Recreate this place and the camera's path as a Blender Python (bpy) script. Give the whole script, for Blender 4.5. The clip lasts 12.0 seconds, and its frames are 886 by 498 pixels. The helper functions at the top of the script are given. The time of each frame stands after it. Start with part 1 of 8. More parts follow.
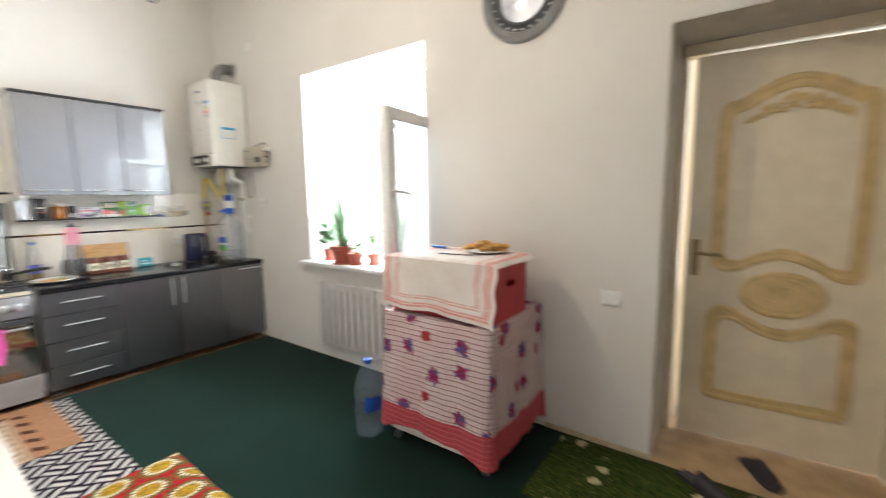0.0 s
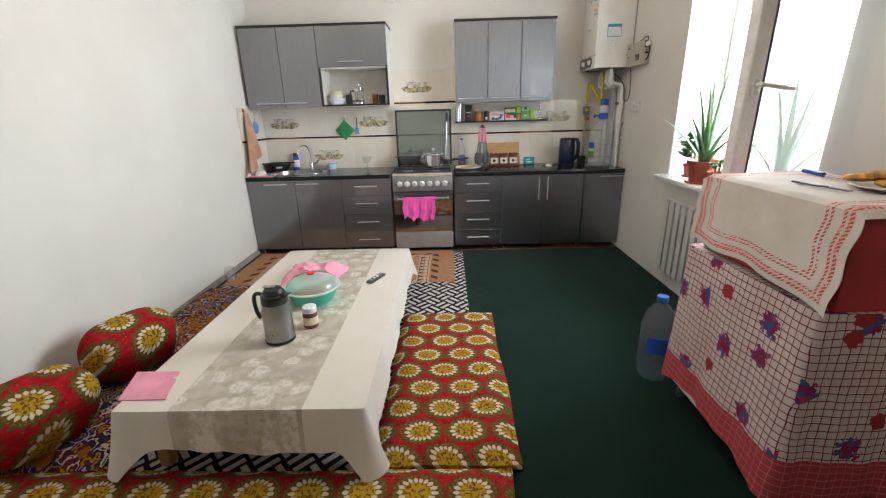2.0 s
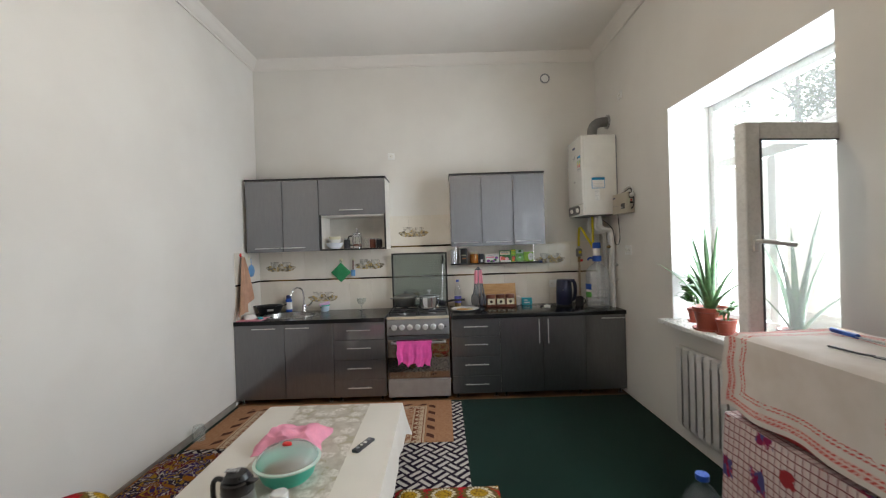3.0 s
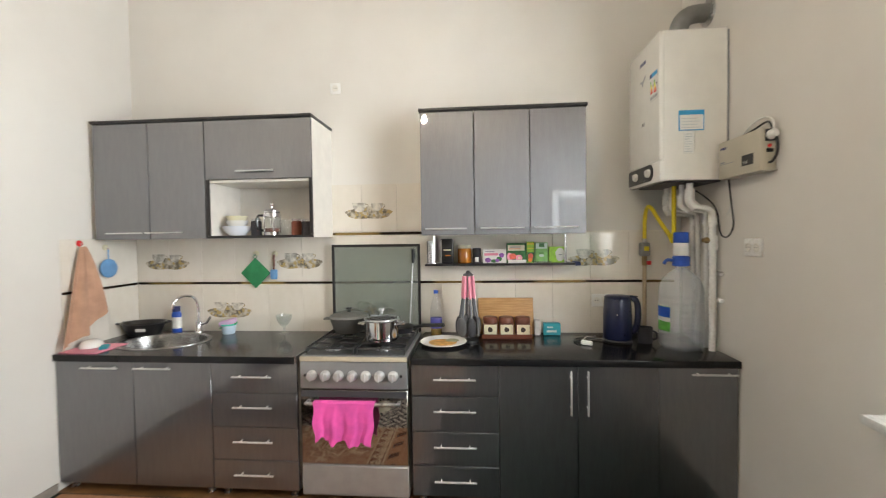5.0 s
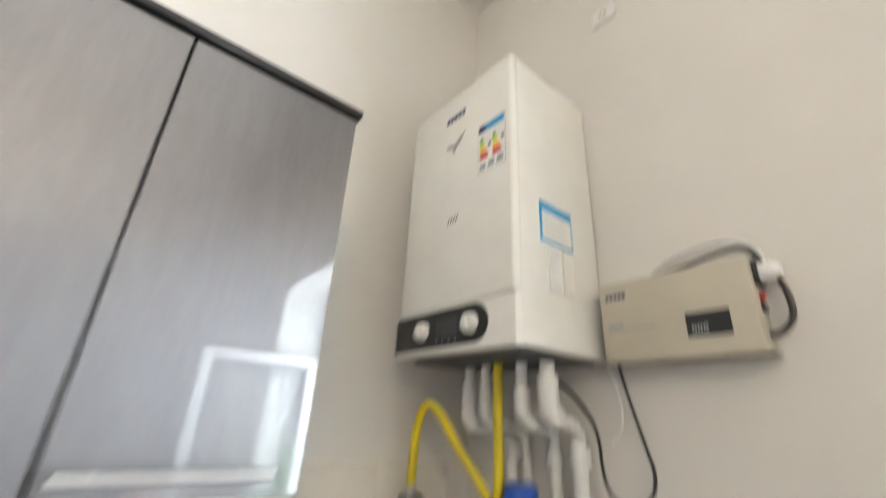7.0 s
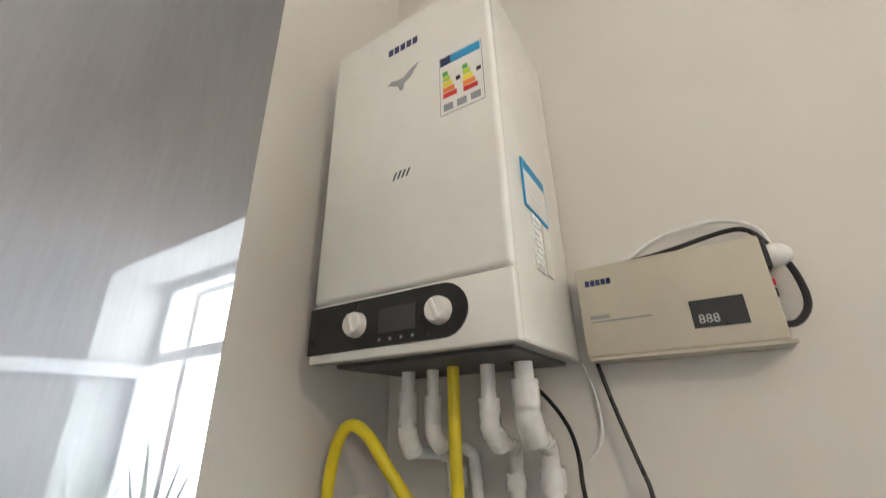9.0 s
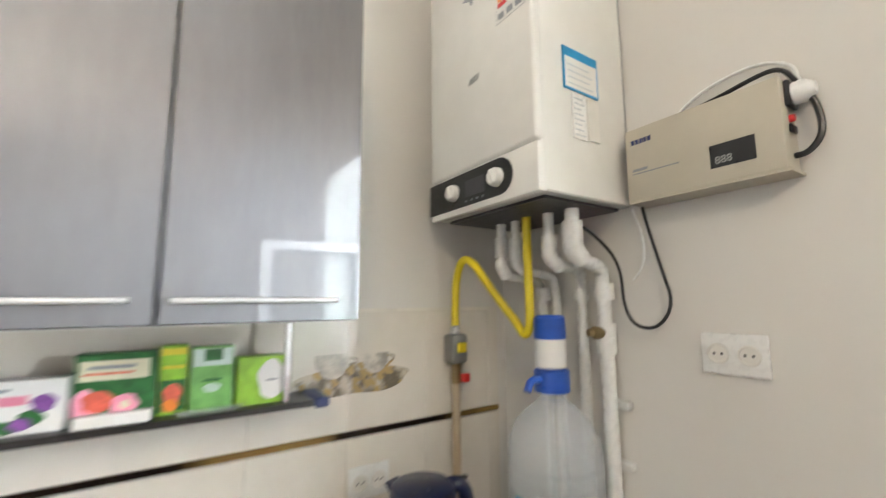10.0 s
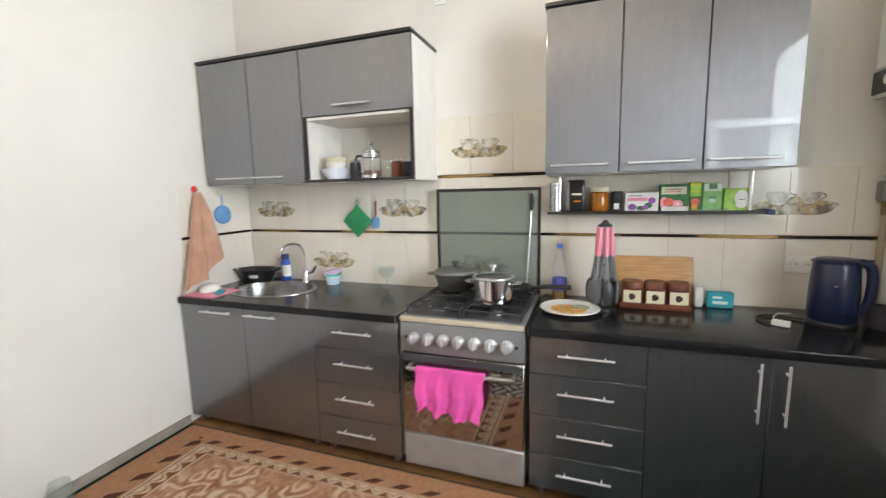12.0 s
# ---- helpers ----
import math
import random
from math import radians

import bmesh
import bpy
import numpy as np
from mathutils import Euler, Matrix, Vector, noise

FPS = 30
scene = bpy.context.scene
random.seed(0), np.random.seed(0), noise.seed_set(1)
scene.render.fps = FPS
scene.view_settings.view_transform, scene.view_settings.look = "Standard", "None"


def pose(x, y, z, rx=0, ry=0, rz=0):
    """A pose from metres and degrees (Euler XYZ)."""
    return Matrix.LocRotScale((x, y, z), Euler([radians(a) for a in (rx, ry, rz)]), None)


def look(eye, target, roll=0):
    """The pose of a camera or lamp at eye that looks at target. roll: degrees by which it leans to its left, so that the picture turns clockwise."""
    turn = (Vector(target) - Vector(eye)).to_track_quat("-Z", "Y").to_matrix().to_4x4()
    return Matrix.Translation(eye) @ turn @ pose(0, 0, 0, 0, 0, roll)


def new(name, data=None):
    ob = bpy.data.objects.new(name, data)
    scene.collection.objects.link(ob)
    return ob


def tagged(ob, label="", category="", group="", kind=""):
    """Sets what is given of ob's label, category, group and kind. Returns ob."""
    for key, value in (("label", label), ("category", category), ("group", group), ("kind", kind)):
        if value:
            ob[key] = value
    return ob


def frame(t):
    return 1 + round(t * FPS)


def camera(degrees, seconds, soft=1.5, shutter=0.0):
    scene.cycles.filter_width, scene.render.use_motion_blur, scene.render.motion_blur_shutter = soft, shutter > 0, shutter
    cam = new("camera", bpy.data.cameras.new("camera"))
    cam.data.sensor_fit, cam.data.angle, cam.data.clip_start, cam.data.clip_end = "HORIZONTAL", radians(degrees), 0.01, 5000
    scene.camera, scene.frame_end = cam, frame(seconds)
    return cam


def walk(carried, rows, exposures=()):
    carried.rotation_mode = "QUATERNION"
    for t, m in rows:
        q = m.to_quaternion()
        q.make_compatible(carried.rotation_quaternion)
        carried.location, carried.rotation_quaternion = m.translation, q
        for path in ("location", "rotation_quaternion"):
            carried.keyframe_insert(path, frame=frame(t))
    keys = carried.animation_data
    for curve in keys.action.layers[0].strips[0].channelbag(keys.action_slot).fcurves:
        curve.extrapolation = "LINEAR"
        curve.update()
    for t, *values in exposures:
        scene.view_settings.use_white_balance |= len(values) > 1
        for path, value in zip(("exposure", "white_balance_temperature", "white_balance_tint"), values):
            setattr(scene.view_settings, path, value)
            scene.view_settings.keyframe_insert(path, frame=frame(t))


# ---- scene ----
cam = camera(93.9, 12.0, 1.15, 0.45)
PATH = [
    (0, (0.464, -0.006, 1.453), (-0.695, 1.603, 1.199), -0.7),
    (0.5, (0.475, 0.313, 1.515), (-1.293, 1.218, 1.281), 0.0),
    (1, (0.603, 0.549, 1.491), (-1.387, 0.587, 1.294), -0.6),
    (1.5, (0.647, 0.61, 1.508), (-1.329, 0.5, 1.218), -1.8),
    (2, (0.643, 0.588, 1.411), (-1.255, 0.552, 0.782), -1.6),
    (2.5, (0.615, 0.561, 1.478), (-1.369, 0.522, 1.229), -2.1),
    (3, (0.475, 0.578, 1.509), (-1.525, 0.582, 1.493), -1.8),
    (5, (-1.34, 1.011, 1.485), (-3.333, 0.848, 1.426), -0.8),
    (5.5, (-1.81, 1.01, 1.485), (-3.81, 0.994, 1.461), -0.1),
    (6, (-2.306, 1.122, 1.486), (-4.286, 1.378, 1.59), 0.4),
    (6.5, (-2.767, 1.216, 1.511), (-4.614, 1.945, 1.748), 1.5),
    (7, (-3.111, 1.345, 1.617), (-4.553, 2.498, 2.385), 3.0),
    (7.2, (-3.22, 1.371, 1.693), (-4.462, 2.558, 2.718), 3.2),
    (9, (-3.453, 1.428, 1.659), (-4.408, 3.004, 2.434), -1.4),
    (9.5, (-3.284, 1.395, 1.602), (-4.586, 2.831, 2.096), -0.6),
    (10, (-3.063, 1.34, 1.526), (-4.714, 2.439, 1.785), -0.5),
    (10.5, (-2.738, 1.151, 1.516), (-4.671, 1.659, 1.584), -0.6),
    (11, (-2.389, 1.09, 1.457), (-4.385, 0.966, 1.441), -0.3),
    (11.5, (-2.087, 1.038, 1.434), (-3.999, 0.474, 1.281), -0.5),
    (12, (-1.78, 0.885, 1.427), (-3.645, 0.218, 1.151), -1.3),
]
walk(cam, [(t, look(eye, target, roll)) for t, eye, target, roll in PATH],
     [(0.0, 0.58, 6300, 10), (0.5, 0.2, 6050, 10), (1.0, -0.12, 6400, 10), (1.5, -0.42, 6500, 10), (2.0, 0.0, 6400, 10), (2.5, 0.05, 6350, 10), (3.0, -0.56, 6350, 10),
      (5.0, 0.17, 6750, 10), (5.5, 0.38, 6750, 10), (6.0, 0.4, 6400, 10), (6.5, 0.66, 6100, 10), (7.0, 0.62, 6350, 10), (9.0, 0.45, 6400, 10), (9.5, 0.64, 6350, 10),
      (10.0, 0.7, 6400, 10), (10.5, 0.58, 6500, 10), (11.0, 0.38, 6450, 10), (11.5, 0.36, 6400, 10), (12.0, 0.28, 6400, 10)])

# ---- light ----
world = bpy.data.worlds.new("sky")
scene.world = world
world.use_nodes = True
_wn = world.node_tree.nodes
_sky = _wn.new("ShaderNodeTexSky")
_sky.sky_type, _sky.sun_disc = "NISHITA", False
_sky.dust_density, _sky.air_density = 2.0, 1.0
_sky.sun_elevation, _sky.sun_rotation = radians(52), radians(180 + 20)
_wn["Background"].inputs["Strength"].default_value = 0.15
world.node_tree.links.new(_sky.outputs[0], _wn["Background"].inputs["Color"])
_sd = bpy.data.lights.new("sun", "SUN")
_sd.energy, _sd.angle, _sd.color = 5.0, radians(0.5), (1.0, 0.94, 0.85)
sun = new("sun", _sd)
sun.matrix_world = look((-2.5, -8, 12), (0.3, 4, 0))
# daylight in the window's opening, behind its panes
_ad = bpy.data.lights.new("window_daylight", "AREA")
_ad.shape, _ad.size, _ad.size_y, _ad.energy, _ad.color = "RECTANGLE", 1.40, 1.60, 180.0, (0.86, 0.93, 1.0)
window_daylight = new("window_daylight", _ad)
window_daylight.matrix_world = look((-2.06, 2.90, 1.70), (-2.06, 0.0, 1.70))

# ---- plan, in metres ----
BACK, FAR, LEFT, RIGHT, TOP = -4.20, 1.20, -1.49, 2.36, 3.63
FRONT, UPPER = -3.575, -3.83          # faces of the lower and upper cabinet doors
WORK = 0.825                          # top of the worktop


# ---- nodes ----
class Ex:
    """A value in a node tree, with arithmetic."""
    def __init__(self, nt, v):
        self.nt, self.v = nt, v

    def op(self, kind, *others, clamp=False):
        n = self.nt.nodes.new("ShaderNodeMath")
        n.operation, n.use_clamp = kind, clamp
        for k, o in enumerate((self, *others)):
            o = o.v if isinstance(o, Ex) else o
            if isinstance(o, (int, float)):
                n.inputs[k].default_value = o
            else:
                self.nt.links.new(o, n.inputs[k])
        return Ex(self.nt, n.outputs[0])

    def __add__(self, o): return self.op("ADD", o)
    def __sub__(self, o): return self.op("SUBTRACT", o)
    def __mul__(self, o): return self.op("MULTIPLY", o)
    def __truediv__(self, o): return self.op("DIVIDE", o)
    def lt(self, o): return self.op("LESS_THAN", o)
    def gt(self, o): return self.op("GREATER_THAN", o)
    def mod(self, o): return self.op("FLOORED_MODULO", o)
    def floor(self): return self.op("FLOOR")
    def abs(self): return self.op("ABSOLUTE")
    def sin(self): return self.op("SINE")
    def max(self, o): return self.op("MAXIMUM", o)
    def min(self, o): return self.op("MINIMUM", o)
    def sq(self): return self.op("MULTIPLY", self)
    def sqrt(self): return self.op("SQRT")
    def atan2(self, o): return self.op("ARCTAN2", o)
    def inv(self): return Ex(self.nt, 1.0) - self if not isinstance(self.v, float) else 1 - self.v

    def step(self, a, b):
        n = self.nt.nodes.new("ShaderNodeMapRange")
        n.interpolation_type = "SMOOTHSTEP"
        self.nt.links.new(self.v, n.inputs[0])
        n.inputs[1].default_value, n.inputs[2].default_value = a, b
        return Ex(self.nt, n.outputs[0])


class Mat:
    """A node material in the making."""
    def __init__(self, name, rough=0.6, metal=0.0, coat=0.0, spec=0.5):
        self.m = bpy.data.materials.new(name)
        self.m.use_nodes = True
        self.nt = self.m.node_tree
        self.b = self.nt.nodes["Principled BSDF"]
        self.b.inputs["Roughness"].default_value = rough
        self.b.inputs["Metallic"].default_value = metal
        self.b.inputs["Coat Weight"].default_value = coat
        self.b.inputs["Coat Roughness"].default_value = 0.03
        self.b.inputs["Specular IOR Level"].default_value = spec
        self.tc = self.nt.nodes.new("ShaderNodeTexCoord")
        self.co = self.tc.outputs["Object"]

    def xyz(self):
        n = self.nt.nodes.new("ShaderNodeSeparateXYZ")
        self.nt.links.new(self.co, n.inputs[0])
        return [Ex(self.nt, o) for o in n.outputs]

    def noise(self, scale, detail=3, stretch=None, rough=0.55):
        n = self.nt.nodes.new("ShaderNodeTexNoise")
        n.inputs["Scale"].default_value, n.inputs["Detail"].default_value = scale, detail
        n.inputs["Roughness"].default_value = rough
        src = self.co
        if stretch:
            mp = self.nt.nodes.new("ShaderNodeMapping")
            mp.inputs["Scale"].default_value = stretch
            self.nt.links.new(src, mp.inputs[0])
            src = mp.outputs[0]
        self.nt.links.new(src, n.inputs["Vector"])
        return Ex(self.nt, n.outputs[0])

    def voronoi(self, scale, stretch=None, flat=None):
        n = self.nt.nodes.new("ShaderNodeTexVoronoi")
        n.inputs["Scale"].default_value = scale
        src = self.co
        if stretch:
            mp = self.nt.nodes.new("ShaderNodeMapping")
            mp.inputs["Scale"].default_value = stretch
            self.nt.links.new(src, mp.inputs[0])
            src = mp.outputs[0]
        if flat:
            cb = self.nt.nodes.new("ShaderNodeCombineXYZ")
            for q, e in enumerate(flat):
                self.nt.links.new(e.v, cb.inputs[q])
            src = cb.outputs[0]
            n.voronoi_dimensions = "2D"
        self.nt.links.new(src, n.inputs["Vector"])
        sep = self.nt.nodes.new("ShaderNodeSeparateColor")
        self.nt.links.new(n.outputs["Color"], sep.inputs[0])
        return Ex(self.nt, n.outputs["Distance"]), Ex(self.nt, sep.outputs[0]), Ex(self.nt, sep.outputs[1])

    def island(self):
        n = self.nt.nodes.new("ShaderNodeObjectInfo")
        return Ex(self.nt, n.outputs["Random"])

    def mix(self, f, a, b):
        n = self.nt.nodes.new("ShaderNodeMix")
        n.data_type = "RGBA"
        n.clamp_factor = True
        f = f.v if isinstance(f, Ex) else f
        if isinstance(f, (int, float)):
            n.inputs[0].default_value = f
        else:
            self.nt.links.new(f, n.inputs[0])
        for k, c in ((6, a), (7, b)):
            if isinstance(c, tuple):
                n.inputs[k].default_value = (*c, 1)
            else:
                self.nt.links.new(c, n.inputs[k])
        return n.outputs[2]

    def color(self, c):
        if isinstance(c, tuple):
            self.b.inputs["Base Color"].default_value = (*c, 1)
        else:
            self.nt.links.new(c, self.b.inputs["Base Color"])
        return self

    def bump(self, h, strength=0.2, dist=0.002):
        n = self.nt.nodes.new("ShaderNodeBump")
        n.inputs["Strength"].default_value, n.inputs["Distance"].default_value = strength, dist
        self.nt.links.new(h.v, n.inputs["Height"])
        self.nt.links.new(n.outputs[0], self.b.inputs["Normal"])
        return self

    def rough(self, e):
        self.nt.links.new(e.v, self.b.inputs["Roughness"])
        return self


def plain(name, col, rough=0.5, metal=0.0, coat=0.0, vary=0.12, scale=9.0, bump=0.0, bscale=120.0):
    """A surface of one colour, with soft and fine variation."""
    k = Mat(name, rough, metal, coat)
    n = k.noise(scale, 4)
    dark = tuple(max(0.0, c * (1 - vary)) for c in col)
    lite = tuple(min(1.0, c * (1 + vary * 0.6)) for c in col)
    k.color(k.mix(n.step(0.3, 0.7), dark, lite))
    f = k.noise(scale * 7, 3)
    k.rough(f * 0.16 + (rough - 0.08))
    if bump:
        k.bump(k.noise(bscale, 3), bump)
    return k.m


def clear(name, tint=(1, 1, 1), rough=0.0, solid=0.12, veil=0.0):
    """Clear glass or plastic: see-through, with a sheen at grazing angles; the last argument adds a pale mottled veil
    that lets a share of the light scatter through.
    """
    k = Mat(name, rough)
    nt = k.nt
    tr, gl, mx = nt.nodes.new("ShaderNodeBsdfTransparent"), nt.nodes.new("ShaderNodeBsdfGlossy"), nt.nodes.new("ShaderNodeMixShader")
    tr.inputs[0].default_value = (*tint, 1)
    gl.inputs["Roughness"].default_value = max(rough, 0.02)
    fr = nt.nodes.new("ShaderNodeLayerWeight")
    fr.inputs["Blend"].default_value = 0.5
    face = Ex(nt, fr.outputs["Facing"])
    nt.links.new((face.sq().sq() * face * 0.6 + 0.045).v, mx.inputs[0])
    nt.links.new(tr.outputs[0], mx.inputs[1])
    nt.links.new(gl.outputs[0], mx.inputs[2])
    if veil:
        td, md = nt.nodes.new("ShaderNodeBsdfTranslucent"), nt.nodes.new("ShaderNodeMixShader")
        td.inputs[0].default_value = (0.86, 0.86, 0.84, 1)
        nt.links.new((k.noise(4, 4).step(0.2, 0.8) * (veil * 0.5) + veil * 0.75).v, md.inputs[0])
        nt.links.new(mx.outputs[0], md.inputs[1])
        nt.links.new(td.outputs[0], md.inputs[2])
        mx = md
    if solid:
        m2 = nt.nodes.new("ShaderNodeMixShader")
        m2.inputs[0].default_value = solid
        k.b.inputs["Base Color"].default_value = (*tint, 1)
        nt.links.new(mx.outputs[0], m2.inputs[1])
        nt.links.new(k.b.outputs[0], m2.inputs[2])
        nt.links.new(m2.outputs[0], nt.nodes["Material Output"].inputs[0])
    else:
        nt.links.new(mx.outputs[0], nt.nodes["Material Output"].inputs[0])
    return k.m


# ---- materials ----
def wall_paint(name, a, b):
    k = Mat(name, 0.75, spec=0.25)
    k.color(k.mix(k.noise(1.3, 4).step(0.3, 0.7), a, b))
    k.bump(k.noise(45, 4) * 0.7 + k.noise(6, 2) * 0.6, 0.12, 0.004)
    return k.m


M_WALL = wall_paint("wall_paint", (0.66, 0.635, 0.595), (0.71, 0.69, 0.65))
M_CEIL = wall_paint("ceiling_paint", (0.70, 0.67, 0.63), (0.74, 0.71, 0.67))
# window reveal darker than the wall, toned down against the near lamp's glare
M_REVEAL = wall_paint("dimmed_reveal_paint", (0.58, 0.57, 0.545), (0.63, 0.62, 0.595))
M_RECESS = plain("recess_paint", (0.60, 0.56, 0.50), 0.7, vary=0.08)
M_PVC = plain("white_plastic", (0.78, 0.78, 0.76), 0.28, vary=0.04)
M_PVC_DULL = plain("off_white_plastic", (0.72, 0.70, 0.65), 0.35, vary=0.05)
M_BASEB = plain("grey_baseboard", (0.30, 0.26, 0.22), 0.6, vary=0.2)
M_OAK = plain("pale_baseboard", (0.50, 0.40, 0.27), 0.5, vary=0.2)


def laminate():
    """Grey brushed laminate under a clear gloss lacquer, the grain upright."""
    k = Mat("grey_laminate", 0.4, metal=0.85, coat=1.0)
    k.b.inputs["Coat Roughness"].default_value = 0.012
    k.b.inputs["Coat IOR"].default_value = 1.9
    n = k.noise(10, 4, (5, 5, 0.8))
    g = k.noise(60, 3, (5, 5, 0.35))
    k.color(k.mix((n * 0.5 + g * 0.5).step(0.25, 0.75), (0.150, 0.150, 0.161), (0.176, 0.176, 0.188)))
    k.rough(g * 0.08 + 0.39)
    k.b.inputs["Anisotropic"].default_value = 0.75
    tg = k.nt.nodes.new("ShaderNodeCombineXYZ")
    tg.inputs[1].default_value = 1.0
    k.nt.links.new(tg.outputs[0], k.b.inputs["Tangent"])
    k.bump(k.noise(5, 2, (3, 3, 1)) + g * 0.15, 0.05, 0.002)
    return k.m


M_LAM = laminate()
M_CARC = plain("white_board", (0.74, 0.71, 0.66), 0.45, vary=0.05)
M_EDGE = plain("black_edging", (0.018, 0.016, 0.016), 0.35, vary=0.1)


def worktop_mat():
    k = Mat("black_worktop", 0.16, spec=0.28)
    n = k.noise(260, 2)
    k.color(k.mix(n.step(0.62, 0.72), (0.010, 0.010, 0.0115), (0.05, 0.05, 0.054)))
    k.rough(k.noise(9, 4) * 0.14 + 0.11)
    return k.m


M_WORK = worktop_mat()
M_STEEL = plain("brushed_steel", (0.52, 0.52, 0.53), 0.28, 1.0, vary=0.12, scale=20)
M_THERM = plain("flask_steel", (0.36, 0.355, 0.34), 0.30, 1.0, vary=0.10, scale=3)
M_DOME = clear("milky_lid", (0.86, 0.92, 0.89), 0.05, 0.33)
M_BARSTEEL = plain("satin_steel", (0.66, 0.66, 0.66), 0.45, 0.6, vary=0.03)
# steel darkened for the sink bowl, its shade put into the colour
M_BASIN = plain("dimmed_steel", (0.34, 0.335, 0.33), 0.27, 1.0, vary=0.15, scale=25)
M_KNOB = plain("satin_silver", (0.70, 0.70, 0.71), 0.32, 0.75, vary=0.04)
M_CHROME = plain("chrome", (0.72, 0.72, 0.74), 0.10, 1.0, vary=0.05)
M_STOVE = plain("silver_enamel", (0.30, 0.30, 0.31), 0.36, 0.55, vary=0.08)
M_DRAWER = plain("warm_grey_enamel", (0.33, 0.31, 0.30), 0.38, 0.3, vary=0.08)
M_IVORY = plain("ivory_trim", (0.52, 0.45, 0.34), 0.35, vary=0.1)
M_BLACK = plain("black_plastic", (0.014, 0.014, 0.015), 0.3, vary=0.2)
M_IRON = plain("cast_iron", (0.022, 0.022, 0.024), 0.5, vary=0.3)
M_OVEN = plain("oven_glass", (0.33, 0.30, 0.27), 0.05, 0.95, 0.0, vary=0.05)
M_HOT = plain("grey_cast_aluminium", (0.27, 0.27, 0.265), 0.42, 0.7, vary=0.15)
M_PINK = plain("hot_pink_cloth", (0.82, 0.10, 0.42), 0.9, vary=0.15, bump=0.5, bscale=400)
M_PINKL = plain("light_pink_cloth", (0.82, 0.33, 0.45), 0.9, vary=0.12, bump=0.6, bscale=320)
M_PINKP = plain("pink_plastic", (0.80, 0.27, 0.37), 0.4)
M_PEACH = plain("peach_towel", (0.52, 0.31, 0.21), 0.95, vary=0.15, bump=0.8, bscale=350)
M_GREEN = plain("green_cloth", (0.04, 0.30, 0.12), 0.9, vary=0.25, bump=0.5, bscale=250)
M_BLUE = plain("blue_plastic", (0.02, 0.09, 0.46), 0.3)
M_SKYB = plain("light_blue_plastic", (0.14, 0.33, 0.60), 0.5)
M_NAVY = plain("navy_enamel", (0.006, 0.011, 0.046), 0.30, 0.1, 0.3)
M_YELLOW = plain("yellow_hose", (0.72, 0.58, 0.015), 0.42, vary=0.15)
M_BRASS = plain("dull_brass", (0.33, 0.24, 0.12), 0.4, 0.8, vary=0.2)
M_RED = plain("red_plastic", (0.42, 0.014, 0.022), 0.38, vary=0.15)
M_REDB = plain("bright_red", (0.65, 0.02, 0.02), 0.4)
M_BROWN = plain("brown_lid", (0.165, 0.048, 0.026), 0.4, vary=0.2)
M_CREAM = plain("cream_label", (0.70, 0.66, 0.48), 0.6)
M_AMBER = plain("honey", (0.36, 0.12, 0.012), 0.15, 0, 0.6, vary=0.2)
M_TEAL = plain("teal_card", (0.03, 0.36, 0.44), 0.5, vary=0.1)
M_WHITE = plain("white_ceramic", (0.78, 0.77, 0.74), 0.2, vary=0.05)
M_LEAFG = plain("green_packet", (0.10, 0.38, 0.06), 0.4, vary=0.3, scale=30)
M_STAB = plain("beige_metal", (0.50, 0.46, 0.37), 0.42, vary=0.05)
M_BOIL = plain("boiler_enamel", (0.76, 0.75, 0.71), 0.22, 0, 0.3, vary=0.03)
M_DGREY = plain("dark_grey", (0.05, 0.05, 0.055), 0.4)
M_MGREY = plain("mid_grey_print", (0.28, 0.29, 0.31), 0.5)
M_STICKP = plain("pale_grey_print", (0.50, 0.53, 0.56), 0.5)
M_INK = plain("navy_print", (0.02, 0.03, 0.12), 0.5)
M_ORANGE = plain("orange_print", (0.80, 0.24, 0.03), 0.5)
M_CYAN = plain("cyan_print", (0.02, 0.30, 0.60), 0.5)
M_TERRA = plain("terracotta_plastic", (0.34, 0.075, 0.045), 0.45, vary=0.15)
M_SOIL = plain("potting_soil", (0.05, 0.035, 0.025), 0.95, vary=0.4, scale=60, bump=0.8)
M_MINT = plain("mint_plastic", (0.06, 0.52, 0.38), 0.35)
M_MINTW = plain("pale_mint_plastic", (0.60, 0.74, 0.66), 0.35)
M_FOOD = plain("brown_food", (0.33, 0.16, 0.07), 0.7, vary=0.5, scale=40, bump=0.6)
M_BREAD = plain("golden_bread", (0.60, 0.32, 0.08), 0.7, vary=0.4, scale=35, bump=0.4)
# panes with a milky veil mixed in, stronger in the casement
M_GLASS = clear("window_glass", (0.97, 0.99, 0.98), 0.0, 0.015, veil=0.022)
M_MILKY = clear("milky_window_glass", (0.97, 0.99, 0.98), 0.0, 0.04, veil=0.10)
M_LID = clear("grey_tinted_glass", (0.69, 0.725, 0.70), 0.02, 0.11)
M_PET = clear("clear_bottle", (0.975, 0.985, 0.993), 0.06, 0.05)
M_JUG = clear("cloudy_bottle", (0.93, 0.95, 0.975), 0.10, 0.24)
M_WATER = clear("still_water", (0.93, 0.96, 0.98), 0.0, 0.0)
M_PETB = clear("blue_tinted_bottle", (0.83, 0.915, 0.99), 0.03, 0.05)
M_CUT = clear("clear_tableware", (0.95, 0.97, 0.96), 0.02, 0.07)
M_OIL = clear("cooking_oil", (0.80, 0.55, 0.12), 0.05, 0.3)
M_DOORP = plain("cream_door_paint", (0.76, 0.66, 0.49), 0.22, 0, 0.5, vary=0.05)
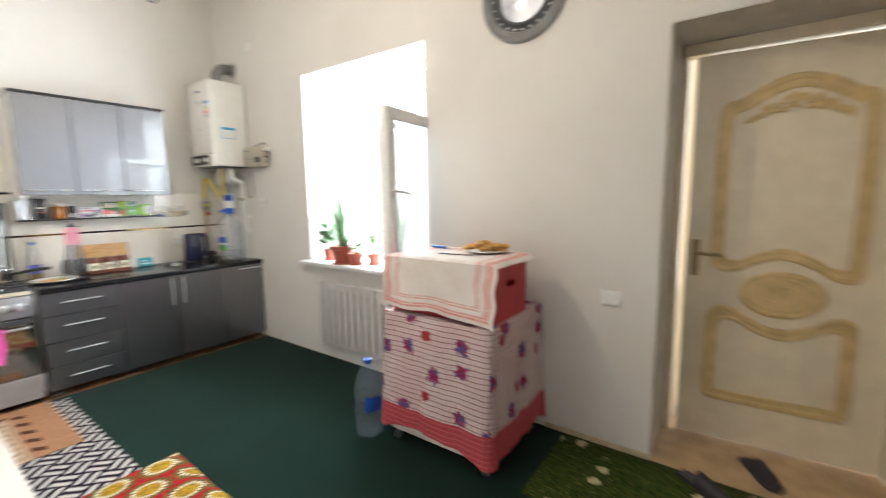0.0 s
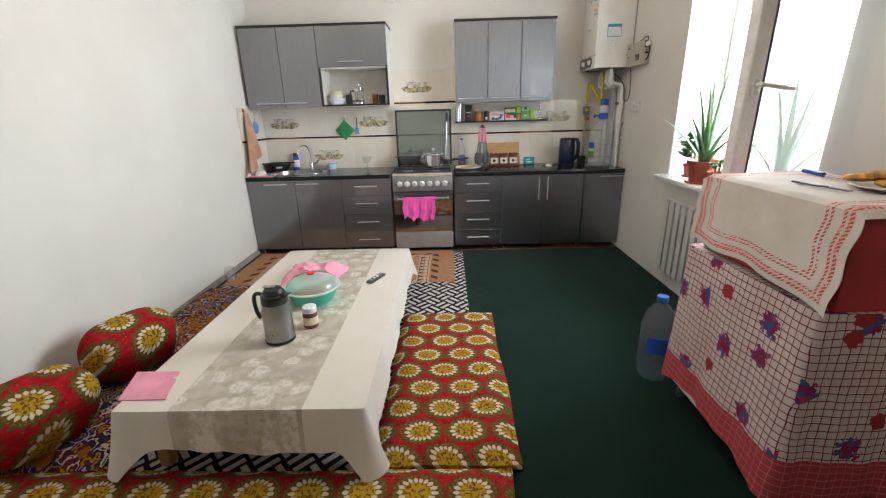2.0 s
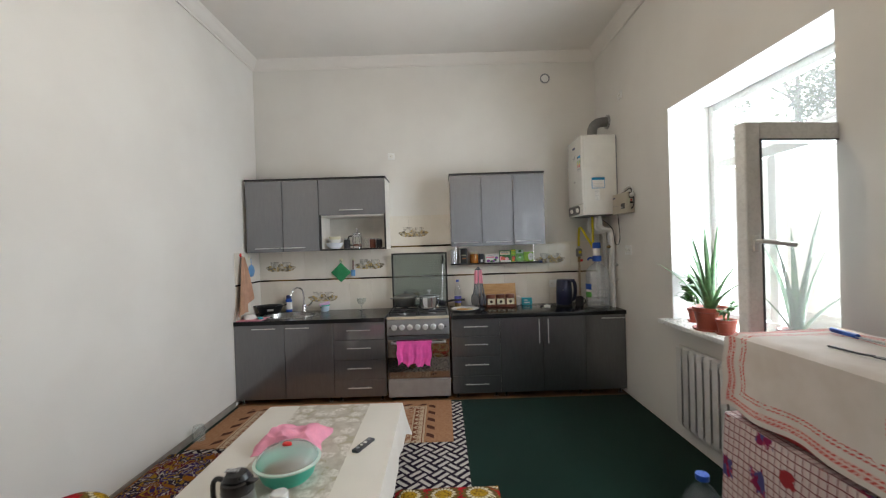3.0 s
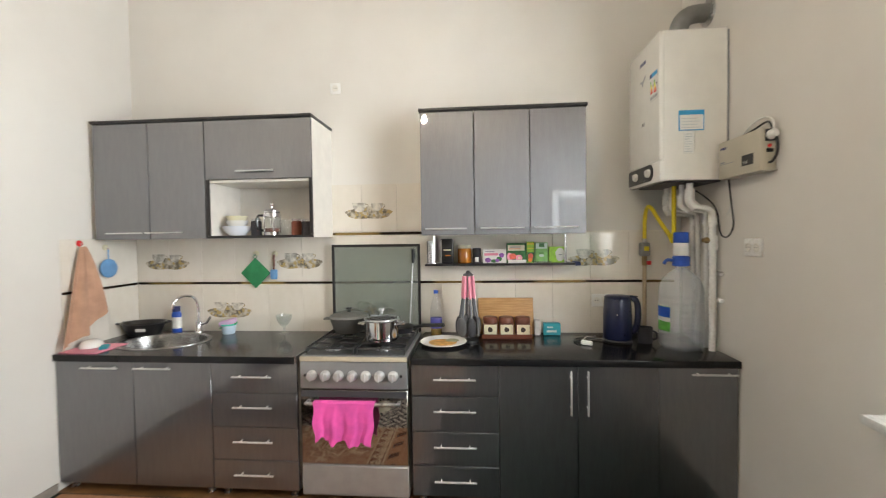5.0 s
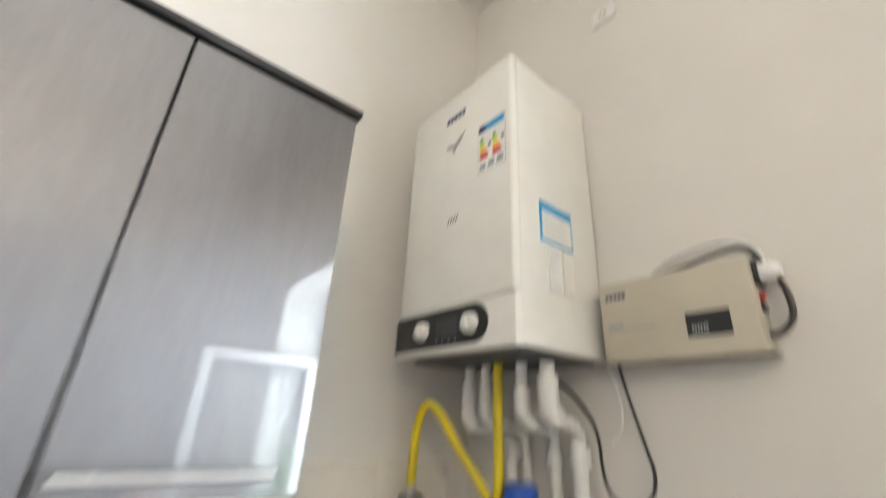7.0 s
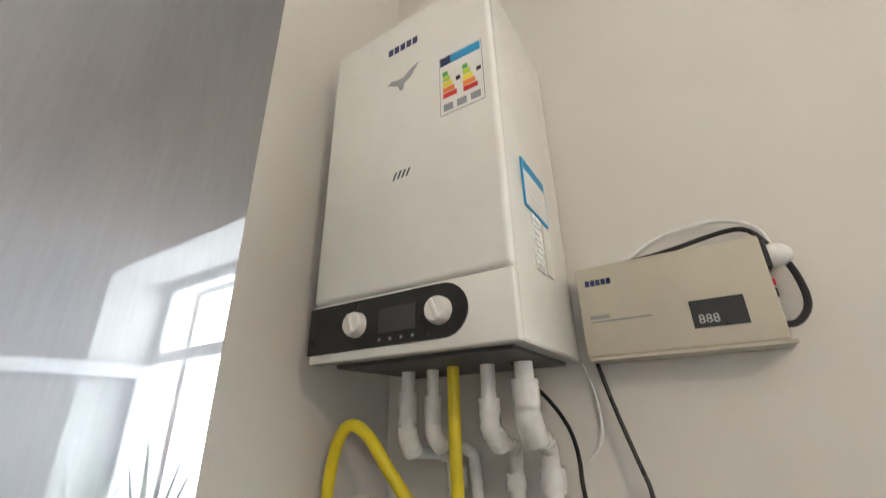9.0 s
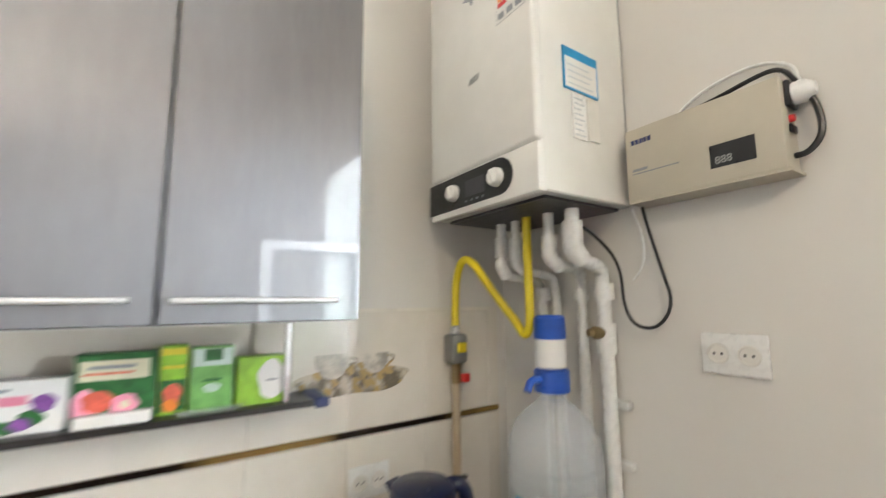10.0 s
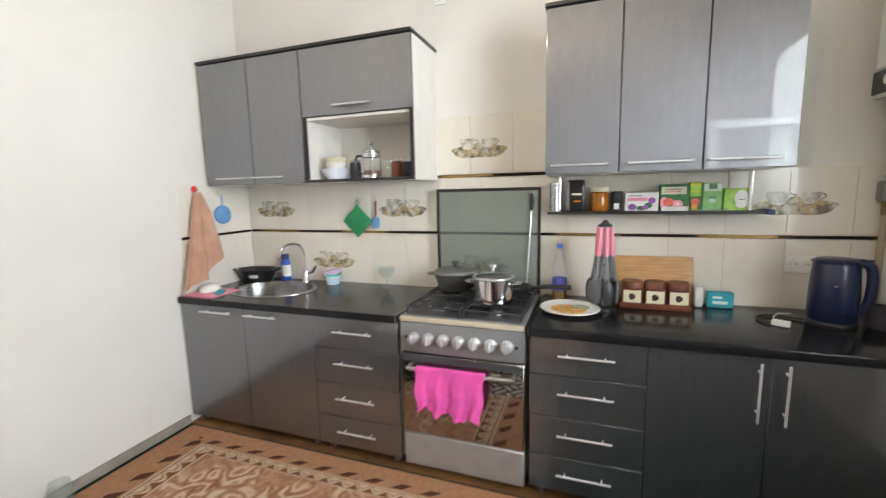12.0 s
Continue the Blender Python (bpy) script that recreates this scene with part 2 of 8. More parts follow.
M_GILT = plain("gilded_moulding", (0.62, 0.45, 0.21), 0.38, 0.15, 0.2, vary=0.16, scale=12)
M_SHOE = plain("dark_rubber_shoe", (0.03, 0.028, 0.035), 0.7, vary=0.3)
M_ALU = plain("radiator_enamel", (0.60, 0.59, 0.57), 0.4, vary=0.06)
M_TAN = plain("tan_linoleum", (0.52, 0.36, 0.20), 0.55, vary=0.22, scale=5, bump=0.1)
M_WOODF = plain("brown_floorboard", (0.16, 0.075, 0.025), 0.55, vary=0.4, scale=4)


def wood(name, a, b):
    k = Mat(name, 0.5)
    g = k.noise(8, 5, (3, 1.2, 30))
    k.color(k.mix(g.step(0.3, 0.7), a, b))
    k.bump(g, 0.1)
    return k.m


M_BOARD = wood("pale_wood", (0.42, 0.22, 0.075), (0.60, 0.36, 0.15))


def tile_mat():
    k = Mat("cream_tile", 0.16, coat=0.4)
    r = k.island()
    k.color(k.mix(k.noise(7, 5).step(0.3, 0.7) * 0.6 + r * 0.4, (0.70, 0.655, 0.575), (0.78, 0.74, 0.67)))
    k.bump(k.noise(9, 3), 0.06, 0.003)
    return k.m


M_TILE = tile_mat()


def gold_mat():
    k = Mat("gold_strip", 0.25, 0.7)
    x, y, z = k.xyz()
    k.color(k.mix((y * 9.0).sin().step(-0.2, 0.5), (0.030, 0.020, 0.014), (0.42, 0.28, 0.09)))
    return k.m


M_GOLD = gold_mat()


def scroll_mat():
    k = Mat("printed_scroll", 0.2, coat=0.4)
    d, r, g = k.voronoi(55)
    n = k.noise(28, 5)
    c = k.mix(n.step(0.38, 0.62), (0.17, 0.145, 0.10), (0.58, 0.52, 0.41))
    k.color(k.mix(r.gt(0.72), c, (0.46, 0.34, 0.15)))
    return k.m


M_SCROLL = scroll_mat()
M_CUPPRINT = plain("printed_cup", (0.58, 0.55, 0.48), 0.2, 0, 0.4, vary=0.45, scale=30)


def carpet_green():
    k = Mat("green_carpet", 0.95, spec=0.1)
    k.b.inputs["Sheen Weight"].default_value = 0.05
    a, f = k.noise(2.2, 4), k.noise(320, 3)
    c = k.mix(a.step(0.3, 0.7), (0.0025, 0.0125, 0.0085), (0.0045, 0.021, 0.0145))
    k.color(k.mix(f.step(0.35, 0.75) * 0.6, c, (0.008, 0.031, 0.022)))
    k.bump(f, 0.8, 0.004)
    return k.m


M_CARPET = carpet_green()


def medallions(name, du=0.152, dv=0.205, petals=17, ru=0.080, rv=0.102, upright=False):
    """Red cloth with staggered flower medallions."""
    k = Mat(name, 0.9, spec=0.15)
    x, y, z = k.xyz()
    w = k.noise(6, 2) * 0.02
    u, v = (x + w) / du, ((z * 0.9 - y * 0.7 if upright else y + z * 0.9) + w) / dv
    row = u.floor()
    v = v + row.mod(2.0) * 0.5
    fu, fv = (u - row - 0.5) * du, (v - v.floor() - 0.5) * dv
    r = ((fu / ru).sq() + (fv / rv).sq()).sqrt()
    r = r + k.noise(95, 3) * 0.26 - 0.13
    a = fv.atan2(fu)
    pet = (a * petals).sin() * 0.05
    tooth = ((r - 0.60) / 0.150).sq() + ((a * (petals / 2)).sin() * 1.0).sq()
    red = k.mix(k.noise(30, 3).step(0.35, 0.7), (0.27, 0.005, 0.010), (0.43, 0.008, 0.016))
    c = k.mix(k.noise(70, 2).gt(0.67), red, (0.20, 0.11, 0.02))
    c = k.mix((r + pet * 0.6).lt(1.02), c, (0.105, 0.062, 0.014))
    c = k.mix((r.gt(0.92) * r.lt(1.0)) * (a * petals).sin().gt(0.2), c, red)
    c = k.mix((r.gt(0.76) * r.lt(0.90)) * k.noise(120, 2).gt(0.54), c, (0.20, 0.135, 0.025))
    c = k.mix(tooth.step(1.15, 0.70), c, (0.60, 0.53, 0.37))
    c = k.mix((r + pet * 0.4).lt(0.50), c, (0.42, 0.25, 0.014))
    c = k.mix((k.noise(85, 3).gt(0.53)) * r.lt(0.48), c, (0.15, 0.075, 0.008))
    k.color(c)
    k.bump(k.noise(420, 2) + k.noise(14, 3) * 1.5, 0.5, 0.004)
    return k.m


M_MEDAL = medallions("red_medallion_cloth")
M_MEDAL2 = medallions("red_medallion_cushion", 0.20, 0.20, 17, 0.094, 0.094, True)


def ikat():
    k = Mat("multicolour_print_cloth", 0.9, spec=0.15)
    d, r, g = k.voronoi(14)
    n = k.noise(11, 4)
    w = (n * 22.0 + d * 10.0).sin()
    c = k.mix(r.gt(0.5), (0.020, 0.014, 0.035), (0.12, 0.012, 0.02))
    c = k.mix(g.gt(0.62), c, (0.035, 0.018, 0.10))
    c = k.mix(w.gt(0.80), c, (0.34, 0.19, 0.015))
    c = k.mix((w * -1.0).gt(0.90), c, (0.50, 0.42, 0.36))
    c = k.mix((g * r).gt(0.5), c, (0.28, 0.10, 0.012))
    k.color(c)
    k.bump(k.noise(380, 2) + k.noise(12, 3) * 1.5, 0.5, 0.004)
    return k.m


M_IKAT = ikat()


def basket():
    """Dark rug with white bars laid like basket work, at a slant."""
    k = Mat("black_and_white_woven_rug", 0.95, spec=0.1)
    x, y, z = k.xyz()
    s = 0.7071
    w = k.noise(5, 2) * 0.012
    u, v = ((x + y) * s + w) / 0.105, ((x - y) * s + w) / 0.105
    cu, cv = u.floor(), v.floor()
    fu, fv = u - cu, v - cv
    chk = (cu + cv).mod(2.0).gt(0.5)
    a = (fu * 2.0).mod(1.0)
    b = (fv * 2.0).mod(1.0)
    la = (a.gt(0.30) * a.lt(0.80)) * (fv.gt(0.06) * fv.lt(0.94))
    lb = (b.gt(0.30) * b.lt(0.80)) * (fu.gt(0.06) * fu.lt(0.94))
    m = la * chk + lb * (chk * -1.0 + 1.0)
    k.color(k.mix(m, (0.016, 0.010, 0.020), (0.50, 0.46, 0.42)))
    k.bump(m + k.noise(400, 2) * 0.6, 0.6, 0.004)
    return k.m


M_BASKET = basket()
BX0, BX1, BY0, BY1 = -3.53, -2.68, -1.43, 0.62     # the beige carpet


def beige_rug():
    k = Mat("beige_patterned_carpet", 0.95, spec=0.1)
    x, y, z = k.xyz()
    w = k.noise(9, 2) * 0.012 - 0.006
    dy = (y - BY0 + w).min((y * -1.0) + (BY1) + w)
    dx = (x - BX0 + w)
    d = dy.min(dx * 1.7)
    run = x * dx.gt(dy * 0.6) + y * (dx.gt(dy * 0.6) * -1.0 + 1.0)
    field = k.mix(k.noise(26, 4).step(0.42, 0.60), (0.43, 0.25, 0.155), (0.34, 0.165, 0.095))
    scroll = (k.noise(4.2, 2) * 62.0).sin()
    spray = k.noise(3.1, 2).step(0.46, 0.56)
    field = k.mix(scroll.step(0.30, 0.62) * spray, field, (0.56, 0.42, 0.30))
    field = k.mix((scroll * -1.0).step(0.82, 0.95) * spray * 0.8, field, (0.22, 0.10, 0.06))
    tooth = ((run * 42.0 + d * 30.0).sin()).gt(0.35)
    c = k.mix(k.noise(50, 3).step(0.3, 0.7), (0.33, 0.165, 0.085), (0.40, 0.215, 0.12))
    c = k.mix((d.gt(0.15) * d.lt(0.215)) * tooth, c, (0.09, 0.035, 0.022))
    c = k.mix(d.gt(0.23), c, (0.50, 0.37, 0.25))
    c = k.mix(d.gt(0.245), c, (0.20, 0.075, 0.04))
    beads = ((run * 38.0).sin().abs() * 0.055 + 0.258 - d).abs().lt(0.012).max(((run * 38.0).sin().abs() * 0.055 + 0.236 - d).gt(0.0))
    c = k.mix((d.gt(0.252) * d.lt(0.325)) * beads, c, (0.52, 0.40, 0.28))
    c = k.mix(d.gt(0.33), c, (0.50, 0.37, 0.25))
    c = k.mix(d.gt(0.342), c, field)
    k.color(c)
    k.bump(k.noise(380, 2) + k.noise(30, 2), 0.6, 0.004)
    return k.m


M_BEIGE = beige_rug()


def flower_rug():
    k = Mat("green_flowered_rug", 0.95, spec=0.1)
    d, r, g = k.voronoi(6.5)
    n = k.noise(60, 3)
    c = k.mix(n.step(0.35, 0.65), (0.016, 0.030, 0.006), (0.045, 0.075, 0.015))
    c = k.mix((d + k.noise(50, 2) * 0.3).lt(0.36) * r.gt(0.35), c, (0.48, 0.42, 0.25))
    c = k.mix(k.noise(90, 2).gt(0.64), c, (0.20, 0.16, 0.05))
    k.color(c)
    k.bump(n, 0.7, 0.005)
    return k.m


M_FLRUG = flower_rug()


def check_cloth():
    """White cloth with wine-red checks, flower bunches and a red hem; object z is the height, x and y run along."""
    k = Mat("checked_flower_tablecloth", 0.85, spec=0.2)
    x, y, z = k.xyz()
    w = k.noise(7, 2) * 0.02
    g = 0.028
    geo = k.nt.nodes.new("ShaderNodeNewGeometry")
    sep = k.nt.nodes.new("ShaderNodeSeparateXYZ")
    k.nt.links.new(geo.outputs["Normal"], sep.inputs[0])
    nx, nz = Ex(k.nt, sep.outputs[0]).abs(), Ex(k.nt, sep.outputs[2]).abs()
    isx = nx.gt(0.72)
    flat = nz.gt(0.72)
    h = y * isx + x * (isx * -1.0 + 1.0)
    v = z * (flat * -1.0 + 1.0) + y * flat
    lh = ((h + w) / g).mod(1.0)
    lv = ((v + w) / g).mod(1.0)
    line = lh.lt(0.11).max(lv.lt(0.13))
    base = k.mix(k.noise(5, 3).step(0.3, 0.7), (0.60, 0.50, 0.49), (0.68, 0.60, 0.59))
    base = k.mix(lh.lt(0.5) * 0.16, base, (0.60, 0.25, 0.26))
    hem = (z + w).lt(0.27) * (flat * -1.0 + 1.0)
    base = k.mix(hem, base, (0.42, 0.055, 0.07))
    c = k.mix(line * (hem * -1.0 + 1.0), base, (0.17, 0.025, 0.035))
    c = k.mix(line * hem, c, (0.55, 0.16, 0.17))
    d, r, gg = k.voronoi(5.2, flat=(h, v))
    blob = (d + k.noise(45, 4) * 0.55).lt(0.485)
    fl = k.mix(k.noise(24, 2).gt(0.52), (0.26, 0.022, 0.085), (0.09, 0.08, 0.24))
    fl = k.mix(k.noise(33, 2).gt(0.62), fl, (0.40, 0.06, 0.12))
    c = k.mix(blob * r.gt(0.40) * (hem * -1.0 + 1.0), c, fl)
    d2, r2, g2 = k.voronoi(7.0, flat=(h + 3.3, v + 1.7))
    c = k.mix((d2 + k.noise(40, 2) * 0.30).lt(0.36) * r2.gt(0.78) * (hem * -1.0 + 1.0), c, (0.34, 0.035, 0.045))
    k.color(c)
    k.bump(k.noise(9, 3) * 2.0 + k.noise(500, 2) * 0.3, 0.3, 0.004)
    return k.m


M_CHECK = check_cloth()
M_GROUT = plain("cream_grout", (0.74, 0.70, 0.62), 0.8)


def towel_cloth():
    """White towel with rows of red stitches along the hem."""
    k = Mat("white_towel_red_stitching", 0.9, spec=0.15)
    at = k.nt.nodes.new("ShaderNodeUVMap")
    sp = k.nt.nodes.new("ShaderNodeSeparateXYZ")
    k.nt.links.new(at.outputs[0], sp.inputs[0])
    u, v = Ex(k.nt, sp.outputs[0]), Ex(k.nt, sp.outputs[1])
    d = u.min(v).min((u * -1.0 + 0.74)).min((v * -1.0 + 0.86))
    run = (u + v) / 0.017
    st = run.mod(1.0).lt(0.62)
    row = (d.gt(0.028) * d.lt(0.043)).max(d.gt(0.052) * d.lt(0.062)).max(d.gt(0.094) * d.lt(0.104)).max(d.gt(0.112) * d.lt(0.122))
    base = k.mix(k.noise(6, 3).step(0.3, 0.7), (0.66, 0.60, 0.55), (0.75, 0.70, 0.66))
    base = k.mix((d.gt(0.024) * d.lt(0.066)) * 0.4, base, (0.74, 0.40, 0.36))
    c = k.mix(row * st * k.noise(60, 2).gt(0.40), base, (0.62, 0.11, 0.10))
    k.color(c)
    k.bump(k.noise(350, 2) + k.noise(11, 2) * 2.0, 0.35, 0.003)
    return k.m


M_TOWEL = towel_cloth()


def oilcloth():
    """Cream oilcloth with a beige band of pale roses down the middle; y across, centred on y = -0.25."""
    k = Mat("cream_oilcloth_with_roses", 0.42, spec=0.35)
    x, y, z = k.xyz()
    band = ((y + 0.25).abs() + k.noise(30, 2) * 0.006).lt(0.262)
    d, r, g = k.voronoi(10.5, flat=(x, y))
    ros = (d + k.noise(26, 4) * 0.7 - 0.35).step(0.58, 0.30)
    ros2 = k.noise(34, 5, rough=0.7).step(0.36, 0.60)
    bg = k.mix(k.noise(13, 4).step(0.35, 0.65), (0.43, 0.38, 0.31), (0.54, 0.49, 0.42))
    bg = k.mix((r.gt(0.60) * k.noise(22, 3).step(0.45, 0.55)) * 0.7, bg, (0.38, 0.34, 0.22))
    rc = k.mix(ros2, (0.50, 0.45, 0.38), (0.72, 0.68, 0.62))
    c = k.mix(ros * r.gt(0.35), bg, rc)
    plainc = k.mix(k.noise(4, 3).step(0.3, 0.7), (0.69, 0.65, 0.58), (0.72, 0.68, 0.61))
    k.color(k.mix(band, plainc, c))
    k.bump(k.noise(8, 3), 0.25, 0.006)
    return k.m


M_OILC = oilcloth()


def leaf_mat(name, a, b):
    k = Mat(name, 0.42, spec=0.4)
    k.color(k.mix(k.noise(30, 4).step(0.3, 0.7), a, b))
    k.b.inputs["Subsurface Weight"].default_value = 0.0
    return k.m


M_ALOE = leaf_mat("aloe_leaf", (0.040, 0.095, 0.035), (0.10, 0.19, 0.075))
M_LEAF = leaf_mat("house_plant_leaf", (0.035, 0.10, 0.02), (0.09, 0.20, 0.05))
M_TREE = leaf_mat("tree_leaf", (0.13, 0.17, 0.08), (0.24, 0.28, 0.15))
M_BARK = plain("bark", (0.30, 0.26, 0.21), 0.9, vary=0.4, scale=20, bump=0.8)
M_PLASTER = plain("white_plaster", (0.84, 0.81, 0.74), 0.8, vary=0.1, scale=2, bump=0.3)
M_YARD = plain("pale_concrete", (0.42, 0.39, 0.34), 0.85, vary=0.2, scale=1.5, bump=0.4)


def haze():
    k = Mat("bright_haze", 0.9)
    k.b.inputs["Base Color"].default_value = (0.8, 0.8, 0.8, 1)
    k.b.inputs["Emission Color"].default_value = (0.93, 0.97, 1.0, 1)
    k.b.inputs["Emission Strength"].default_value = 1.15
    return k.m


M_HAZE = haze()


def bulb_mat():
    k = Mat("glowing_bulb", 0.4)
    k.b.inputs["Emission Color"].default_value = (1.0, 0.84, 0.64, 1)
    k.b.inputs["Emission Strength"].default_value = 980.0
    return k.m


M_BULB = bulb_mat()


def digits_mat():
    k = Mat("lit_digits", 0.4)
    k.b.inputs["Base Color"].default_value = (0.36, 0.36, 0.34, 1)
    k.b.inputs["Emission Color"].default_value = (0.8, 0.8, 0.75, 1)
    k.b.inputs["Emission Strength"].default_value = 0.03
    return k.m


M_DIGIT = digits_mat()


# ---- shapes ----
def box(x0, x1, y0, y1, z0, z1, bevel=0.0, seg=1, bm=None):
    bm = bm or bmesh.new()
    vs = [bm.verts.new((x, y, z)) for x in (x0, x1) for y in (y0, y1) for z in (z0, z1)]
    fs = [bm.faces.new([vs[i] for i in q]) for q in ((0, 1, 3, 2), (4, 6, 7, 5), (0, 4, 5, 1), (2, 3, 7, 6), (0, 2, 6, 4), (1, 5, 7, 3))]
    if bevel:
        es = list({e for f in fs for e in f.edges})
        bmesh.ops.bevel(bm, geom=es, offset=bevel, segments=seg, affect="EDGES", profile=0.5)
    return bm


def lathe(profile, cx, cy, segs=24, bm=None, sx=1.0, sy=1.0):
    """Turned shape from (radius, height) pairs."""
    bm = bm or bmesh.new()
    rings = []
    for r, z in profile:
        if r < 1e-5:
            rings.append([bm.verts.new((cx, cy, z))])
        else:
            rings.append([bm.verts.new((cx + r * sx * math.cos(2 * math.pi * i / segs), cy + r * sy * math.sin(2 * math.pi * i / segs), z)) for i in range(segs)])
    for a, b in zip(rings, rings[1:]):
        for i in range(segs):
            j = (i + 1) % segs
            if len(a) == 1 and len(b) > 1:
                bm.faces.new((a[0], b[j], b[i]))
            elif len(b) == 1 and len(a) > 1:
                bm.faces.new((a[i], a[j], b[0]))
            elif len(a) > 1:
                bm.faces.new((a[i], a[j], b[j], b[i]))
    bmesh.ops.recalc_face_normals(bm, faces=bm.faces)
    return bm


def turned(m, bm):
    bm.transform(m)
    return bm


def tube(pts, r, segs=8, bm=None, cap=True, smooth=0):
    """A round bar along points; r may be a list."""
    bm = bm or bmesh.new()
    pts = [Vector(p) for p in pts]
    for _ in range(smooth):
        q = [pts[0]]
        for a, b in zip(pts, pts[1:]):
            q += [a * 0.75 + b * 0.25, a * 0.25 + b * 0.75]
        pts = q + [pts[-1]]
    rs = r if isinstance(r, (list, tuple)) else [r] * len(pts)
    if len(rs) != len(pts):
        rs = [rs[min(len(rs) - 1, int(i * len(rs) / len(pts)))] for i in range(len(pts))]
    rings, up = [], None
    for i, p in enumerate(pts):
        d = (pts[min(i + 1, len(pts) - 1)] - pts[max(i - 1, 0)]).normalized()
        if up is None:
            up = Vector((0, 0, 1)) if abs(d.z) < 0.9 else Vector((1, 0, 0))
        s = d.cross(up).normalized()
        up = s.cross(d).normalized()
        rings.append([bm.verts.new(p + (s * math.cos(2 * math.pi * k / segs) + up * math.sin(2 * math.pi * k / segs)) * rs[i]) for k in range(segs)])
    for a, b in zip(rings, rings[1:]):
        for k in range(segs):
            j = (k + 1) % segs
            bm.faces.new((a[k], a[j], b[j], b[k]))
    if cap:
        bm.faces.new(rings[0][::-1])
        bm.faces.new(rings[-1])
    bmesh.ops.recalc_face_normals(bm, faces=bm.faces)
    return bm


def prism(outline, axis, a, b):
    """A flat outline of (u, v) pairs, pushed along an axis from a to b."""
    bm = bmesh.new()
    def at(u, v, w):
        return {"x": (w, u, v), "y": (u, w, v), "z": (u, v, w)}[axis]
    lo, hi = [bm.verts.new(at(u, v, a)) for u, v in outline], [bm.verts.new(at(u, v, b)) for u, v in outline]
    bm.faces.new(lo[::-1])
    bm.faces.new(hi)
    n = len(outline)
    for i in range(n):
        j = (i + 1) % n
        bm.faces.new((lo[i], lo[j], hi[j], hi[i]))
    bmesh.ops.recalc_face_normals(bm, faces=bm.faces)
    return bm


def sheet(fn, nu, nv, thick=0.0, uv=None):
    """A soft sheet from fn(u, v), u and v from 0 to 1, with thickness."""
    bm = bmesh.new()
    g = [[bm.verts.new(fn(i / nu, j / nv)) for j in range(nv + 1)] for i in range(nu + 1)]
    lay = bm.loops.layers.uv.new("UVMap") if uv else None
    for i in range(nu):
        for j in range(nv):
            f = bm.faces.new((g[i][j], g[i + 1][j], g[i + 1][j + 1], g[i][j + 1]))
            if uv:
                for lp, (a, b) in zip(f.loops, ((i, j), (i + 1, j), (i + 1, j + 1), (i, j + 1))):
                    lp[lay].uv = uv(a / nu, b / nv)
    bmesh.ops.recalc_face_normals(bm, faces=bm.faces)
    if thick:
        bmesh.ops.solidify(bm, geom=list(bm.faces), thickness=thick)
    return bm


def ob_from(name, bm, material, smooth=None):
    me = bpy.data.meshes.new(name)
    bm.to_mesh(me)
    bm.free()
    me.materials.append(material)
    if smooth is None or smooth:
        for p in me.polygons:
            p.use_smooth = True
        me.set_sharp_from_angle(angle=radians(38))
    return new(name, me)


def part(name, bm, material, parent, label=""):
    ob = ob_from(name, bm, material)
    ob.parent = parent
    ob.matrix_parent_inverse = parent.matrix_world.inverted()
    return tagged(ob, label) if label else ob


def thing(name, label, category, at=(0, 0, 0), group=""):
    """An empty at the thing's base; parts are given in world places."""
    e = new(name)
    e.empty_display_size = 0.05
    e.location = at
    bpy.context.view_layer.update()
    return tagged(e, label, category, group)


def solid(name, bm, material, label, category, group=""):
    return tagged(ob_from(name, bm, material), label, category, group)


def fixed(name, bm, material, label="", category=""):
    return tagged(ob_from(name, bm, material), label or name.replace("_", " "), category or name.split("_")[0], "", "structure")


def words(text, size, m, material, parent, name="lettering", depth=0.0006, align="LEFT"):
    """Letters as a mesh, at the pose m."""
    cu = bpy.data.curves.new(name, "FONT")
    cu.body, cu.size, cu.extrude, cu.align_x = text, size, depth, align
    tmp = bpy.data.objects.new(name, cu)
    scene.collection.objects.link(tmp)
    bpy.context.view_layer.update()
    me = bpy.data.meshes.new_from_object(tmp.evaluated_get(bpy.context.evaluated_depsgraph_get()))
    bpy.data.objects.remove(tmp)
    me.transform(m)
    me.materials.clear()
    me.materials.append(material)
    ob = new(name, me)
    ob.parent = parent
    ob.matrix_parent_inverse = parent.matrix_world.inverted()
    return ob

# ---- room ----
WX0, WX1, WZ0, WZ1 = -2.747, -1.375, 0.885, 2.52      # window opening
DX0, DX1, DZ1 = 0.135, 1.15, 2.27                       # door opening
OUT = RIGHT + 0.50                                      # outer face of the thick outer wall
PANE = RIGHT + 0.32                                     # plane of the window


def wall_with_openings():
    """The thick outer wall along y, in blocks round its two openings."""
    bm = bmesh.new()
    xs = [BACK - 0.3, WX0, WX1, DX0, DX1, FAR + 0.3]
    for x0, x1, z0, z1 in ((xs[0], xs[1], 0, TOP + 0.1), (xs[1], xs[2], 0, WZ0 - 0.02), (xs[1], xs[2], WZ1, TOP + 0.1), (xs[2], xs[3], 0, TOP + 0.1),
                           (xs[3], xs[4], DZ1, TOP + 0.1), (xs[4], xs[5], 0, TOP + 0.1)):
        box(x0, x1, RIGHT, OUT, z0, z1, bm=bm)
    return bm


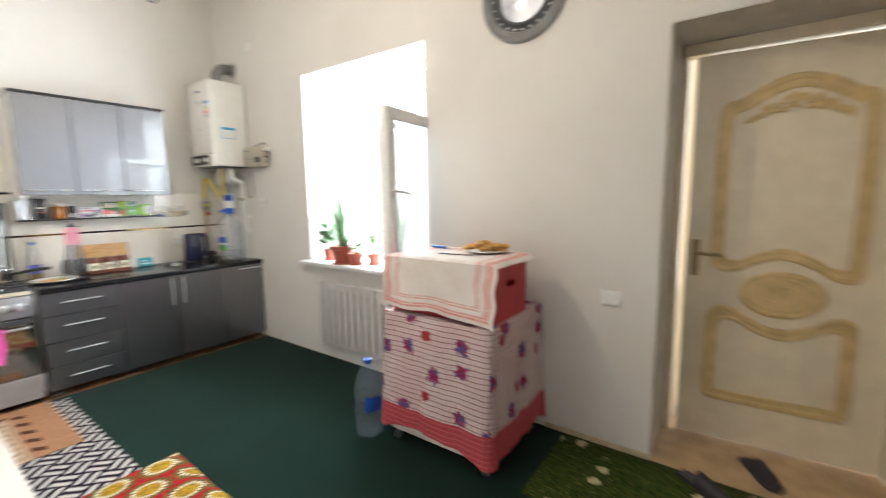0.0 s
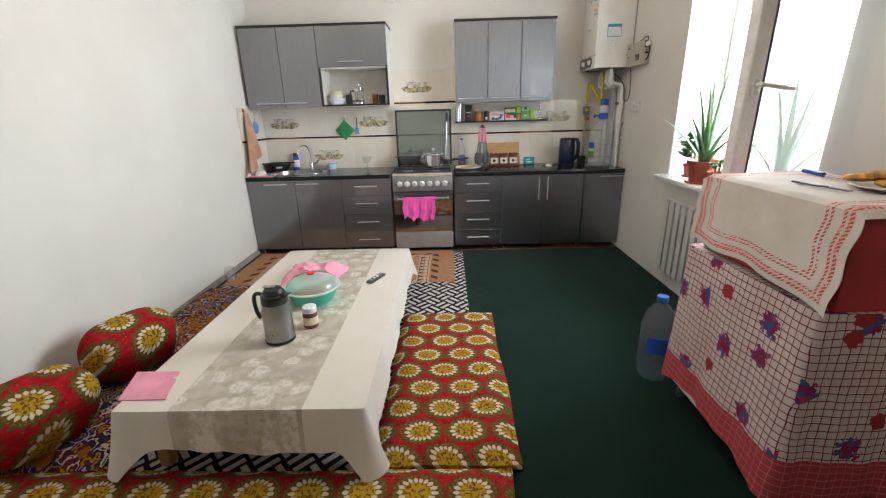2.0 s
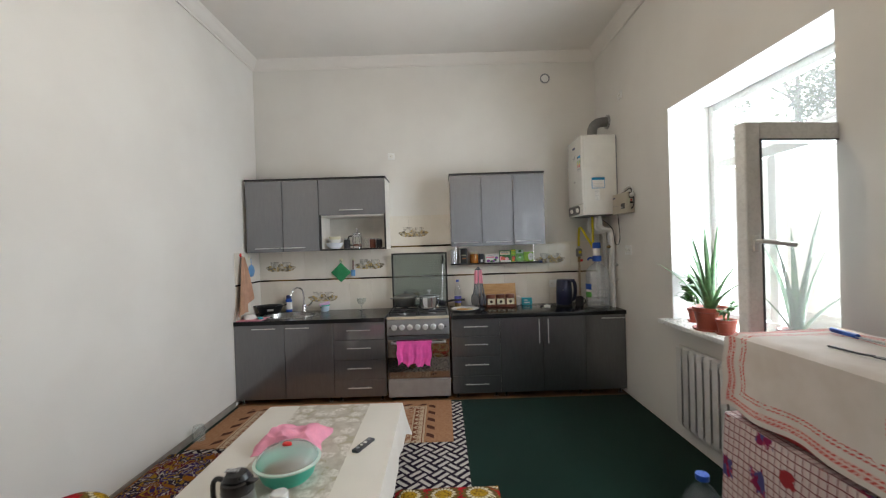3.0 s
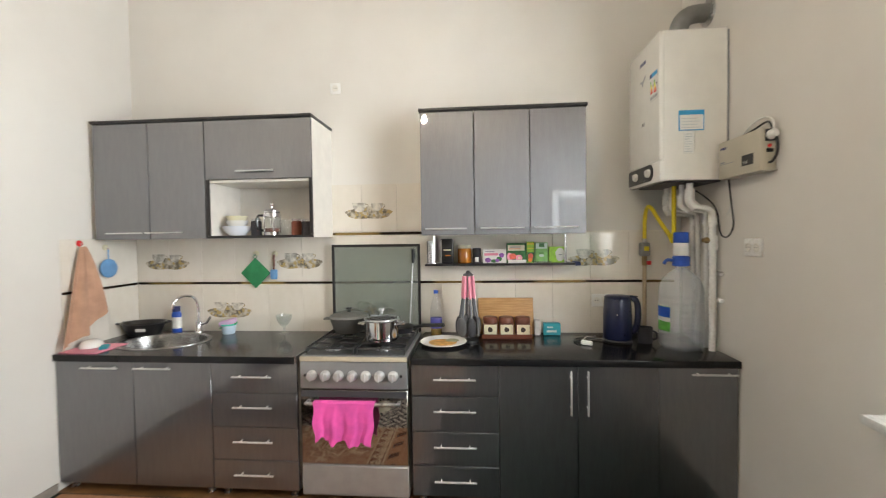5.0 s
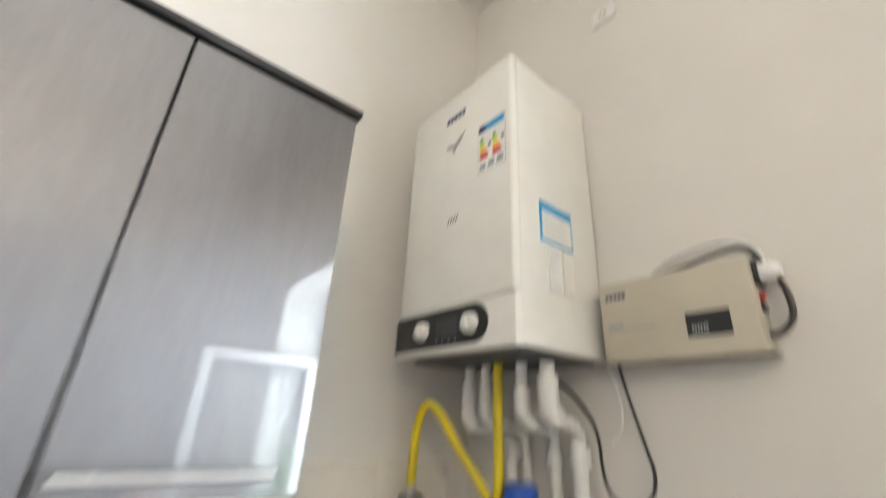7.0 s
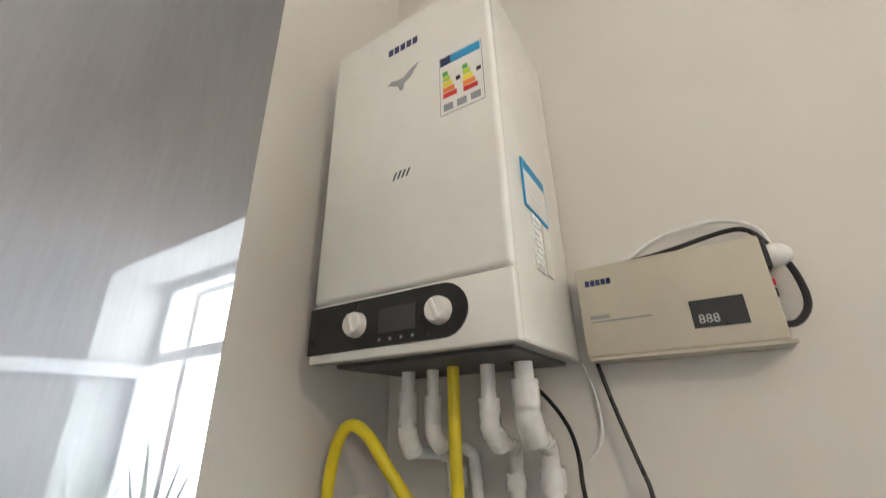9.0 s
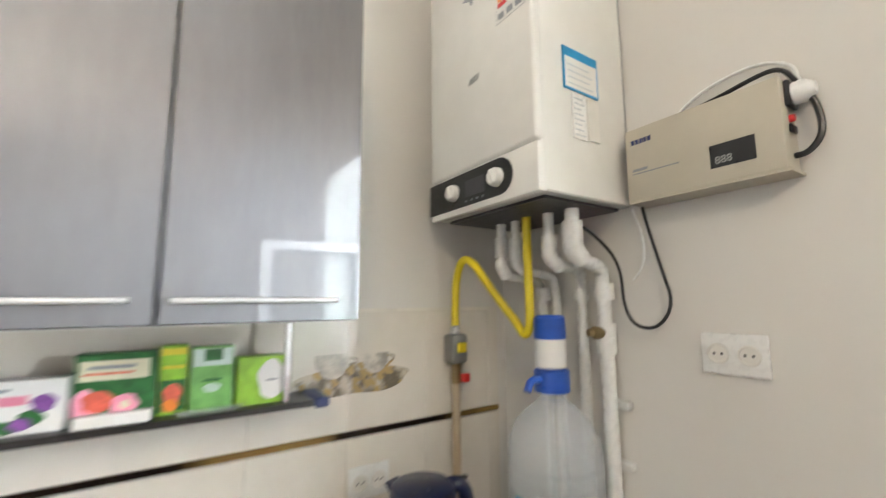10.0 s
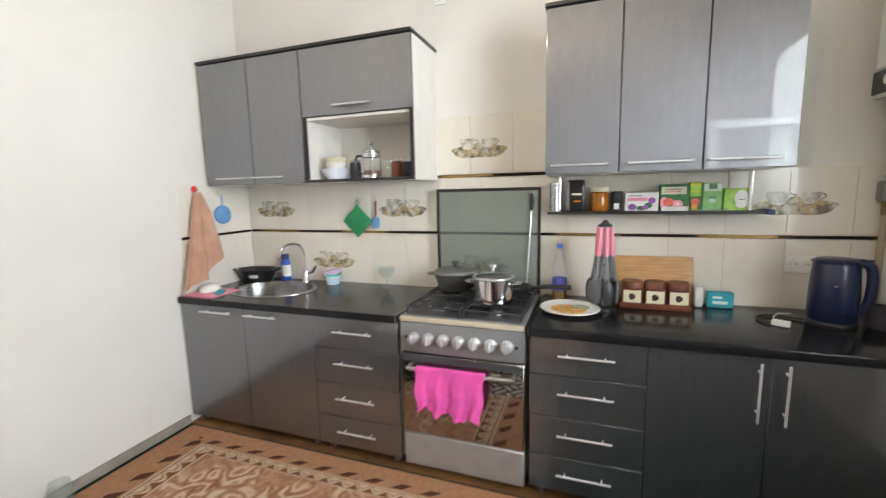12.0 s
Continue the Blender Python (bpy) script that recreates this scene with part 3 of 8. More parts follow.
fixed("wall_window_side", wall_with_openings(), M_WALL, "off-white painted thick wall with window and door", "wall")
fixed("wall_kitchen", box(BACK - 0.2, BACK, LEFT - 0.2, RIGHT - 0.001, 0, TOP + 0.1), M_WALL, "off-white painted wall behind the kitchen", "wall")
fixed("wall_left", box(BACK + 0.001, FAR - 0.001, LEFT - 0.2, LEFT, 0, TOP + 0.1), M_WALL, "off-white painted side wall", "wall")
fixed("wall_end", box(FAR, FAR + 0.2, LEFT - 0.2, RIGHT - 0.001, 0, TOP + 0.1), M_WALL, "off-white painted end wall", "wall")
fixed("ceiling", box(BACK - 0.2, FAR + 0.2, LEFT - 0.2, OUT, TOP + 0.1, TOP + 0.3), M_CEIL, "plain off-white ceiling", "ceiling")
fixed("ceiling_panel", box(BACK + 0.001, FAR - 0.001, LEFT + 0.001, RIGHT - 0.001, TOP, TOP + 0.09), M_CEIL, "smooth plasterboard ceiling face", "ceiling")
fixed("floor", box(BACK - 0.2, FAR + 0.2, LEFT - 0.2, OUT, -0.12, -0.006), M_WOODF, "brown floor boards under the carpets", "floor")
fixed("carpet_floor", box(-3.555, FAR - 0.002, LEFT + 0.012, RIGHT - 0.004, -0.0055, 0.0), M_CARPET, "dark green wall-to-wall carpet", "carpet")
fixed("floor_recess", box(DX0 + 0.002, DX1 - 0.002, RIGHT - 0.003, OUT + 0.1, -0.0055, 0.004), M_TAN, "tan linoleum in the door recess", "floor")


def cornice_run(p0, p1, inward):
    """A moulded cornice from p0 to p1 (x, y), its profile running inward."""
    prof = [(0, -0.10), (0.012, -0.10), (0.016, -0.085), (0.03, -0.075), (0.05, -0.05), (0.062, -0.03), (0.078, -0.022), (0.085, -0.012), (0.09, 0.0), (0, 0.0)]
    bm = bmesh.new()
    a, b, n = Vector((*p0, TOP)), Vector((*p1, TOP)), Vector((*inward, 0))
    d = (b - a).normalized()
    rings = []
    for end, sgn in ((a, 1), (b, -1)):
        rings.append([bm.verts.new(end + n * u + d * (u * sgn) + Vector((0, 0, w))) for u, w in prof])
    k = len(prof)
    for i in range(k):
        bm.faces.new((rings[0][i], rings[0][(i + 1) % k], rings[1][(i + 1) % k], rings[1][i]))
    bmesh.ops.recalc_face_normals(bm, faces=bm.faces)
    return bm


e = 0.002
for i, (p0, p1, n) in enumerate((((BACK + e, LEFT + e), (BACK + e, RIGHT - e), (1, 0)), ((BACK + e, RIGHT - e), (FAR - e, RIGHT - e), (0, -1)),
                                 ((FAR - e, RIGHT - e), (FAR - e, LEFT + e), (-1, 0)), ((FAR - e, LEFT + e), (BACK + e, LEFT + e), (0, 1)))):
    fixed("trim_cornice_%d" % (i + 1), cornice_run(p0, p1, n), M_CEIL, "moulded plaster cornice along the ceiling", "cornice")
fixed("baseboard_left", box(-3.56, FAR - 0.01, LEFT + 0.0005, LEFT + 0.011, -0.005, 0.055, 0.003), M_BASEB, "worn grey baseboard", "baseboard")
fixed("baseboard_door_side", box(-0.46, DX0 - 0.002, RIGHT - 0.012, RIGHT - 0.0005, 0.0, 0.035, 0.003), M_OAK, "pale wooden baseboard", "baseboard")

# reveals of the window: white plaster, its colour greyed against the lamp's glare
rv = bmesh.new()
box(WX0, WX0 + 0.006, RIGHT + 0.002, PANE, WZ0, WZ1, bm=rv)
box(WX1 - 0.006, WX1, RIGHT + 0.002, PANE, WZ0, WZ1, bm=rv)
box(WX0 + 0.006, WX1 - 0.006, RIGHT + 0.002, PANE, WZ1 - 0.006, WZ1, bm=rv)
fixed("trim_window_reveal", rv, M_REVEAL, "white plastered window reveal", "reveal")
rv = bmesh.new()
box(DX0, DX0 + 0.006, RIGHT + 0.002, OUT - 0.1, 0.005, DZ1, bm=rv)
box(DX1 - 0.006, DX1, RIGHT + 0.002, OUT - 0.1, 0.005, DZ1, bm=rv)
box(DX0 + 0.006, DX1 - 0.006, RIGHT + 0.002, OUT - 0.1, DZ1 - 0.006, DZ1, bm=rv)
fixed("trim_door_reveal", rv, M_RECESS, "greyish painted door recess", "reveal")


def frame_bar(bm, x0, x1, z0, z1, y=PANE, d=0.06):
    box(x0, x1, y, y + d, z0, z1, 0.006, bm=bm)


def build_window():
    w = thing("window_1", "white plastic window with one casement swung open", "window", (-2.06, PANE, WZ0))
    w["kind"] = "structure"
    TR = 2.05
    fr = bmesh.new()
    frame_bar(fr, WX0, WX0 + 0.06, WZ0, WZ1)
    frame_bar(fr, WX1 - 0.06, WX1, WZ0, WZ1)
    frame_bar(fr, WX0 + 0.061, WX1 - 0.061, WZ0, WZ0 + 0.06)
    frame_bar(fr, WX0 + 0.061, WX1 - 0.061, WZ1 - 0.06, WZ1)
    frame_bar(fr, WX0 + 0.061, WX1 - 0.061, TR - 0.035, TR + 0.035)
    mid = -2.15
    frame_bar(fr, mid - 0.035, mid + 0.035, WZ0 + 0.061, TR - 0.036)
    part("window_frame", fr, M_PVC, w)
    g = PANE + 0.03
    part("pane", box(WX0 + 0.055, mid - 0.03, g, g + 0.006, WZ0 + 0.055, TR - 0.03), M_GLASS, w).visible_shadow = False
    part("pane", box(WX0 + 0.055, WX1 - 0.055, g, g + 0.006, TR + 0.03, WZ1 - 0.055), M_GLASS, w).visible_shadow = False
    # open casement, hinged on the near jamb, swung into the room
    hx, hy, width, z0, z1 = WX1 - 0.055, PANE - 0.005, 0.78, WZ0 + 0.065, 2.005
    m = pose(hx, hy, 0, 0, 0, -84)          # its own x runs from the hinge to the free edge
    def place(bm):
        return turned(m, bm)
    cs = bmesh.new()
    s = 0.075
    box(0, s, -0.03, 0.03, z0, z1, 0.006, bm=cs)
    box(width - s, width, -0.03, 0.03, z0, z1, 0.006, bm=cs)
    box(s, width - s, -0.029, 0.029, z0, z0 + s, 0.004, bm=cs)
    box(s, width - s, -0.029, 0.029, z1 - s, z1, 0.004, bm=cs)
    leaf = part("casement", place(cs), M_PVC, w, "white plastic casement standing open")
    part("pane", place(box(s - 0.01, width - s + 0.01, -0.004, 0.004, z0 + s - 0.01, z1 - s + 0.01)), M_MILKY, leaf).visible_shadow = False
    gk = bmesh.new()
    for a, b, c, d in ((s - 0.002, s + 0.006, z0 + s, z1 - s), (width - s - 0.006, width - s + 0.002, z0 + s, z1 - s)):
        box(a, b, -0.0305, 0.0305, c, d, bm=gk)
    box(s, width - s, -0.0302, 0.0302, z0 + s - 0.002, z0 + s + 0.005, bm=gk)
    box(s, width - s, -0.0302, 0.0302, z1 - s - 0.005, z1 - s + 0.002, bm=gk)
    part("gasket", place(gk), M_DGREY, leaf)
    hb = box(width - 0.052, width - 0.022, 0.03, 0.042, 1.44, 1.51, 0.003)
    tube([(width - 0.037, 0.04, 1.485), (width - 0.037, 0.075, 1.485), (width - 0.06, 0.085, 1.482), (width - 0.175, 0.085, 1.465)], 0.010, 8, bm=hb)
    part("handle", place(hb), M_ALU, leaf, "pale grey window handle")
    return w


build_window()
fixed("window_sill", box(WX0 - 0.045, WX1 + 0.05, RIGHT - 0.10, PANE - 0.002, WZ0 - 0.035, WZ0 - 0.001, 0.008, 2), M_PVC, "white window sill with flower pots", "sill")


# ---- tiles ----
def tile_wall():
    base = fixed("wall_tiling", box(BACK + 0.0005, BACK + 0.003, LEFT + 0.001, RIGHT - 0.04, 0.78, 1.512), M_GROUT, "cream tiling above the worktop with gold strips", "tiling")
    me_cache = {}

    def tile(w, h, m):
        key = (round(w, 4), round(h, 4))
        if key not in me_cache:
            bm = box(0, 0.008, 0, w, 0, h, 0.0008)
            me = bpy.data.meshes.new("tile")
            bm.to_mesh(me)
            bm.free()
            me.materials.append(M_TILE)
            me_cache[key] = me
        o = new("tile", me_cache[key])
        o.matrix_world = m
        o.parent = base
        return o
    wdt = 0.25
    rows = ((0.79, 1.162), (1.182, 1.502))
    for z0, z1 in rows:
        y = LEFT + 0.0115
        while y < RIGHT - 0.06:
            w = min(wdt, RIGHT - 0.045 - y) - 0.0010
            tile(w, z1 - z0 - 0.0015, Matrix.Translation((BACK + 0.003, y, z0)))
            y += wdt
    y = -0.04
    for _ in range(3):
        tile(wdt - 0.0015, 0.332, Matrix.Translation((BACK + 0.003, y, 1.526)))
        y += wdt
    for z0, z1 in rows:
        x = BACK + 0.0125
        for k in range(3):
            w = 0.25 if k < 2 else 0.06
            tile(w - 0.0015, z1 - z0 - 0.0015, Matrix.Translation((x + w - 0.0015, LEFT + 0.002, z0)) @ Matrix.Rotation(radians(90), 4, "Z"))
            x += w
    part("gold_strip", box(BACK + 0.003, BACK + 0.011, LEFT + 0.012, RIGHT - 0.045, 1.164, 1.180, 0.002), M_GOLD, base, "narrow gold and brown border strip")
    part("gold_strip", box(BACK + 0.003, BACK + 0.011, -0.04, 0.71, 1.505, 1.523, 0.002), M_GOLD, base)
    part("gold_strip", box(BACK + 0.0125, BACK + 0.57, LEFT + 0.002, LEFT + 0.010, 1.164, 1.180, 0.002), M_GOLD, base)

    def decal(y, z, s=1.0):
        """A print of two cups on a scrolled oval tray."""
        x = BACK + 0.0112
        pts = [(y + 0.165 * s * math.cos(a) * (1 + 0.05 * math.sin(7 * a)), z - 0.022 * s + 0.042 * s * math.sin(a) * (1 + 0.12 * math.sin(5 * a))) for a in [2 * math.pi * i / 40 for i in range(40)]]
        t = part("tray_print", prism(pts, "x", x, x + 0.0008), M_SCROLL, base, "brown and gold scroll print")
        for dy, k in ((-0.065, 1.0), (0.06, 0.85)):
            c = [(-0.05, 0.03), (-0.046, 0.0), (-0.03, -0.025), (-0.012, -0.035), (0.012, -0.035), (0.03, -0.025), (0.046, 0.0), (0.05, 0.03)]
            part("cup_print", prism([(y + (dy + u * k) * s, z + (0.02 + v * k) * s) for u, v in c], "x", x + 0.001, x + 0.0016), M_CUPPRINT, t)
            part("cup_print", tube([(x + 0.0015, y + (dy + 0.046 * k) * s, z + 0.04 * s), (x + 0.0015, y + (dy + 0.075 * k) * s, z + 0.03 * s), (x + 0.0015, y + (dy + 0.04 * k) * s, z + 0.005 * s)], 0.003, 6, smooth=1), M_SCROLL, t)
    for y, z in ((-1.245, 1.335), (-0.247, 1.335), (1.792, 1.34), (0.26, 1.68), (-0.78, 0.985), (0.27, 0.985)):
        decal(y, z)


tile_wall()


# ---- kitchen units ----
def bar_handle(parent, p0, p1, out=0.028, r=0.005):
    """A steel bar on two posts; p0 and p1 lie on the door's face."""
    p0, p1 = Vector(p0), Vector(p1)
    o = Vector((out, 0, 0))
    bm = tube([p0 + o, p1 + o], r, 10)
    for f in (0.16, 0.84):
        q = p0.lerp(p1, f)
        tube([q, q + o], r * 0.8, 8, bm=bm)
    part("handle", bm, M_BARSTEEL, parent, "brushed steel bar handle")


def carcass(u, x0, x1, y0, y1, z0, z1, t=0.016, material=None, open_top=False):
    material = material or M_CARC
    part("side_panel", box(x0, x1, y0, y0 + t, z0, z1), material, u)
    part("side_panel", box(x0, x1, y1 - t, y1, z0, z1), material, u)
    part("bottom_panel", box(x0, x1, y0 + t, y1 - t, z0, z0 + t), material, u)
    if not open_top:
        part("top_panel", box(x0, x1, y0 + t, y1 - t, z1 - t, z1), material, u)
    part("back_panel", box(x0, x0 + 0.006, y0 + t, y1 - t, z0 + t, z1 - t), material, u)


def front(u, name, y0, y1, z0, z1, face):
    d = part(name, box(face - 0.017, face, y0 + 0.0025, y1 - 0.0025, z0 + 0.0025, z1 - 0.0025, 0.001), M_LAM, u)
    # black sheet behind the front, put there for the shade in the gaps
    part("gap_shade", box(face - 0.0185, face - 0.0172, y0 + 0.0008, y1 - 0.0008, z0 + 0.0008, z1 - 0.0008), M_EDGE, d)
    return d


def leg(u, x, y, h):
    part("leg", lathe([(0.0, 0), (0.022, 0), (0.022, 0.006), (0.014, 0.010), (0.014, h - 0.004), (0.02, h - 0.003), (0.02, h), (0, h)], x, y, 12), M_CHROME, u)


LOW, HIGH = 0.05, 0.785
ROWS_Z = (0.785, 0.61, 0.413, 0.222, 0.05)
BX = BACK + 0.013


def base_unit(label, y0, y1, open_top=False):
    u = thing("base_cabinet", label, "cabinet", (FRONT, (y0 + y1) / 2, 0), "grey kitchen cabinets")
    carcass(u, BX, FRONT - 0.0187, y0 + 0.001, y1 - 0.001, LOW, HIGH, open_top=open_top)
    for x in (FRONT - 0.05, BX + 0.06):
        for y in (y0 + 0.05, y1 - 0.05):
            leg(u, x, y, LOW - 0.0005)
    return u


u = base_unit("grey two-door sink cabinet with bar handles", -1.487, -0.517, True)
for (a, b), (h0, h1) in zip(((-1.487, -0.995), (-0.995, -0.517)), ((-1.30, -1.07), (-0.97, -0.745))):
    d = front(u, "door", a, b, LOW, HIGH, FRONT)
    bar_handle(d, (FRONT, h0, 0.75), (FRONT, h1, 0.75))


def drawers(y0, y1):
    u = base_unit("grey cabinet with four drawers and bar handles", y0, y1)
    m = (y0 + y1) / 2
    for z1, z0 in zip(ROWS_Z, ROWS_Z[1:]):
        d = front(u, "drawer", y0, y1, z0, z1, FRONT)
        zc = z1 - 0.075
        bar_handle(d, (FRONT, m - 0.115, zc), (FRONT, m + 0.115, zc))


drawers(-0.517, -0.008)
drawers(0.642, 1.122)
u = base_unit("grey two-door cabinet with upright bar handles", 1.122, 1.956)
for (a, b), hy in zip(((1.122, 1.541), (1.541, 1.956)), (1.50, 1.588)):
    d = front(u, "door", a, b, LOW, HIGH, FRONT)
    bar_handle(d, (FRONT, hy, 0.53), (FRONT, hy, 0.765))
u = base_unit("grey narrow corner cabinet with one door", 1.956, 2.355)
d = front(u, "door", 1.956, 2.355, LOW, HIGH, FRONT)
bar_handle(d, (FRONT, 2.11, 0.755), (FRONT, 2.34, 0.755))

# worktops, the left one with an oval cut-out for the sink
SX, SY, SA, SB = -3.885, -1.045, 0.225, 0.30       # sink centre, half axes along x and y


def worktop_left():
    """A slab with an elliptical hole, as a ring of quads."""
    x0, x1, y0, y1 = BX, FRONT + 0.022, LEFT + 0.012, -0.008
    n = 64
    bm = bmesh.new()
    def ring(z, outer):
        r = []
        for i in range(n):
            a = 2 * math.pi * i / n
            c, s = math.cos(a), math.sin(a)
            if not outer:
                r.append(bm.verts.new((SX + (SA - 0.012) * c, SY + (SB - 0.012) * s, z)))
            else:
                t = min(((x1 if c > 0 else x0) - SX) / c if abs(c) > 1e-6 else 1e9, ((y1 if s > 0 else y0) - SY) / s if abs(s) > 1e-6 else 1e9)
                r.append(bm.verts.new((SX + t * c, SY + t * s, z)))
        return r
    # corners are set by moving the nearest rim points
    o1, i1, o0, i0 = ring(WORK, True), ring(WORK, False), ring(HIGH + 0.001, True), ring(HIGH + 0.001, False)
    for cx in (x0, x1):
        for cy in (y0, y1):
            k = min(range(n), key=lambda q: (o1[q].co.x - cx) ** 2 + (o1[q].co.y - cy) ** 2)
            for r in (o1, o0):
                r[k].co.x, r[k].co.y = cx, cy
    for i in range(n):
        j = (i + 1) % n
        for a, b in ((o1, i1), (i0, o0), (i1, i0), (o0, o1)):
            bm.faces.new((a[i], a[j], b[j], b[i]))
    bmesh.ops.recalc_face_normals(bm, faces=bm.faces)
    return bm


wt = thing("worktop", "glossy black worktop round the sink", "worktop", (FRONT, -0.75, HIGH + 0.001))
part("slab", worktop_left(), M_WORK, wt)
part("end_strip", box(BX + 0.03, FRONT + 0.024, -0.0076, -0.0046, HIGH + 0.002, WORK + 0.001), M_STEEL, wt, "thin aluminium end strip")
wt = thing("worktop", "glossy black worktop beside the stove", "worktop", (FRONT, 1.5, HIGH + 0.001))
part("slab", box(BX, FRONT + 0.022, 0.642, RIGHT - 0.003, HIGH + 0.001, WORK, 0.006, 3), M_WORK, wt)
part("end_strip", box(BX + 0.03, FRONT + 0.024, 0.6386, 0.6416, HIGH + 0.002, WORK + 0.001), M_STEEL, wt, "thin aluminium end strip")


def upper_units():
    zt = 2.236
    u = thing("wall_cabinet", "grey two-door wall cabinet above the sink", "cabinet", (UPPER, -1.07, 1.49), "grey kitchen cabinets")
    y0, y1 = -1.45, -0.693
    carcass(u, BX - 0.012, UPPER - 0.0187, y0, y1 - 0.001, 1.492, zt)
    for a, b, h0, h1 in ((y0, -1.072, -1.35, -1.105), (-1.072, y1, -1.085, -0.835)):
        d = front(u, "door", a, b, 1.494, zt - 0.002, UPPER)
        bar_handle(d, (UPPER, h0, 1.535), (UPPER, h1, 1.535))
    u = thing("wall_cabinet", "grey wall cabinet with flap door over an open white niche", "cabinet", (UPPER, -0.35, 1.49), "grey kitchen cabinets")
    y0, y1 = -0.692, 0.0
    carcass(u, BX - 0.012, UPPER - 0.0187, y0, y1, 1.494, zt)
    part("shelf", box(BX - 0.005, UPPER - 0.0188, y0 + 0.017, y1 - 0.017, 1.846, 1.861), M_CARC, u)
    d = front(u, "flap_door", y0, y1, 1.862, zt - 0.002, UPPER)
    bar_handle(d, (UPPER, -0.475, 1.91), (UPPER, -0.23, 1.91))
    ed = bmesh.new()
    box(UPPER - 0.018, UPPER - 0.001, y0 + 0.001, y0 + 0.020, 1.512, 1.861, bm=ed)
    box(UPPER - 0.018, UPPER - 0.001, y1 - 0.018, y1 - 0.001, 1.512, 1.861, bm=ed)
    box(UPPER - 0.018, UPPER - 0.001, y0 + 0.001, y1 - 0.001, 1.494, 1.511, bm=ed)
    part("niche_edging", ed, M_EDGE, u, "black edge strips round the niche")
    solid("top_board", box(BX - 0.012, UPPER + 0.012, -1.455, 0.008, 2.2365, 2.254, 0.002), M_EDGE, "dark top board lying on the sink-side wall cabinets", "board")
    u = thing("wall_cabinet", "glossy grey three-door wall cabinet with bar handles", "cabinet", (UPPER, 1.16, 1.49), "grey kitchen cabinets")
    y0, y1 = 0.675, 1.655
    carcass(u, BX - 0.012, UPPER - 0.0187, y0, y1, 1.492, zt)
    for a, b, h0, h1 in ((y0, 0.999, 0.705, 0.955), (0.999, 1.328, 1.035, 1.295), (1.328, y1, 1.345, 1.60)):
        d = front(u, "door", a, b, 1.494, zt - 0.002, UPPER)
        bar_handle(d, (UPPER, h0, 1.533), (UPPER, h1, 1.533))
    solid("top_board", box(BX - 0.012, UPPER + 0.012, y0 - 0.006, y1 + 0.006, 2.2365, 2.254, 0.002), M_EDGE, "dark top board lying on the three-door wall cabinet", "board")
    s = thing("hanging_shelf", "narrow black shelf hung on chrome rods, full of packets", "shelf", (-4.13, 1.16, 1.30))
    part("board", box(BACK + 0.013, -4.055, 0.667, 1.64, 1.292, 1.306, 0.002), M_EDGE, s)
    for y in (0.729, 1.582):
        part("rod", tube([(-4.075, y, 1.306), (-4.075, y, 1.4915)], 0.009, 12), M_CHROME, s)
    part("end_clip", box(-4.16, -4.05, 1.641, 1.675, 1.288, 1.312, 0.004), M_INK, s, "dark blue clip on the shelf end")


upper_units()


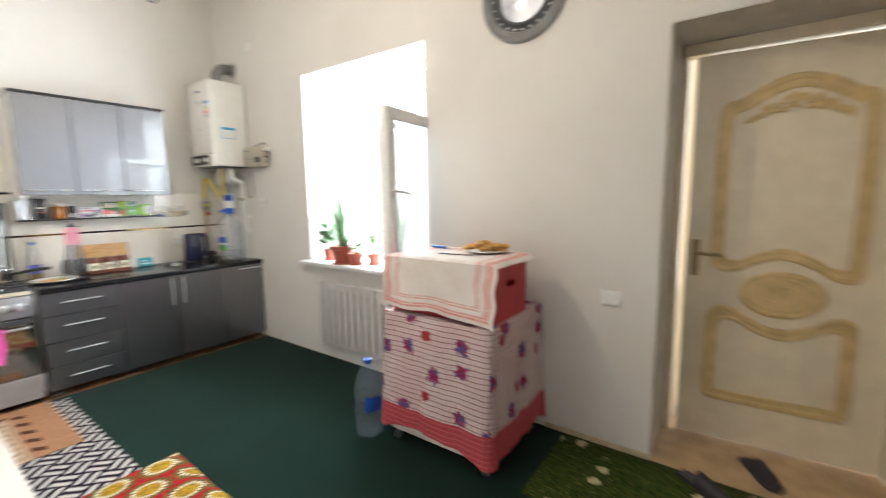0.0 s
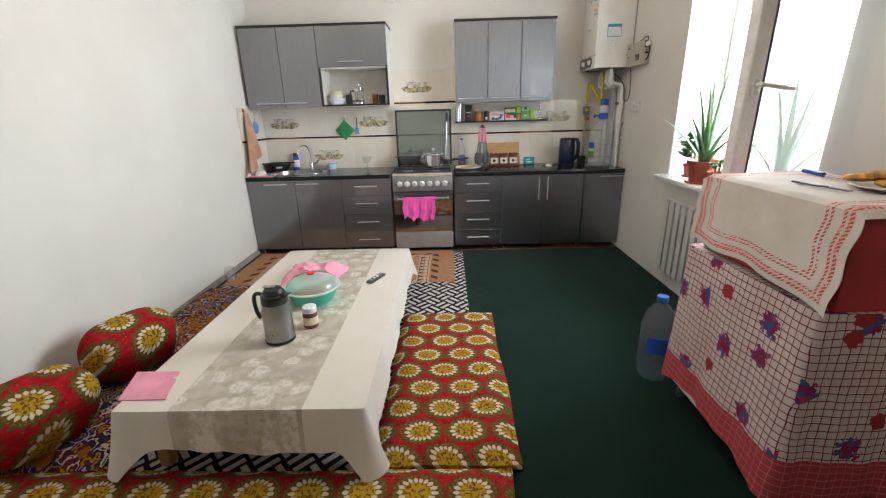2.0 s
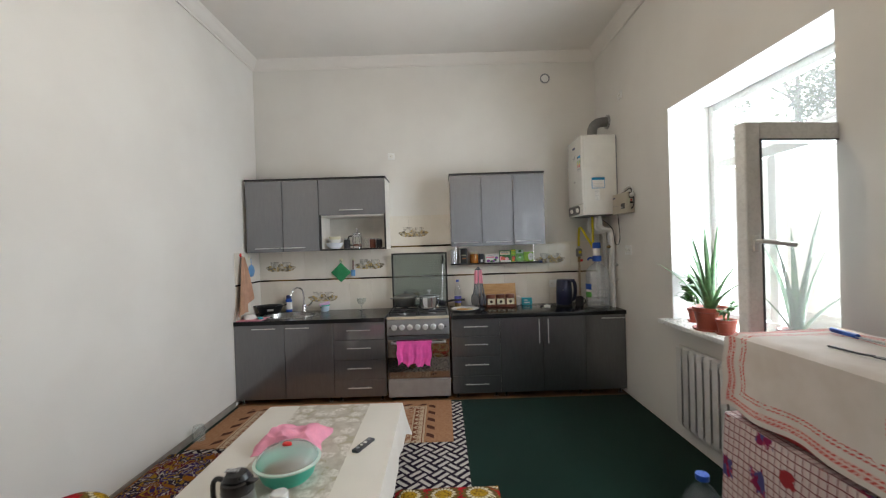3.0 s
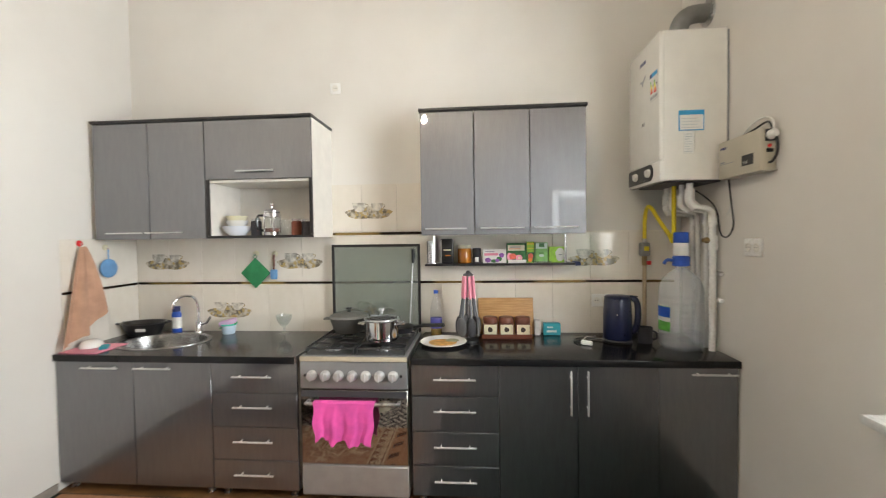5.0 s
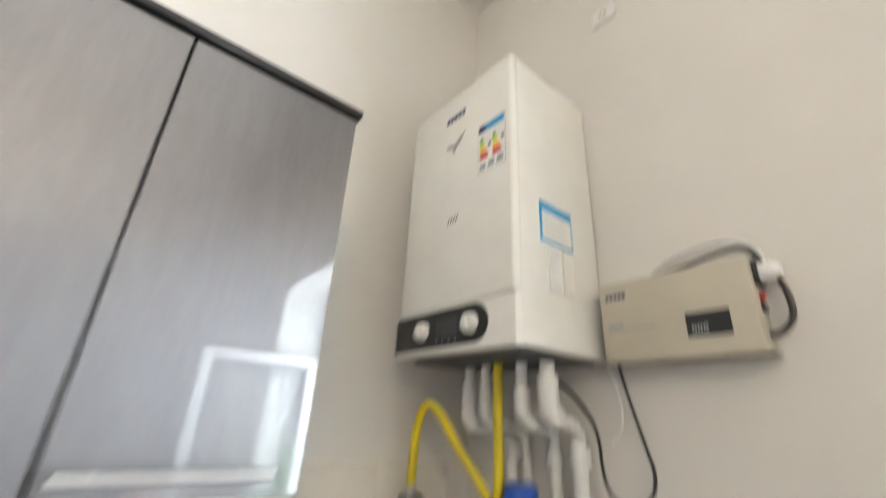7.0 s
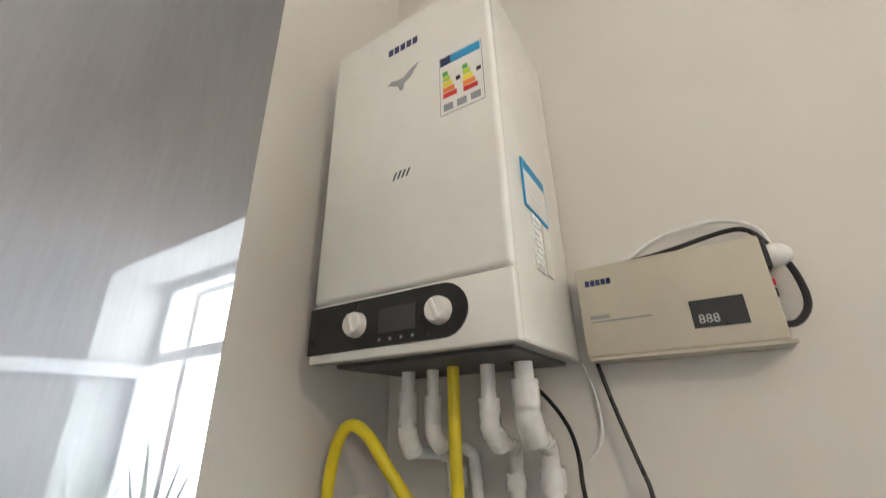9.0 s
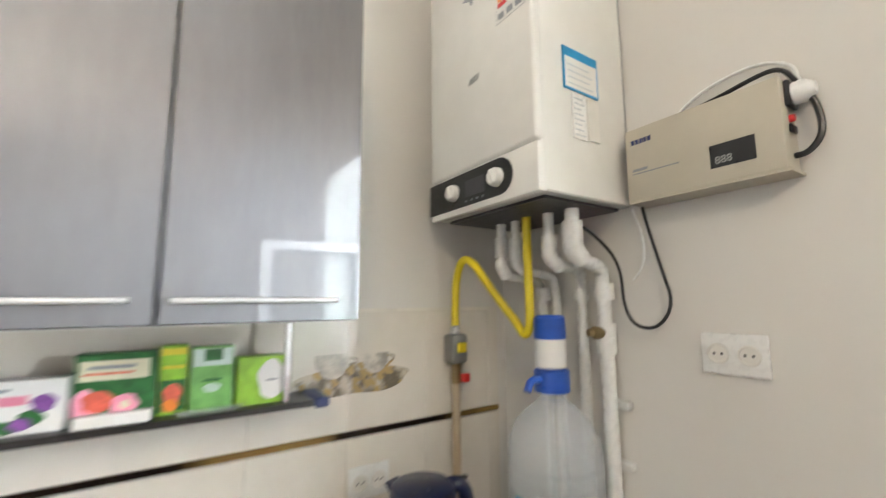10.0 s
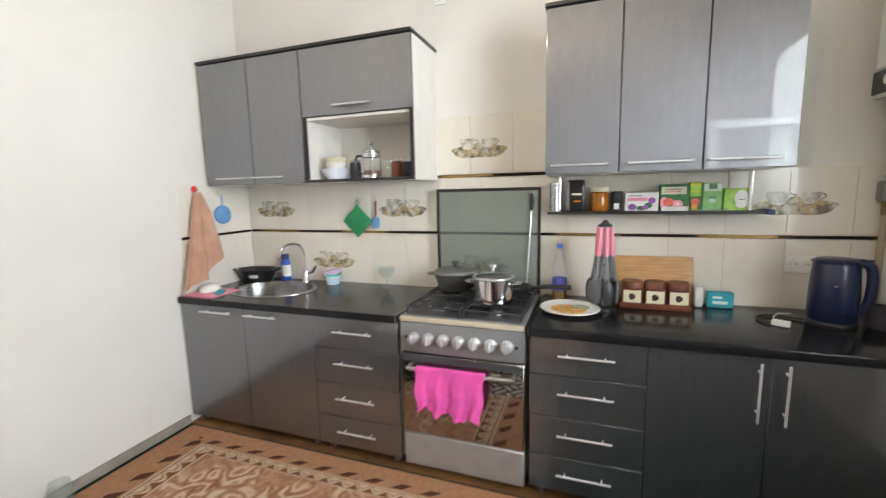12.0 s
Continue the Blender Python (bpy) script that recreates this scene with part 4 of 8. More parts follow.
# ---- stove ----
def build_stove():
    y0, y1, xf = 0.012, 0.622, FRONT - 0.002
    s = thing("gas_stove", "silver gas stove with four burners and raised glass lid", "stove", (FRONT, 0.317, 0))
    part("body", box(BX + 0.03, xf - 0.03, y0, y1, 0.03, 0.80, 0.004), M_DRAWER, s)
    top = part("hob", box(BX + 0.03, xf + 0.006, y0 - 0.001, y1 + 0.001, 0.801, 0.826, 0.006, 2), M_STOVE, s)
    part("front_trim", box(xf + 0.0065, xf + 0.016, y0 + 0.001, y1 - 0.001, 0.800, 0.827, 0.004, 2), M_IVORY, s, "ivory front strip")
    part("hob_tray", box(BX + 0.055, xf - 0.02, y0 + 0.02, y1 - 0.02, 0.8265, 0.829), M_DGREY, s, "dark enamelled hob")
    pan = part("control_panel", box(xf - 0.03, xf + 0.012, y0, y1, 0.645, 0.797, 0.008, 2), M_STOVE, s, "silver control panel")
    for i in range(7):
        y = 0.085 + i * 0.0765
        kb = lathe([(0, 0), (0.029, 0), (0.029, 0.006), (0.024, 0.009), (0.023, 0.030), (0.020, 0.034), (0, 0.034)], 0, 0, 18)
        box(-0.005, 0.005, -0.024, 0.024, 0.030, 0.040, 0.002, bm=kb)
        part("knob", turned(pose(xf + 0.0122, y, 0.722, 0, 90, 0) @ pose(0, 0, 0, 0, 0, 90), kb), M_KNOB, pan, "satin silver knob")
    for y in (0.045, 0.588):
        part("button", turned(pose(xf + 0.0122, y, 0.722, 0, 90, 0), lathe([(0, 0), (0.008, 0), (0.008, 0.006), (0, 0.007)], 0, 0, 12)), M_BLACK, pan)
    dr = part("oven_door", box(xf - 0.03, xf + 0.006, y0, y1, 0.215, 0.638, 0.004), M_OVEN, s, "black mirror-glass oven door")
    part("door_frame", box(xf + 0.0062, xf + 0.0075, y0 + 0.004, y1 - 0.004, 0.598, 0.634), M_DGREY, dr)
    part("door_handle", tube([(xf + 0.006, 0.06, 0.575), (xf + 0.045, 0.06, 0.575), (xf + 0.047, 0.075, 0.575), (xf + 0.047, 0.56, 0.575), (xf + 0.045, 0.575, 0.575), (xf + 0.006, 0.575, 0.575)], 0.0105, 12), M_STEEL, dr, "steel bar handle")
    part("drawer", box(xf - 0.03, xf + 0.006, y0, y1, 0.035, 0.209, 0.005), M_DRAWER, s, "warm grey bottom drawer")
    for x in (xf - 0.06, BX + 0.09):
        for y in (y0 + 0.04, y1 - 0.04):
            part("leg", lathe([(0, 0), (0.018, 0), (0.018, 0.03), (0, 0.03)], x, y, 10), M_BLACK, s)
    # burners
    for bx, by, r in ((-3.72, 0.16, 0.045), (-3.72, 0.46, 0.036), (-4.0, 0.16, 0.036), (-4.0, 0.46, 0.045)):
        b = part("burner", lathe([(0, 0.829), (r + 0.012, 0.829), (r + 0.012, 0.836), (r, 0.838), (r, 0.844), (0, 0.845)], bx, by, 20), M_STEEL, s)
        part("burner_cap", lathe([(0, 0.845), (r - 0.006, 0.845), (r - 0.004, 0.851), (r - 0.012, 0.854), (0, 0.854)], bx, by, 20), M_IRON, b)
    for gy0, gy1 in ((0.035, 0.305), (0.328, 0.60)):
        g = bmesh.new()
        z = 0.862
        xa, xb = BX + 0.07, xf - 0.035
        for p, q in (((xa, gy0), (xb, gy0)), ((xa, gy1), (xb, gy1)), ((xa, gy0), (xa, gy1)), ((xb, gy0), (xb, gy1)), (((xa + xb) / 2, gy0), ((xa + xb) / 2, gy1))):
            tube([(*p, z), (*q, z)], 0.0055, 6, bm=g)
        m = (gy0 + gy1) / 2
        for bx in (-3.72, -4.0):
            for dx, dy in ((0.035, 0), (-0.035, 0), (0, 0.035), (0, -0.035)):
                ex = (bx + (0.13 if dx > 0 else -0.13), m) if dx else (bx, gy1 if dy > 0 else gy0)
                tube([(bx + dx, m + dy, z + 0.002), (*ex, z + 0.001)], 0.005, 6, bm=g)
        for p in ((xa, gy0), (xb, gy0), (xa, gy1), (xb, gy1)):
            tube([(*p, 0.829), (*p, z)], 0.005, 6, bm=g)
        part("grate", g, M_IRON, s, "black cast grate")
    lid = part("glass_lid", box(-4.135, -4.130, 0.024, 0.612, 0.845, 1.43), M_LID, s, "grey glass lid standing open")
    rim = bmesh.new()
    box(-4.139, -4.126, 0.010, 0.028, 0.835, 1.440, 0.002, bm=rim)
    box(-4.139, -4.126, 0.608, 0.626, 0.835, 1.440, 0.002, bm=rim)
    box(-4.139, -4.126, 0.028, 0.608, 1.422, 1.440, 0.002, bm=rim)
    part("lid_rim", rim, M_EDGE, lid, "black rim")
    lt = thing("gas_lighter", "long dark gas lighter leaning on the stove's glass lid", "lighter", (-4.10, 0.56, 0.83))
    part("rod", tube([(-4.085, 0.552, 0.8295), (-4.112, 0.566, 1.10), (-4.120, 0.578, 1.33)], 0.0045, 8), M_STEEL, lt)
    part("grip", tube([(-4.119, 0.577, 1.31), (-4.119, 0.582, 1.36), (-4.117, 0.578, 1.405)], [0.009, 0.013, 0.010], 10), M_BLACK, lt)
    # pink towel over the oven handle
    def cloth(u, v):
        y = 0.106 + (0.345 - 0.03 * v) * u + 0.010 * v + 0.006 * math.sin(9 * v + 3 * u)
        z = 0.589 - 0.225 * v * (0.92 + 0.07 * math.cos(u * 17 + 0.8) + 0.03 * math.sin(u * 43)) - 0.03 * u * v
        x = xf + 0.067 + 0.010 * math.sin(u * 21 + 1) * v + 0.004 * math.sin(u * 55 + 4 * v) * v
        return (x, y, z)
    tw = sheet(cloth, 36, 14, 0.003)
    def over(u, v):
        y = 0.108 + 0.340 * u
        a = math.pi * v
        return (xf + 0.047 + 0.0165 * math.cos(a), y, 0.586 + 0.009 * math.sin(a) if v < 1 else 0.56)
    b2 = sheet(over, 20, 10, 0.002)
    me = bpy.data.meshes.new("tmp")
    b2.to_mesh(me)
    b2.free()
    tw.from_mesh(me)
    bpy.data.meshes.remove(me)
    solid("towel", tw, M_PINK, "hot pink kitchen towel hung on the oven handle", "towel")


build_stove()


# ---- boiler corner ----
def build_boiler():
    x0, x1, y0, z0, z1 = -4.115, -3.674, 1.998, 1.768, 2.575
    b = thing("gas_boiler", "white wall-hung gas boiler with black control strip", "boiler", ((x0 + x1) / 2, RIGHT, z0))
    part("body", box(x0 + 0.003, x1 - 0.003, y0 + 0.012, RIGHT - 0.012, z0 + 0.004, z1, 0.004), M_BOIL, b)
    part("wall_plate", box(x0 + 0.02, x1 - 0.01, RIGHT - 0.0115, RIGHT - 0.0005, z0 + 0.03, z1 - 0.01), M_MGREY, b)
    part("front_panel", box(x0, x1, y0, y0 + 0.03, 1.886, z1, 0.010, 3), M_BOIL, b)
    low = part("lower_panel", box(x0, x1, y0 + 0.001, y0 + 0.03, z0, 1.884, 0.006, 2), M_BOIL, b)
    # black strip, rounded at one end
    pts = [(x0 + 0.0005, 1.785), (-3.80, 1.785)] + [(-3.80 + 0.046 * math.cos(a), 1.831 + 0.046 * math.sin(a)) for a in [radians(-80 + 16 * i) for i in range(11)]] + [(-3.80, 1.877), (x0 + 0.0005, 1.877)]
    st = part("control_strip", prism(pts, "y", y0 - 0.003, y0 + 0.001), M_BLACK, low, "glossy black control strip")
    for kx in (-3.988, -3.806):
        kb = lathe([(0, 0), (0.024, 0), (0.023, 0.012), (0.019, 0.018), (0, 0.018)], 0, 0, 24)
        box(-0.004, 0.004, -0.019, 0.019, 0.016, 0.022, 0.002, bm=kb)
        part("knob", turned(pose(kx, y0 - 0.003, 1.830, 90, 0, 0) @ pose(0, 0, 0, 0, 0, 20), kb), M_WHITE, b, "white dial")
    part("display", box(-3.935, -3.855, y0 - 0.0042, y0 - 0.003, 1.808, 1.852), M_DGREY, b)
    sm = bmesh.new()
    for k in range(4):
        box(-3.935 + k * 0.024, -3.930 + k * 0.024, y0 - 0.0042, y0 - 0.003, 1.794, 1.799, bm=sm)
    part("indicator", sm, M_MGREY, b)
    sl = bmesh.new()
    for k in range(4):
        prism_pts = [(-3.915 + k * 0.011, 2.118), (-3.911 + k * 0.011, 2.118), (-3.903 + k * 0.011, 2.136), (-3.907 + k * 0.011, 2.136)]
        q = prism(prism_pts, "y", y0 - 0.001, y0 - 0.0001)
        me = bpy.data.meshes.new("tmp")
        q.to_mesh(me)
        q.free()
        sl.from_mesh(me)
        bpy.data.meshes.remove(me)
    part("vent_slits", sl, M_DGREY, b)
    # maker's mark and bird emblem as plain bars and shapes
    lg = bmesh.new()
    for k in range(5):
        box(-3.937 + k * 0.0175, -3.924 + k * 0.0175, y0 - 0.001, y0 - 0.0001, 2.472, 2.492, bm=lg)
    part("maker_mark", lg, M_INK, b)
    em = [(-3.938, 2.382), (-3.918, 2.372), (-3.905, 2.366), (-3.902, 2.352), (-3.893, 2.350), (-3.890, 2.366), (-3.870, 2.380), (-3.850, 2.408), (-3.872, 2.400), (-3.892, 2.384), (-3.908, 2.384), (-3.925, 2.389)]
    part("emblem", prism(em, "y", y0 - 0.001, y0 - 0.0001), M_MGREY, b, "grey emblem")
    # energy label
    part("label_edge", box(-3.7965, -3.6955, y0 - 0.0005, y0 - 0.0001, 2.2265, 2.3815), M_MGREY, b)
    lab = part("energy_label", box(-3.795, -3.697, y0 - 0.0008, y0 - 0.0001, 2.228, 2.380), M_WHITE, b, "white energy label with coloured bars")
    part("label_band", box(-3.793, -3.699, y0 - 0.0014, y0 - 0.0009, 2.356, 2.378), M_CYAN, lab)
    part("label_flag", box(-3.793, -3.768, y0 - 0.0018, y0 - 0.0015, 2.356, 2.378), M_INK, lab)
    bars = (M_LEAFG, plain("lime_print", (0.45, 0.62, 0.04), 0.5), plain("yellow_print", (0.85, 0.70, 0.03), 0.5), M_ORANGE, M_REDB)
    for cx in (-3.788, -3.741):
        for i, mm in enumerate(bars):
            z = 2.326 - i * 0.0145 + (-0.004 if cx > -3.76 else 0)
            part("bar", box(cx, cx + 0.012 + i * 0.005, y0 - 0.0014, y0 - 0.0009, z, z + 0.012), mm, lab)
        part("arrow", box(cx + 0.031, cx + 0.041, y0 - 0.0014, y0 - 0.0009, 2.302, 2.312), M_BLACK, lab)
    for k in range(3):
        part("symbol", box(-3.788 + k * 0.031, -3.766 + k * 0.031, y0 - 0.0013, y0 - 0.0009, 2.235, 2.252), M_MGREY, lab)
    # side stickers
    sx = x1 + 0.0001
    sk = part("sticker", box(sx - 0.003, sx + 0.0006, 2.098, 2.228, 2.036, 2.144), M_CYAN, b, "blue-framed white sticker")
    part("panel", box(sx + 0.0007, sx + 0.0012, 2.103, 2.223, 2.041, 2.119), M_WHITE, sk)
    for k in range(4):
        part("text_line", box(sx + 0.0013, sx + 0.0016, 2.112, 2.206 - 0.012 * (k % 2), 2.050 + k * 0.016, 2.0530 + k * 0.016), M_STICKP, sk)
    sk2 = part("data_plate", box(sx - 0.003, sx + 0.0006, 2.125, 2.175, 1.915, 2.031), M_PVC, b)
    part("data_plate", box(sx - 0.003, sx + 0.0006, 2.182, 2.225, 1.92, 2.026), M_PVC_DULL, b)
    for k in range(8):
        part("text_line", box(sx + 0.0007, sx + 0.0011, 2.13, 2.168 - 0.006 * (k % 3), 1.923 + k * 0.0132, 1.926 + k * 0.0132), M_STICKP, sk2)
    part("bottom_plate", box(x0 + 0.03, x1 - 0.03, y0 + 0.05, RIGHT - 0.03, z0 - 0.004, z0 + 0.0035), M_DGREY, b, "dark underside")
    # flue elbow
    f = thing("flue_pipe", "grey metal flue elbow from the boiler into the wall", "flue", (-3.885, 2.19, z1))
    part("pipe", tube([(-3.885, 2.19, z1 + 0.001), (-3.885, 2.19, 2.64), (-3.885, 2.20, 2.70), (-3.885, 2.235, 2.74), (-3.885, 2.29, 2.755), (-3.885, RIGHT - 0.001, 2.755)], 0.05, 20, smooth=1), M_HOT, f)
    part("collar", lathe([(0.05, z1 + 0.001), (0.066, z1 + 0.001), (0.066, z1 + 0.025), (0.052, z1 + 0.03)], -3.885, 2.19, 20), M_HOT, f)
    part("collar", turned(pose(-3.885, RIGHT - 0.001, 2.755, 90, 0, 0), lathe([(0.05, 0), (0.075, 0), (0.072, 0.012), (0.051, 0.015)], 0, 0, 20)), M_STEEL, f)

    # pipes under the boiler
    def pipe(label, pts, r, sockets=(), material=M_PVC):
        """A plastic pipe with welded elbows at its two bends and sockets on its straights."""
        p = thing("water_pipe", label, "pipe", pts[-1], "boiler pipes")
        part("tube", tube(pts, r, 12, smooth=2), material, p)
        for k in (1, 3):
            part("elbow", tube([Vector(pts[k]) + Vector((0, 0, 0.022 if k == 1 else 0.0)), pts[k], pts[k + 1], Vector(pts[k + 1]) + Vector((0, 0, 0.0 if k == 1 else -0.03))], r * 1.42, 14, smooth=1), material, p)
        for (a, c) in sockets:
            part("socket", tube([a, c], r * 1.42, 14), material, p)
        return p
    zb = z0 - 0.006
    lbl = "white plastic pipe below the boiler"
    pipe(lbl, [(-4.003, 2.18, zb), (-4.003, 2.18, 1.63), (-4.003, 2.20, 1.605), (-4.003, 2.31, 1.60), (-3.975, 2.325, 1.57), (-3.97, 2.325, WORK + 0.001)], 0.0145,
         (((-4.003, 2.18, 1.66), (-4.003, 2.18, 1.72)), ((-3.97, 2.325, 1.53), (-3.97, 2.325, 1.57))))
    pipe(lbl, [(-3.941, 2.18, zb), (-3.941, 2.18, 1.64), (-3.94, 2.21, 1.615), (-3.94, 2.31, 1.61), (-3.92, 2.325, 1.58), (-3.918, 2.325, WORK + 0.001)], 0.0125,
         (((-3.941, 2.18, 1.65), (-3.941, 2.18, 1.71)),))
    pipe(lbl, [(-3.815, 2.18, zb), (-3.815, 2.18, 1.645), (-3.815, 2.22, 1.62), (-3.82, 2.31, 1.615), (-3.833, 2.325, 1.58), (-3.835, 2.325, WORK + 0.001)], 0.0145,
         (((-3.815, 2.18, 1.65), (-3.815, 2.18, 1.70)), ((-3.835, 2.325, 1.53), (-3.835, 2.325, 1.56))))
    pw = pipe("thick white plastic heating pipe with elbows", [(-3.745, 2.19, zb), (-3.745, 2.19, 1.66), (-3.745, 2.22, 1.63), (-3.75, 2.30, 1.62), (-3.755, 2.318, 1.585), (-3.755, 2.32, WORK + 0.001)], 0.018,
              (((-3.745, 2.19, 1.67), (-3.745, 2.19, 1.73)), ((-3.755, 2.32, 1.53), (-3.755, 2.32, 1.575)), ((-3.755, 2.32, 1.39), (-3.755, 2.32, 1.47))))
    part("valve_stem", turned(pose(-3.755, 2.31, 1.445, 90, 0, -25), lathe([(0, 0), (0.017, 0), (0.017, 0.03), (0.011, 0.032), (0.011, 0.045), (0, 0.045)], 0, 0, 14)), M_BRASS, pw, "brass valve stem")
    for z in (1.1, 1.25):
        part("clip", box(-3.78, -3.715, 2.335, RIGHT - 0.001, z, z + 0.02, 0.003), M_PVC, pw)
    g = thing("gas_hose", "bright yellow gas hose looping to the valve", "hose", (-3.886, 2.18, 1.70))
    part("hose", tube([(-3.886, 2.17, zb + 0.001), (-3.886, 2.17, 1.62), (-3.884, 2.17, 1.52), (-3.885, 2.17, 1.46), (-3.91, 2.175, 1.43), (-3.95, 2.18, 1.47), (-4.01, 2.14, 1.565), (-4.06, 2.115, 1.65), (-4.105, 2.105, 1.665), (-4.14, 2.105, 1.60), (-4.148, 2.105, 1.455)], 0.0125, 10, smooth=2), M_YELLOW, g)
    part("ferrule", tube([(-4.148, 2.105, 1.455), (-4.148, 2.105, 1.43)], 0.015, 10), M_STEEL, g)
    v = thing("gas_valve", "old brass gas valve with yellow tap on the pipe", "valve", (-4.146, 2.105, 1.35))
    part("valve_body", box(-4.175, -4.118, 2.075, 2.135, 1.34, 1.43, 0.012, 2), M_HOT, v)
    part("tap", box(-4.117, -4.105, 2.09, 2.12, 1.375, 1.405, 0.003), M_YELLOW, v, "yellow tap")
    part("nut", tube([(-4.146, 2.105, 1.28), (-4.146, 2.105, 1.34)], 0.017, 6), M_BRASS, v)
    part("flag", box(-4.13, -4.11, 2.11, 2.135, 1.285, 1.31, 0.003), M_REDB, v)
    gp = thing("gas_pipe", "beige painted gas pipe in the corner", "pipe", (-4.146, 2.105, WORK))
    part("tube", tube([(-4.146, 2.105, WORK + 0.001), (-4.146, 2.105, 1.28)], 0.013, 12), M_OAK, gp)
    c = thing("power_cable", "thin black power cable in a loop", "cable", (-3.655, 2.345, 1.9))
    part("wire", tube([(-3.653, 2.345, 1.95), (-3.655, 2.34, 1.86), (-3.64, 2.335, 1.75), (-3.60, 2.33, 1.60), (-3.575, 2.325, 1.52), (-3.61, 2.32, 1.462), (-3.67, 2.32, 1.462), (-3.70, 2.32, 1.51), (-3.695, 2.31, 1.62), (-3.715, 2.25, 1.69), (-3.75, 2.20, 1.735), (-3.77, 2.2, zb + 0.003)], 0.0042, 8, smooth=2), M_BLACK, c)
    c = thing("thin_cable", "thin white cable down the wall", "cable", (-3.66, 2.35, 1.75))
    part("wire", tube([(-3.672, 2.34, 1.765), (-3.655, 2.352, 1.70), (-3.655, 2.354, 1.62), (-3.69, 2.354, 1.58)], 0.003, 6, smooth=2), M_PVC, c)


build_boiler()


def build_stabilizer():
    x0, x1, y0, z0, z1 = -3.648, -3.325, 2.288, 1.770, 1.955
    s = thing("voltage_stabilizer", "beige metal voltage stabilizer box with small display", "stabilizer", ((x0 + x1) / 2, RIGHT, z0))
    part("case", box(x0, x1, y0, RIGHT - 0.001, z0, z1, 0.006, 2), M_STAB, s)
    part("foot_rail", box(x0 + 0.004, x1 + 0.006, y0 - 0.003, RIGHT - 0.002, z0 - 0.006, z0 - 0.0002), M_STAB, s)
    d = part("display", box(-3.455, -3.372, y0 - 0.0012, y0 - 0.0002, 1.803, 1.853), M_BLACK, s, "black display")
    me = words("888", 0.022, pose(-3.446, y0 - 0.0020, 1.811, 90, 0, 0), M_DIGIT, s, "digits", 0.0003)
    mk = bmesh.new()
    for k in range(5):
        box(x0 + 0.018 + k * 0.0105, x0 + 0.026 + k * 0.0105, y0 - 0.0010, y0 - 0.0002, 1.912, 1.924, bm=mk)
    part("maker_mark", mk, M_INK, s)
    part("text_line", box(x0 + 0.018, x0 + 0.13, y0 - 0.0008, y0 - 0.0002, 1.836, 1.839), M_MGREY, s)
    part("text_line", box(x0 + 0.018, x0 + 0.055, y0 - 0.0008, y0 - 0.0002, 1.843, 1.850), M_MGREY, s)
    part("socket_block", box(x1 + 0.0002, x1 + 0.010, 2.305, 2.35, 1.895, 1.948, 0.003), M_BLACK, s)
    pl = part("plug", turned(pose(x1 + 0.010, 2.328, 1.922, 0, 90, 0), lathe([(0, 0), (0.022, 0), (0.022, 0.018), (0.012, 0.034), (0, 0.036)], 0, 0, 16)), M_PVC, s, "white plug")
    part("switch", box(x1 + 0.0002, x1 + 0.006, 2.312, 2.342, 1.845, 1.862, 0.002), M_BLACK, s)
    part("fuse_cap", turned(pose(x1, 2.326, 1.875, 0, 90, 0), lathe([(0, 0), (0.008, 0), (0.007, 0.008), (0, 0.009)], 0, 0, 12)), M_REDB, s)
    part("lead", tube([(x1 + 0.001, 2.326, 1.80), (x1 + 0.022, 2.326, 1.80), (x1 + 0.045, 2.33, 1.83), (x1 + 0.042, 2.333, 1.885), (x1 + 0.03, 2.33, 1.92)], 0.006, 8, smooth=2), M_BLACK, s)
    c = thing("power_cable", "black and white cables lying over the stabilizer", "cable", (-3.45, 2.34, z1))
    part("wire", tube([(x0 - 0.002, 2.35, 1.93), (-3.57, 2.345, 1.966), (-3.47, 2.34, 1.972), (-3.37, 2.335, 1.990), (x1 - 0.005, 2.33, 1.985), (x1 + 0.016, 2.328, 1.945)], 0.005, 8, smooth=2), M_BLACK, c)
    part("wire", tube([(-3.56, 2.35, 1.963), (-3.50, 2.348, 2.005), (-3.42, 2.345, 2.02), (-3.36, 2.34, 2.015), (x1 + 0.012, 2.335, 1.985), (x1 + 0.02, 2.33, 1.945)], 0.004, 8, smooth=2), M_PVC, c)


build_stabilizer()


def socket_plate(label, centre, w, h, normal, n=1, switch=False, name="wall_socket"):
    """A white plate on a wall; normal 'x' looks along +x, 'y' along -y."""
    m = Matrix.Translation(centre) @ (pose(0, 0, 0, 90, 0, 90) if normal == "x" else pose(0, 0, 0, 90, 0, 0))
    s = thing(name, label, "switch" if switch else "socket", centre)
    part("plate", turned(m, box(-w / 2, w / 2, -h / 2, h / 2, 0, 0.010, 0.004, 2)), M_PVC, s)
    if switch:
        for k in range(n):
            a = -w / 2 + 0.012 + k * (w - 0.024) / n
            part("rocker", turned(m, box(a, a + (w - 0.024) / n - 0.002, -h / 2 + 0.012, h / 2 - 0.012, 0.0102, 0.015, 0.003)), M_PVC, s)
    else:
        for k in range(n):
            cx = (k - (n - 1) / 2) * (w / n) * 0.92
            cup = part("cup", turned(m @ pose(cx, 0, 0.0102), lathe([(0.022, 0), (0.021, 0.003), (0.018, 0.0035), (0.0165, 0.0005), (0, 0.0005)], 0, 0, 20)), M_PVC_DULL, s)
            for dx in (-0.0075, 0.0075):
                part("hole", turned(m @ pose(cx + dx, 0, 0.0108), lathe([(0, 0), (0.003, 0), (0.003, 0.0006), (0, 0.0006)], 0, 0, 8)), M_BLACK, cup)
    return s


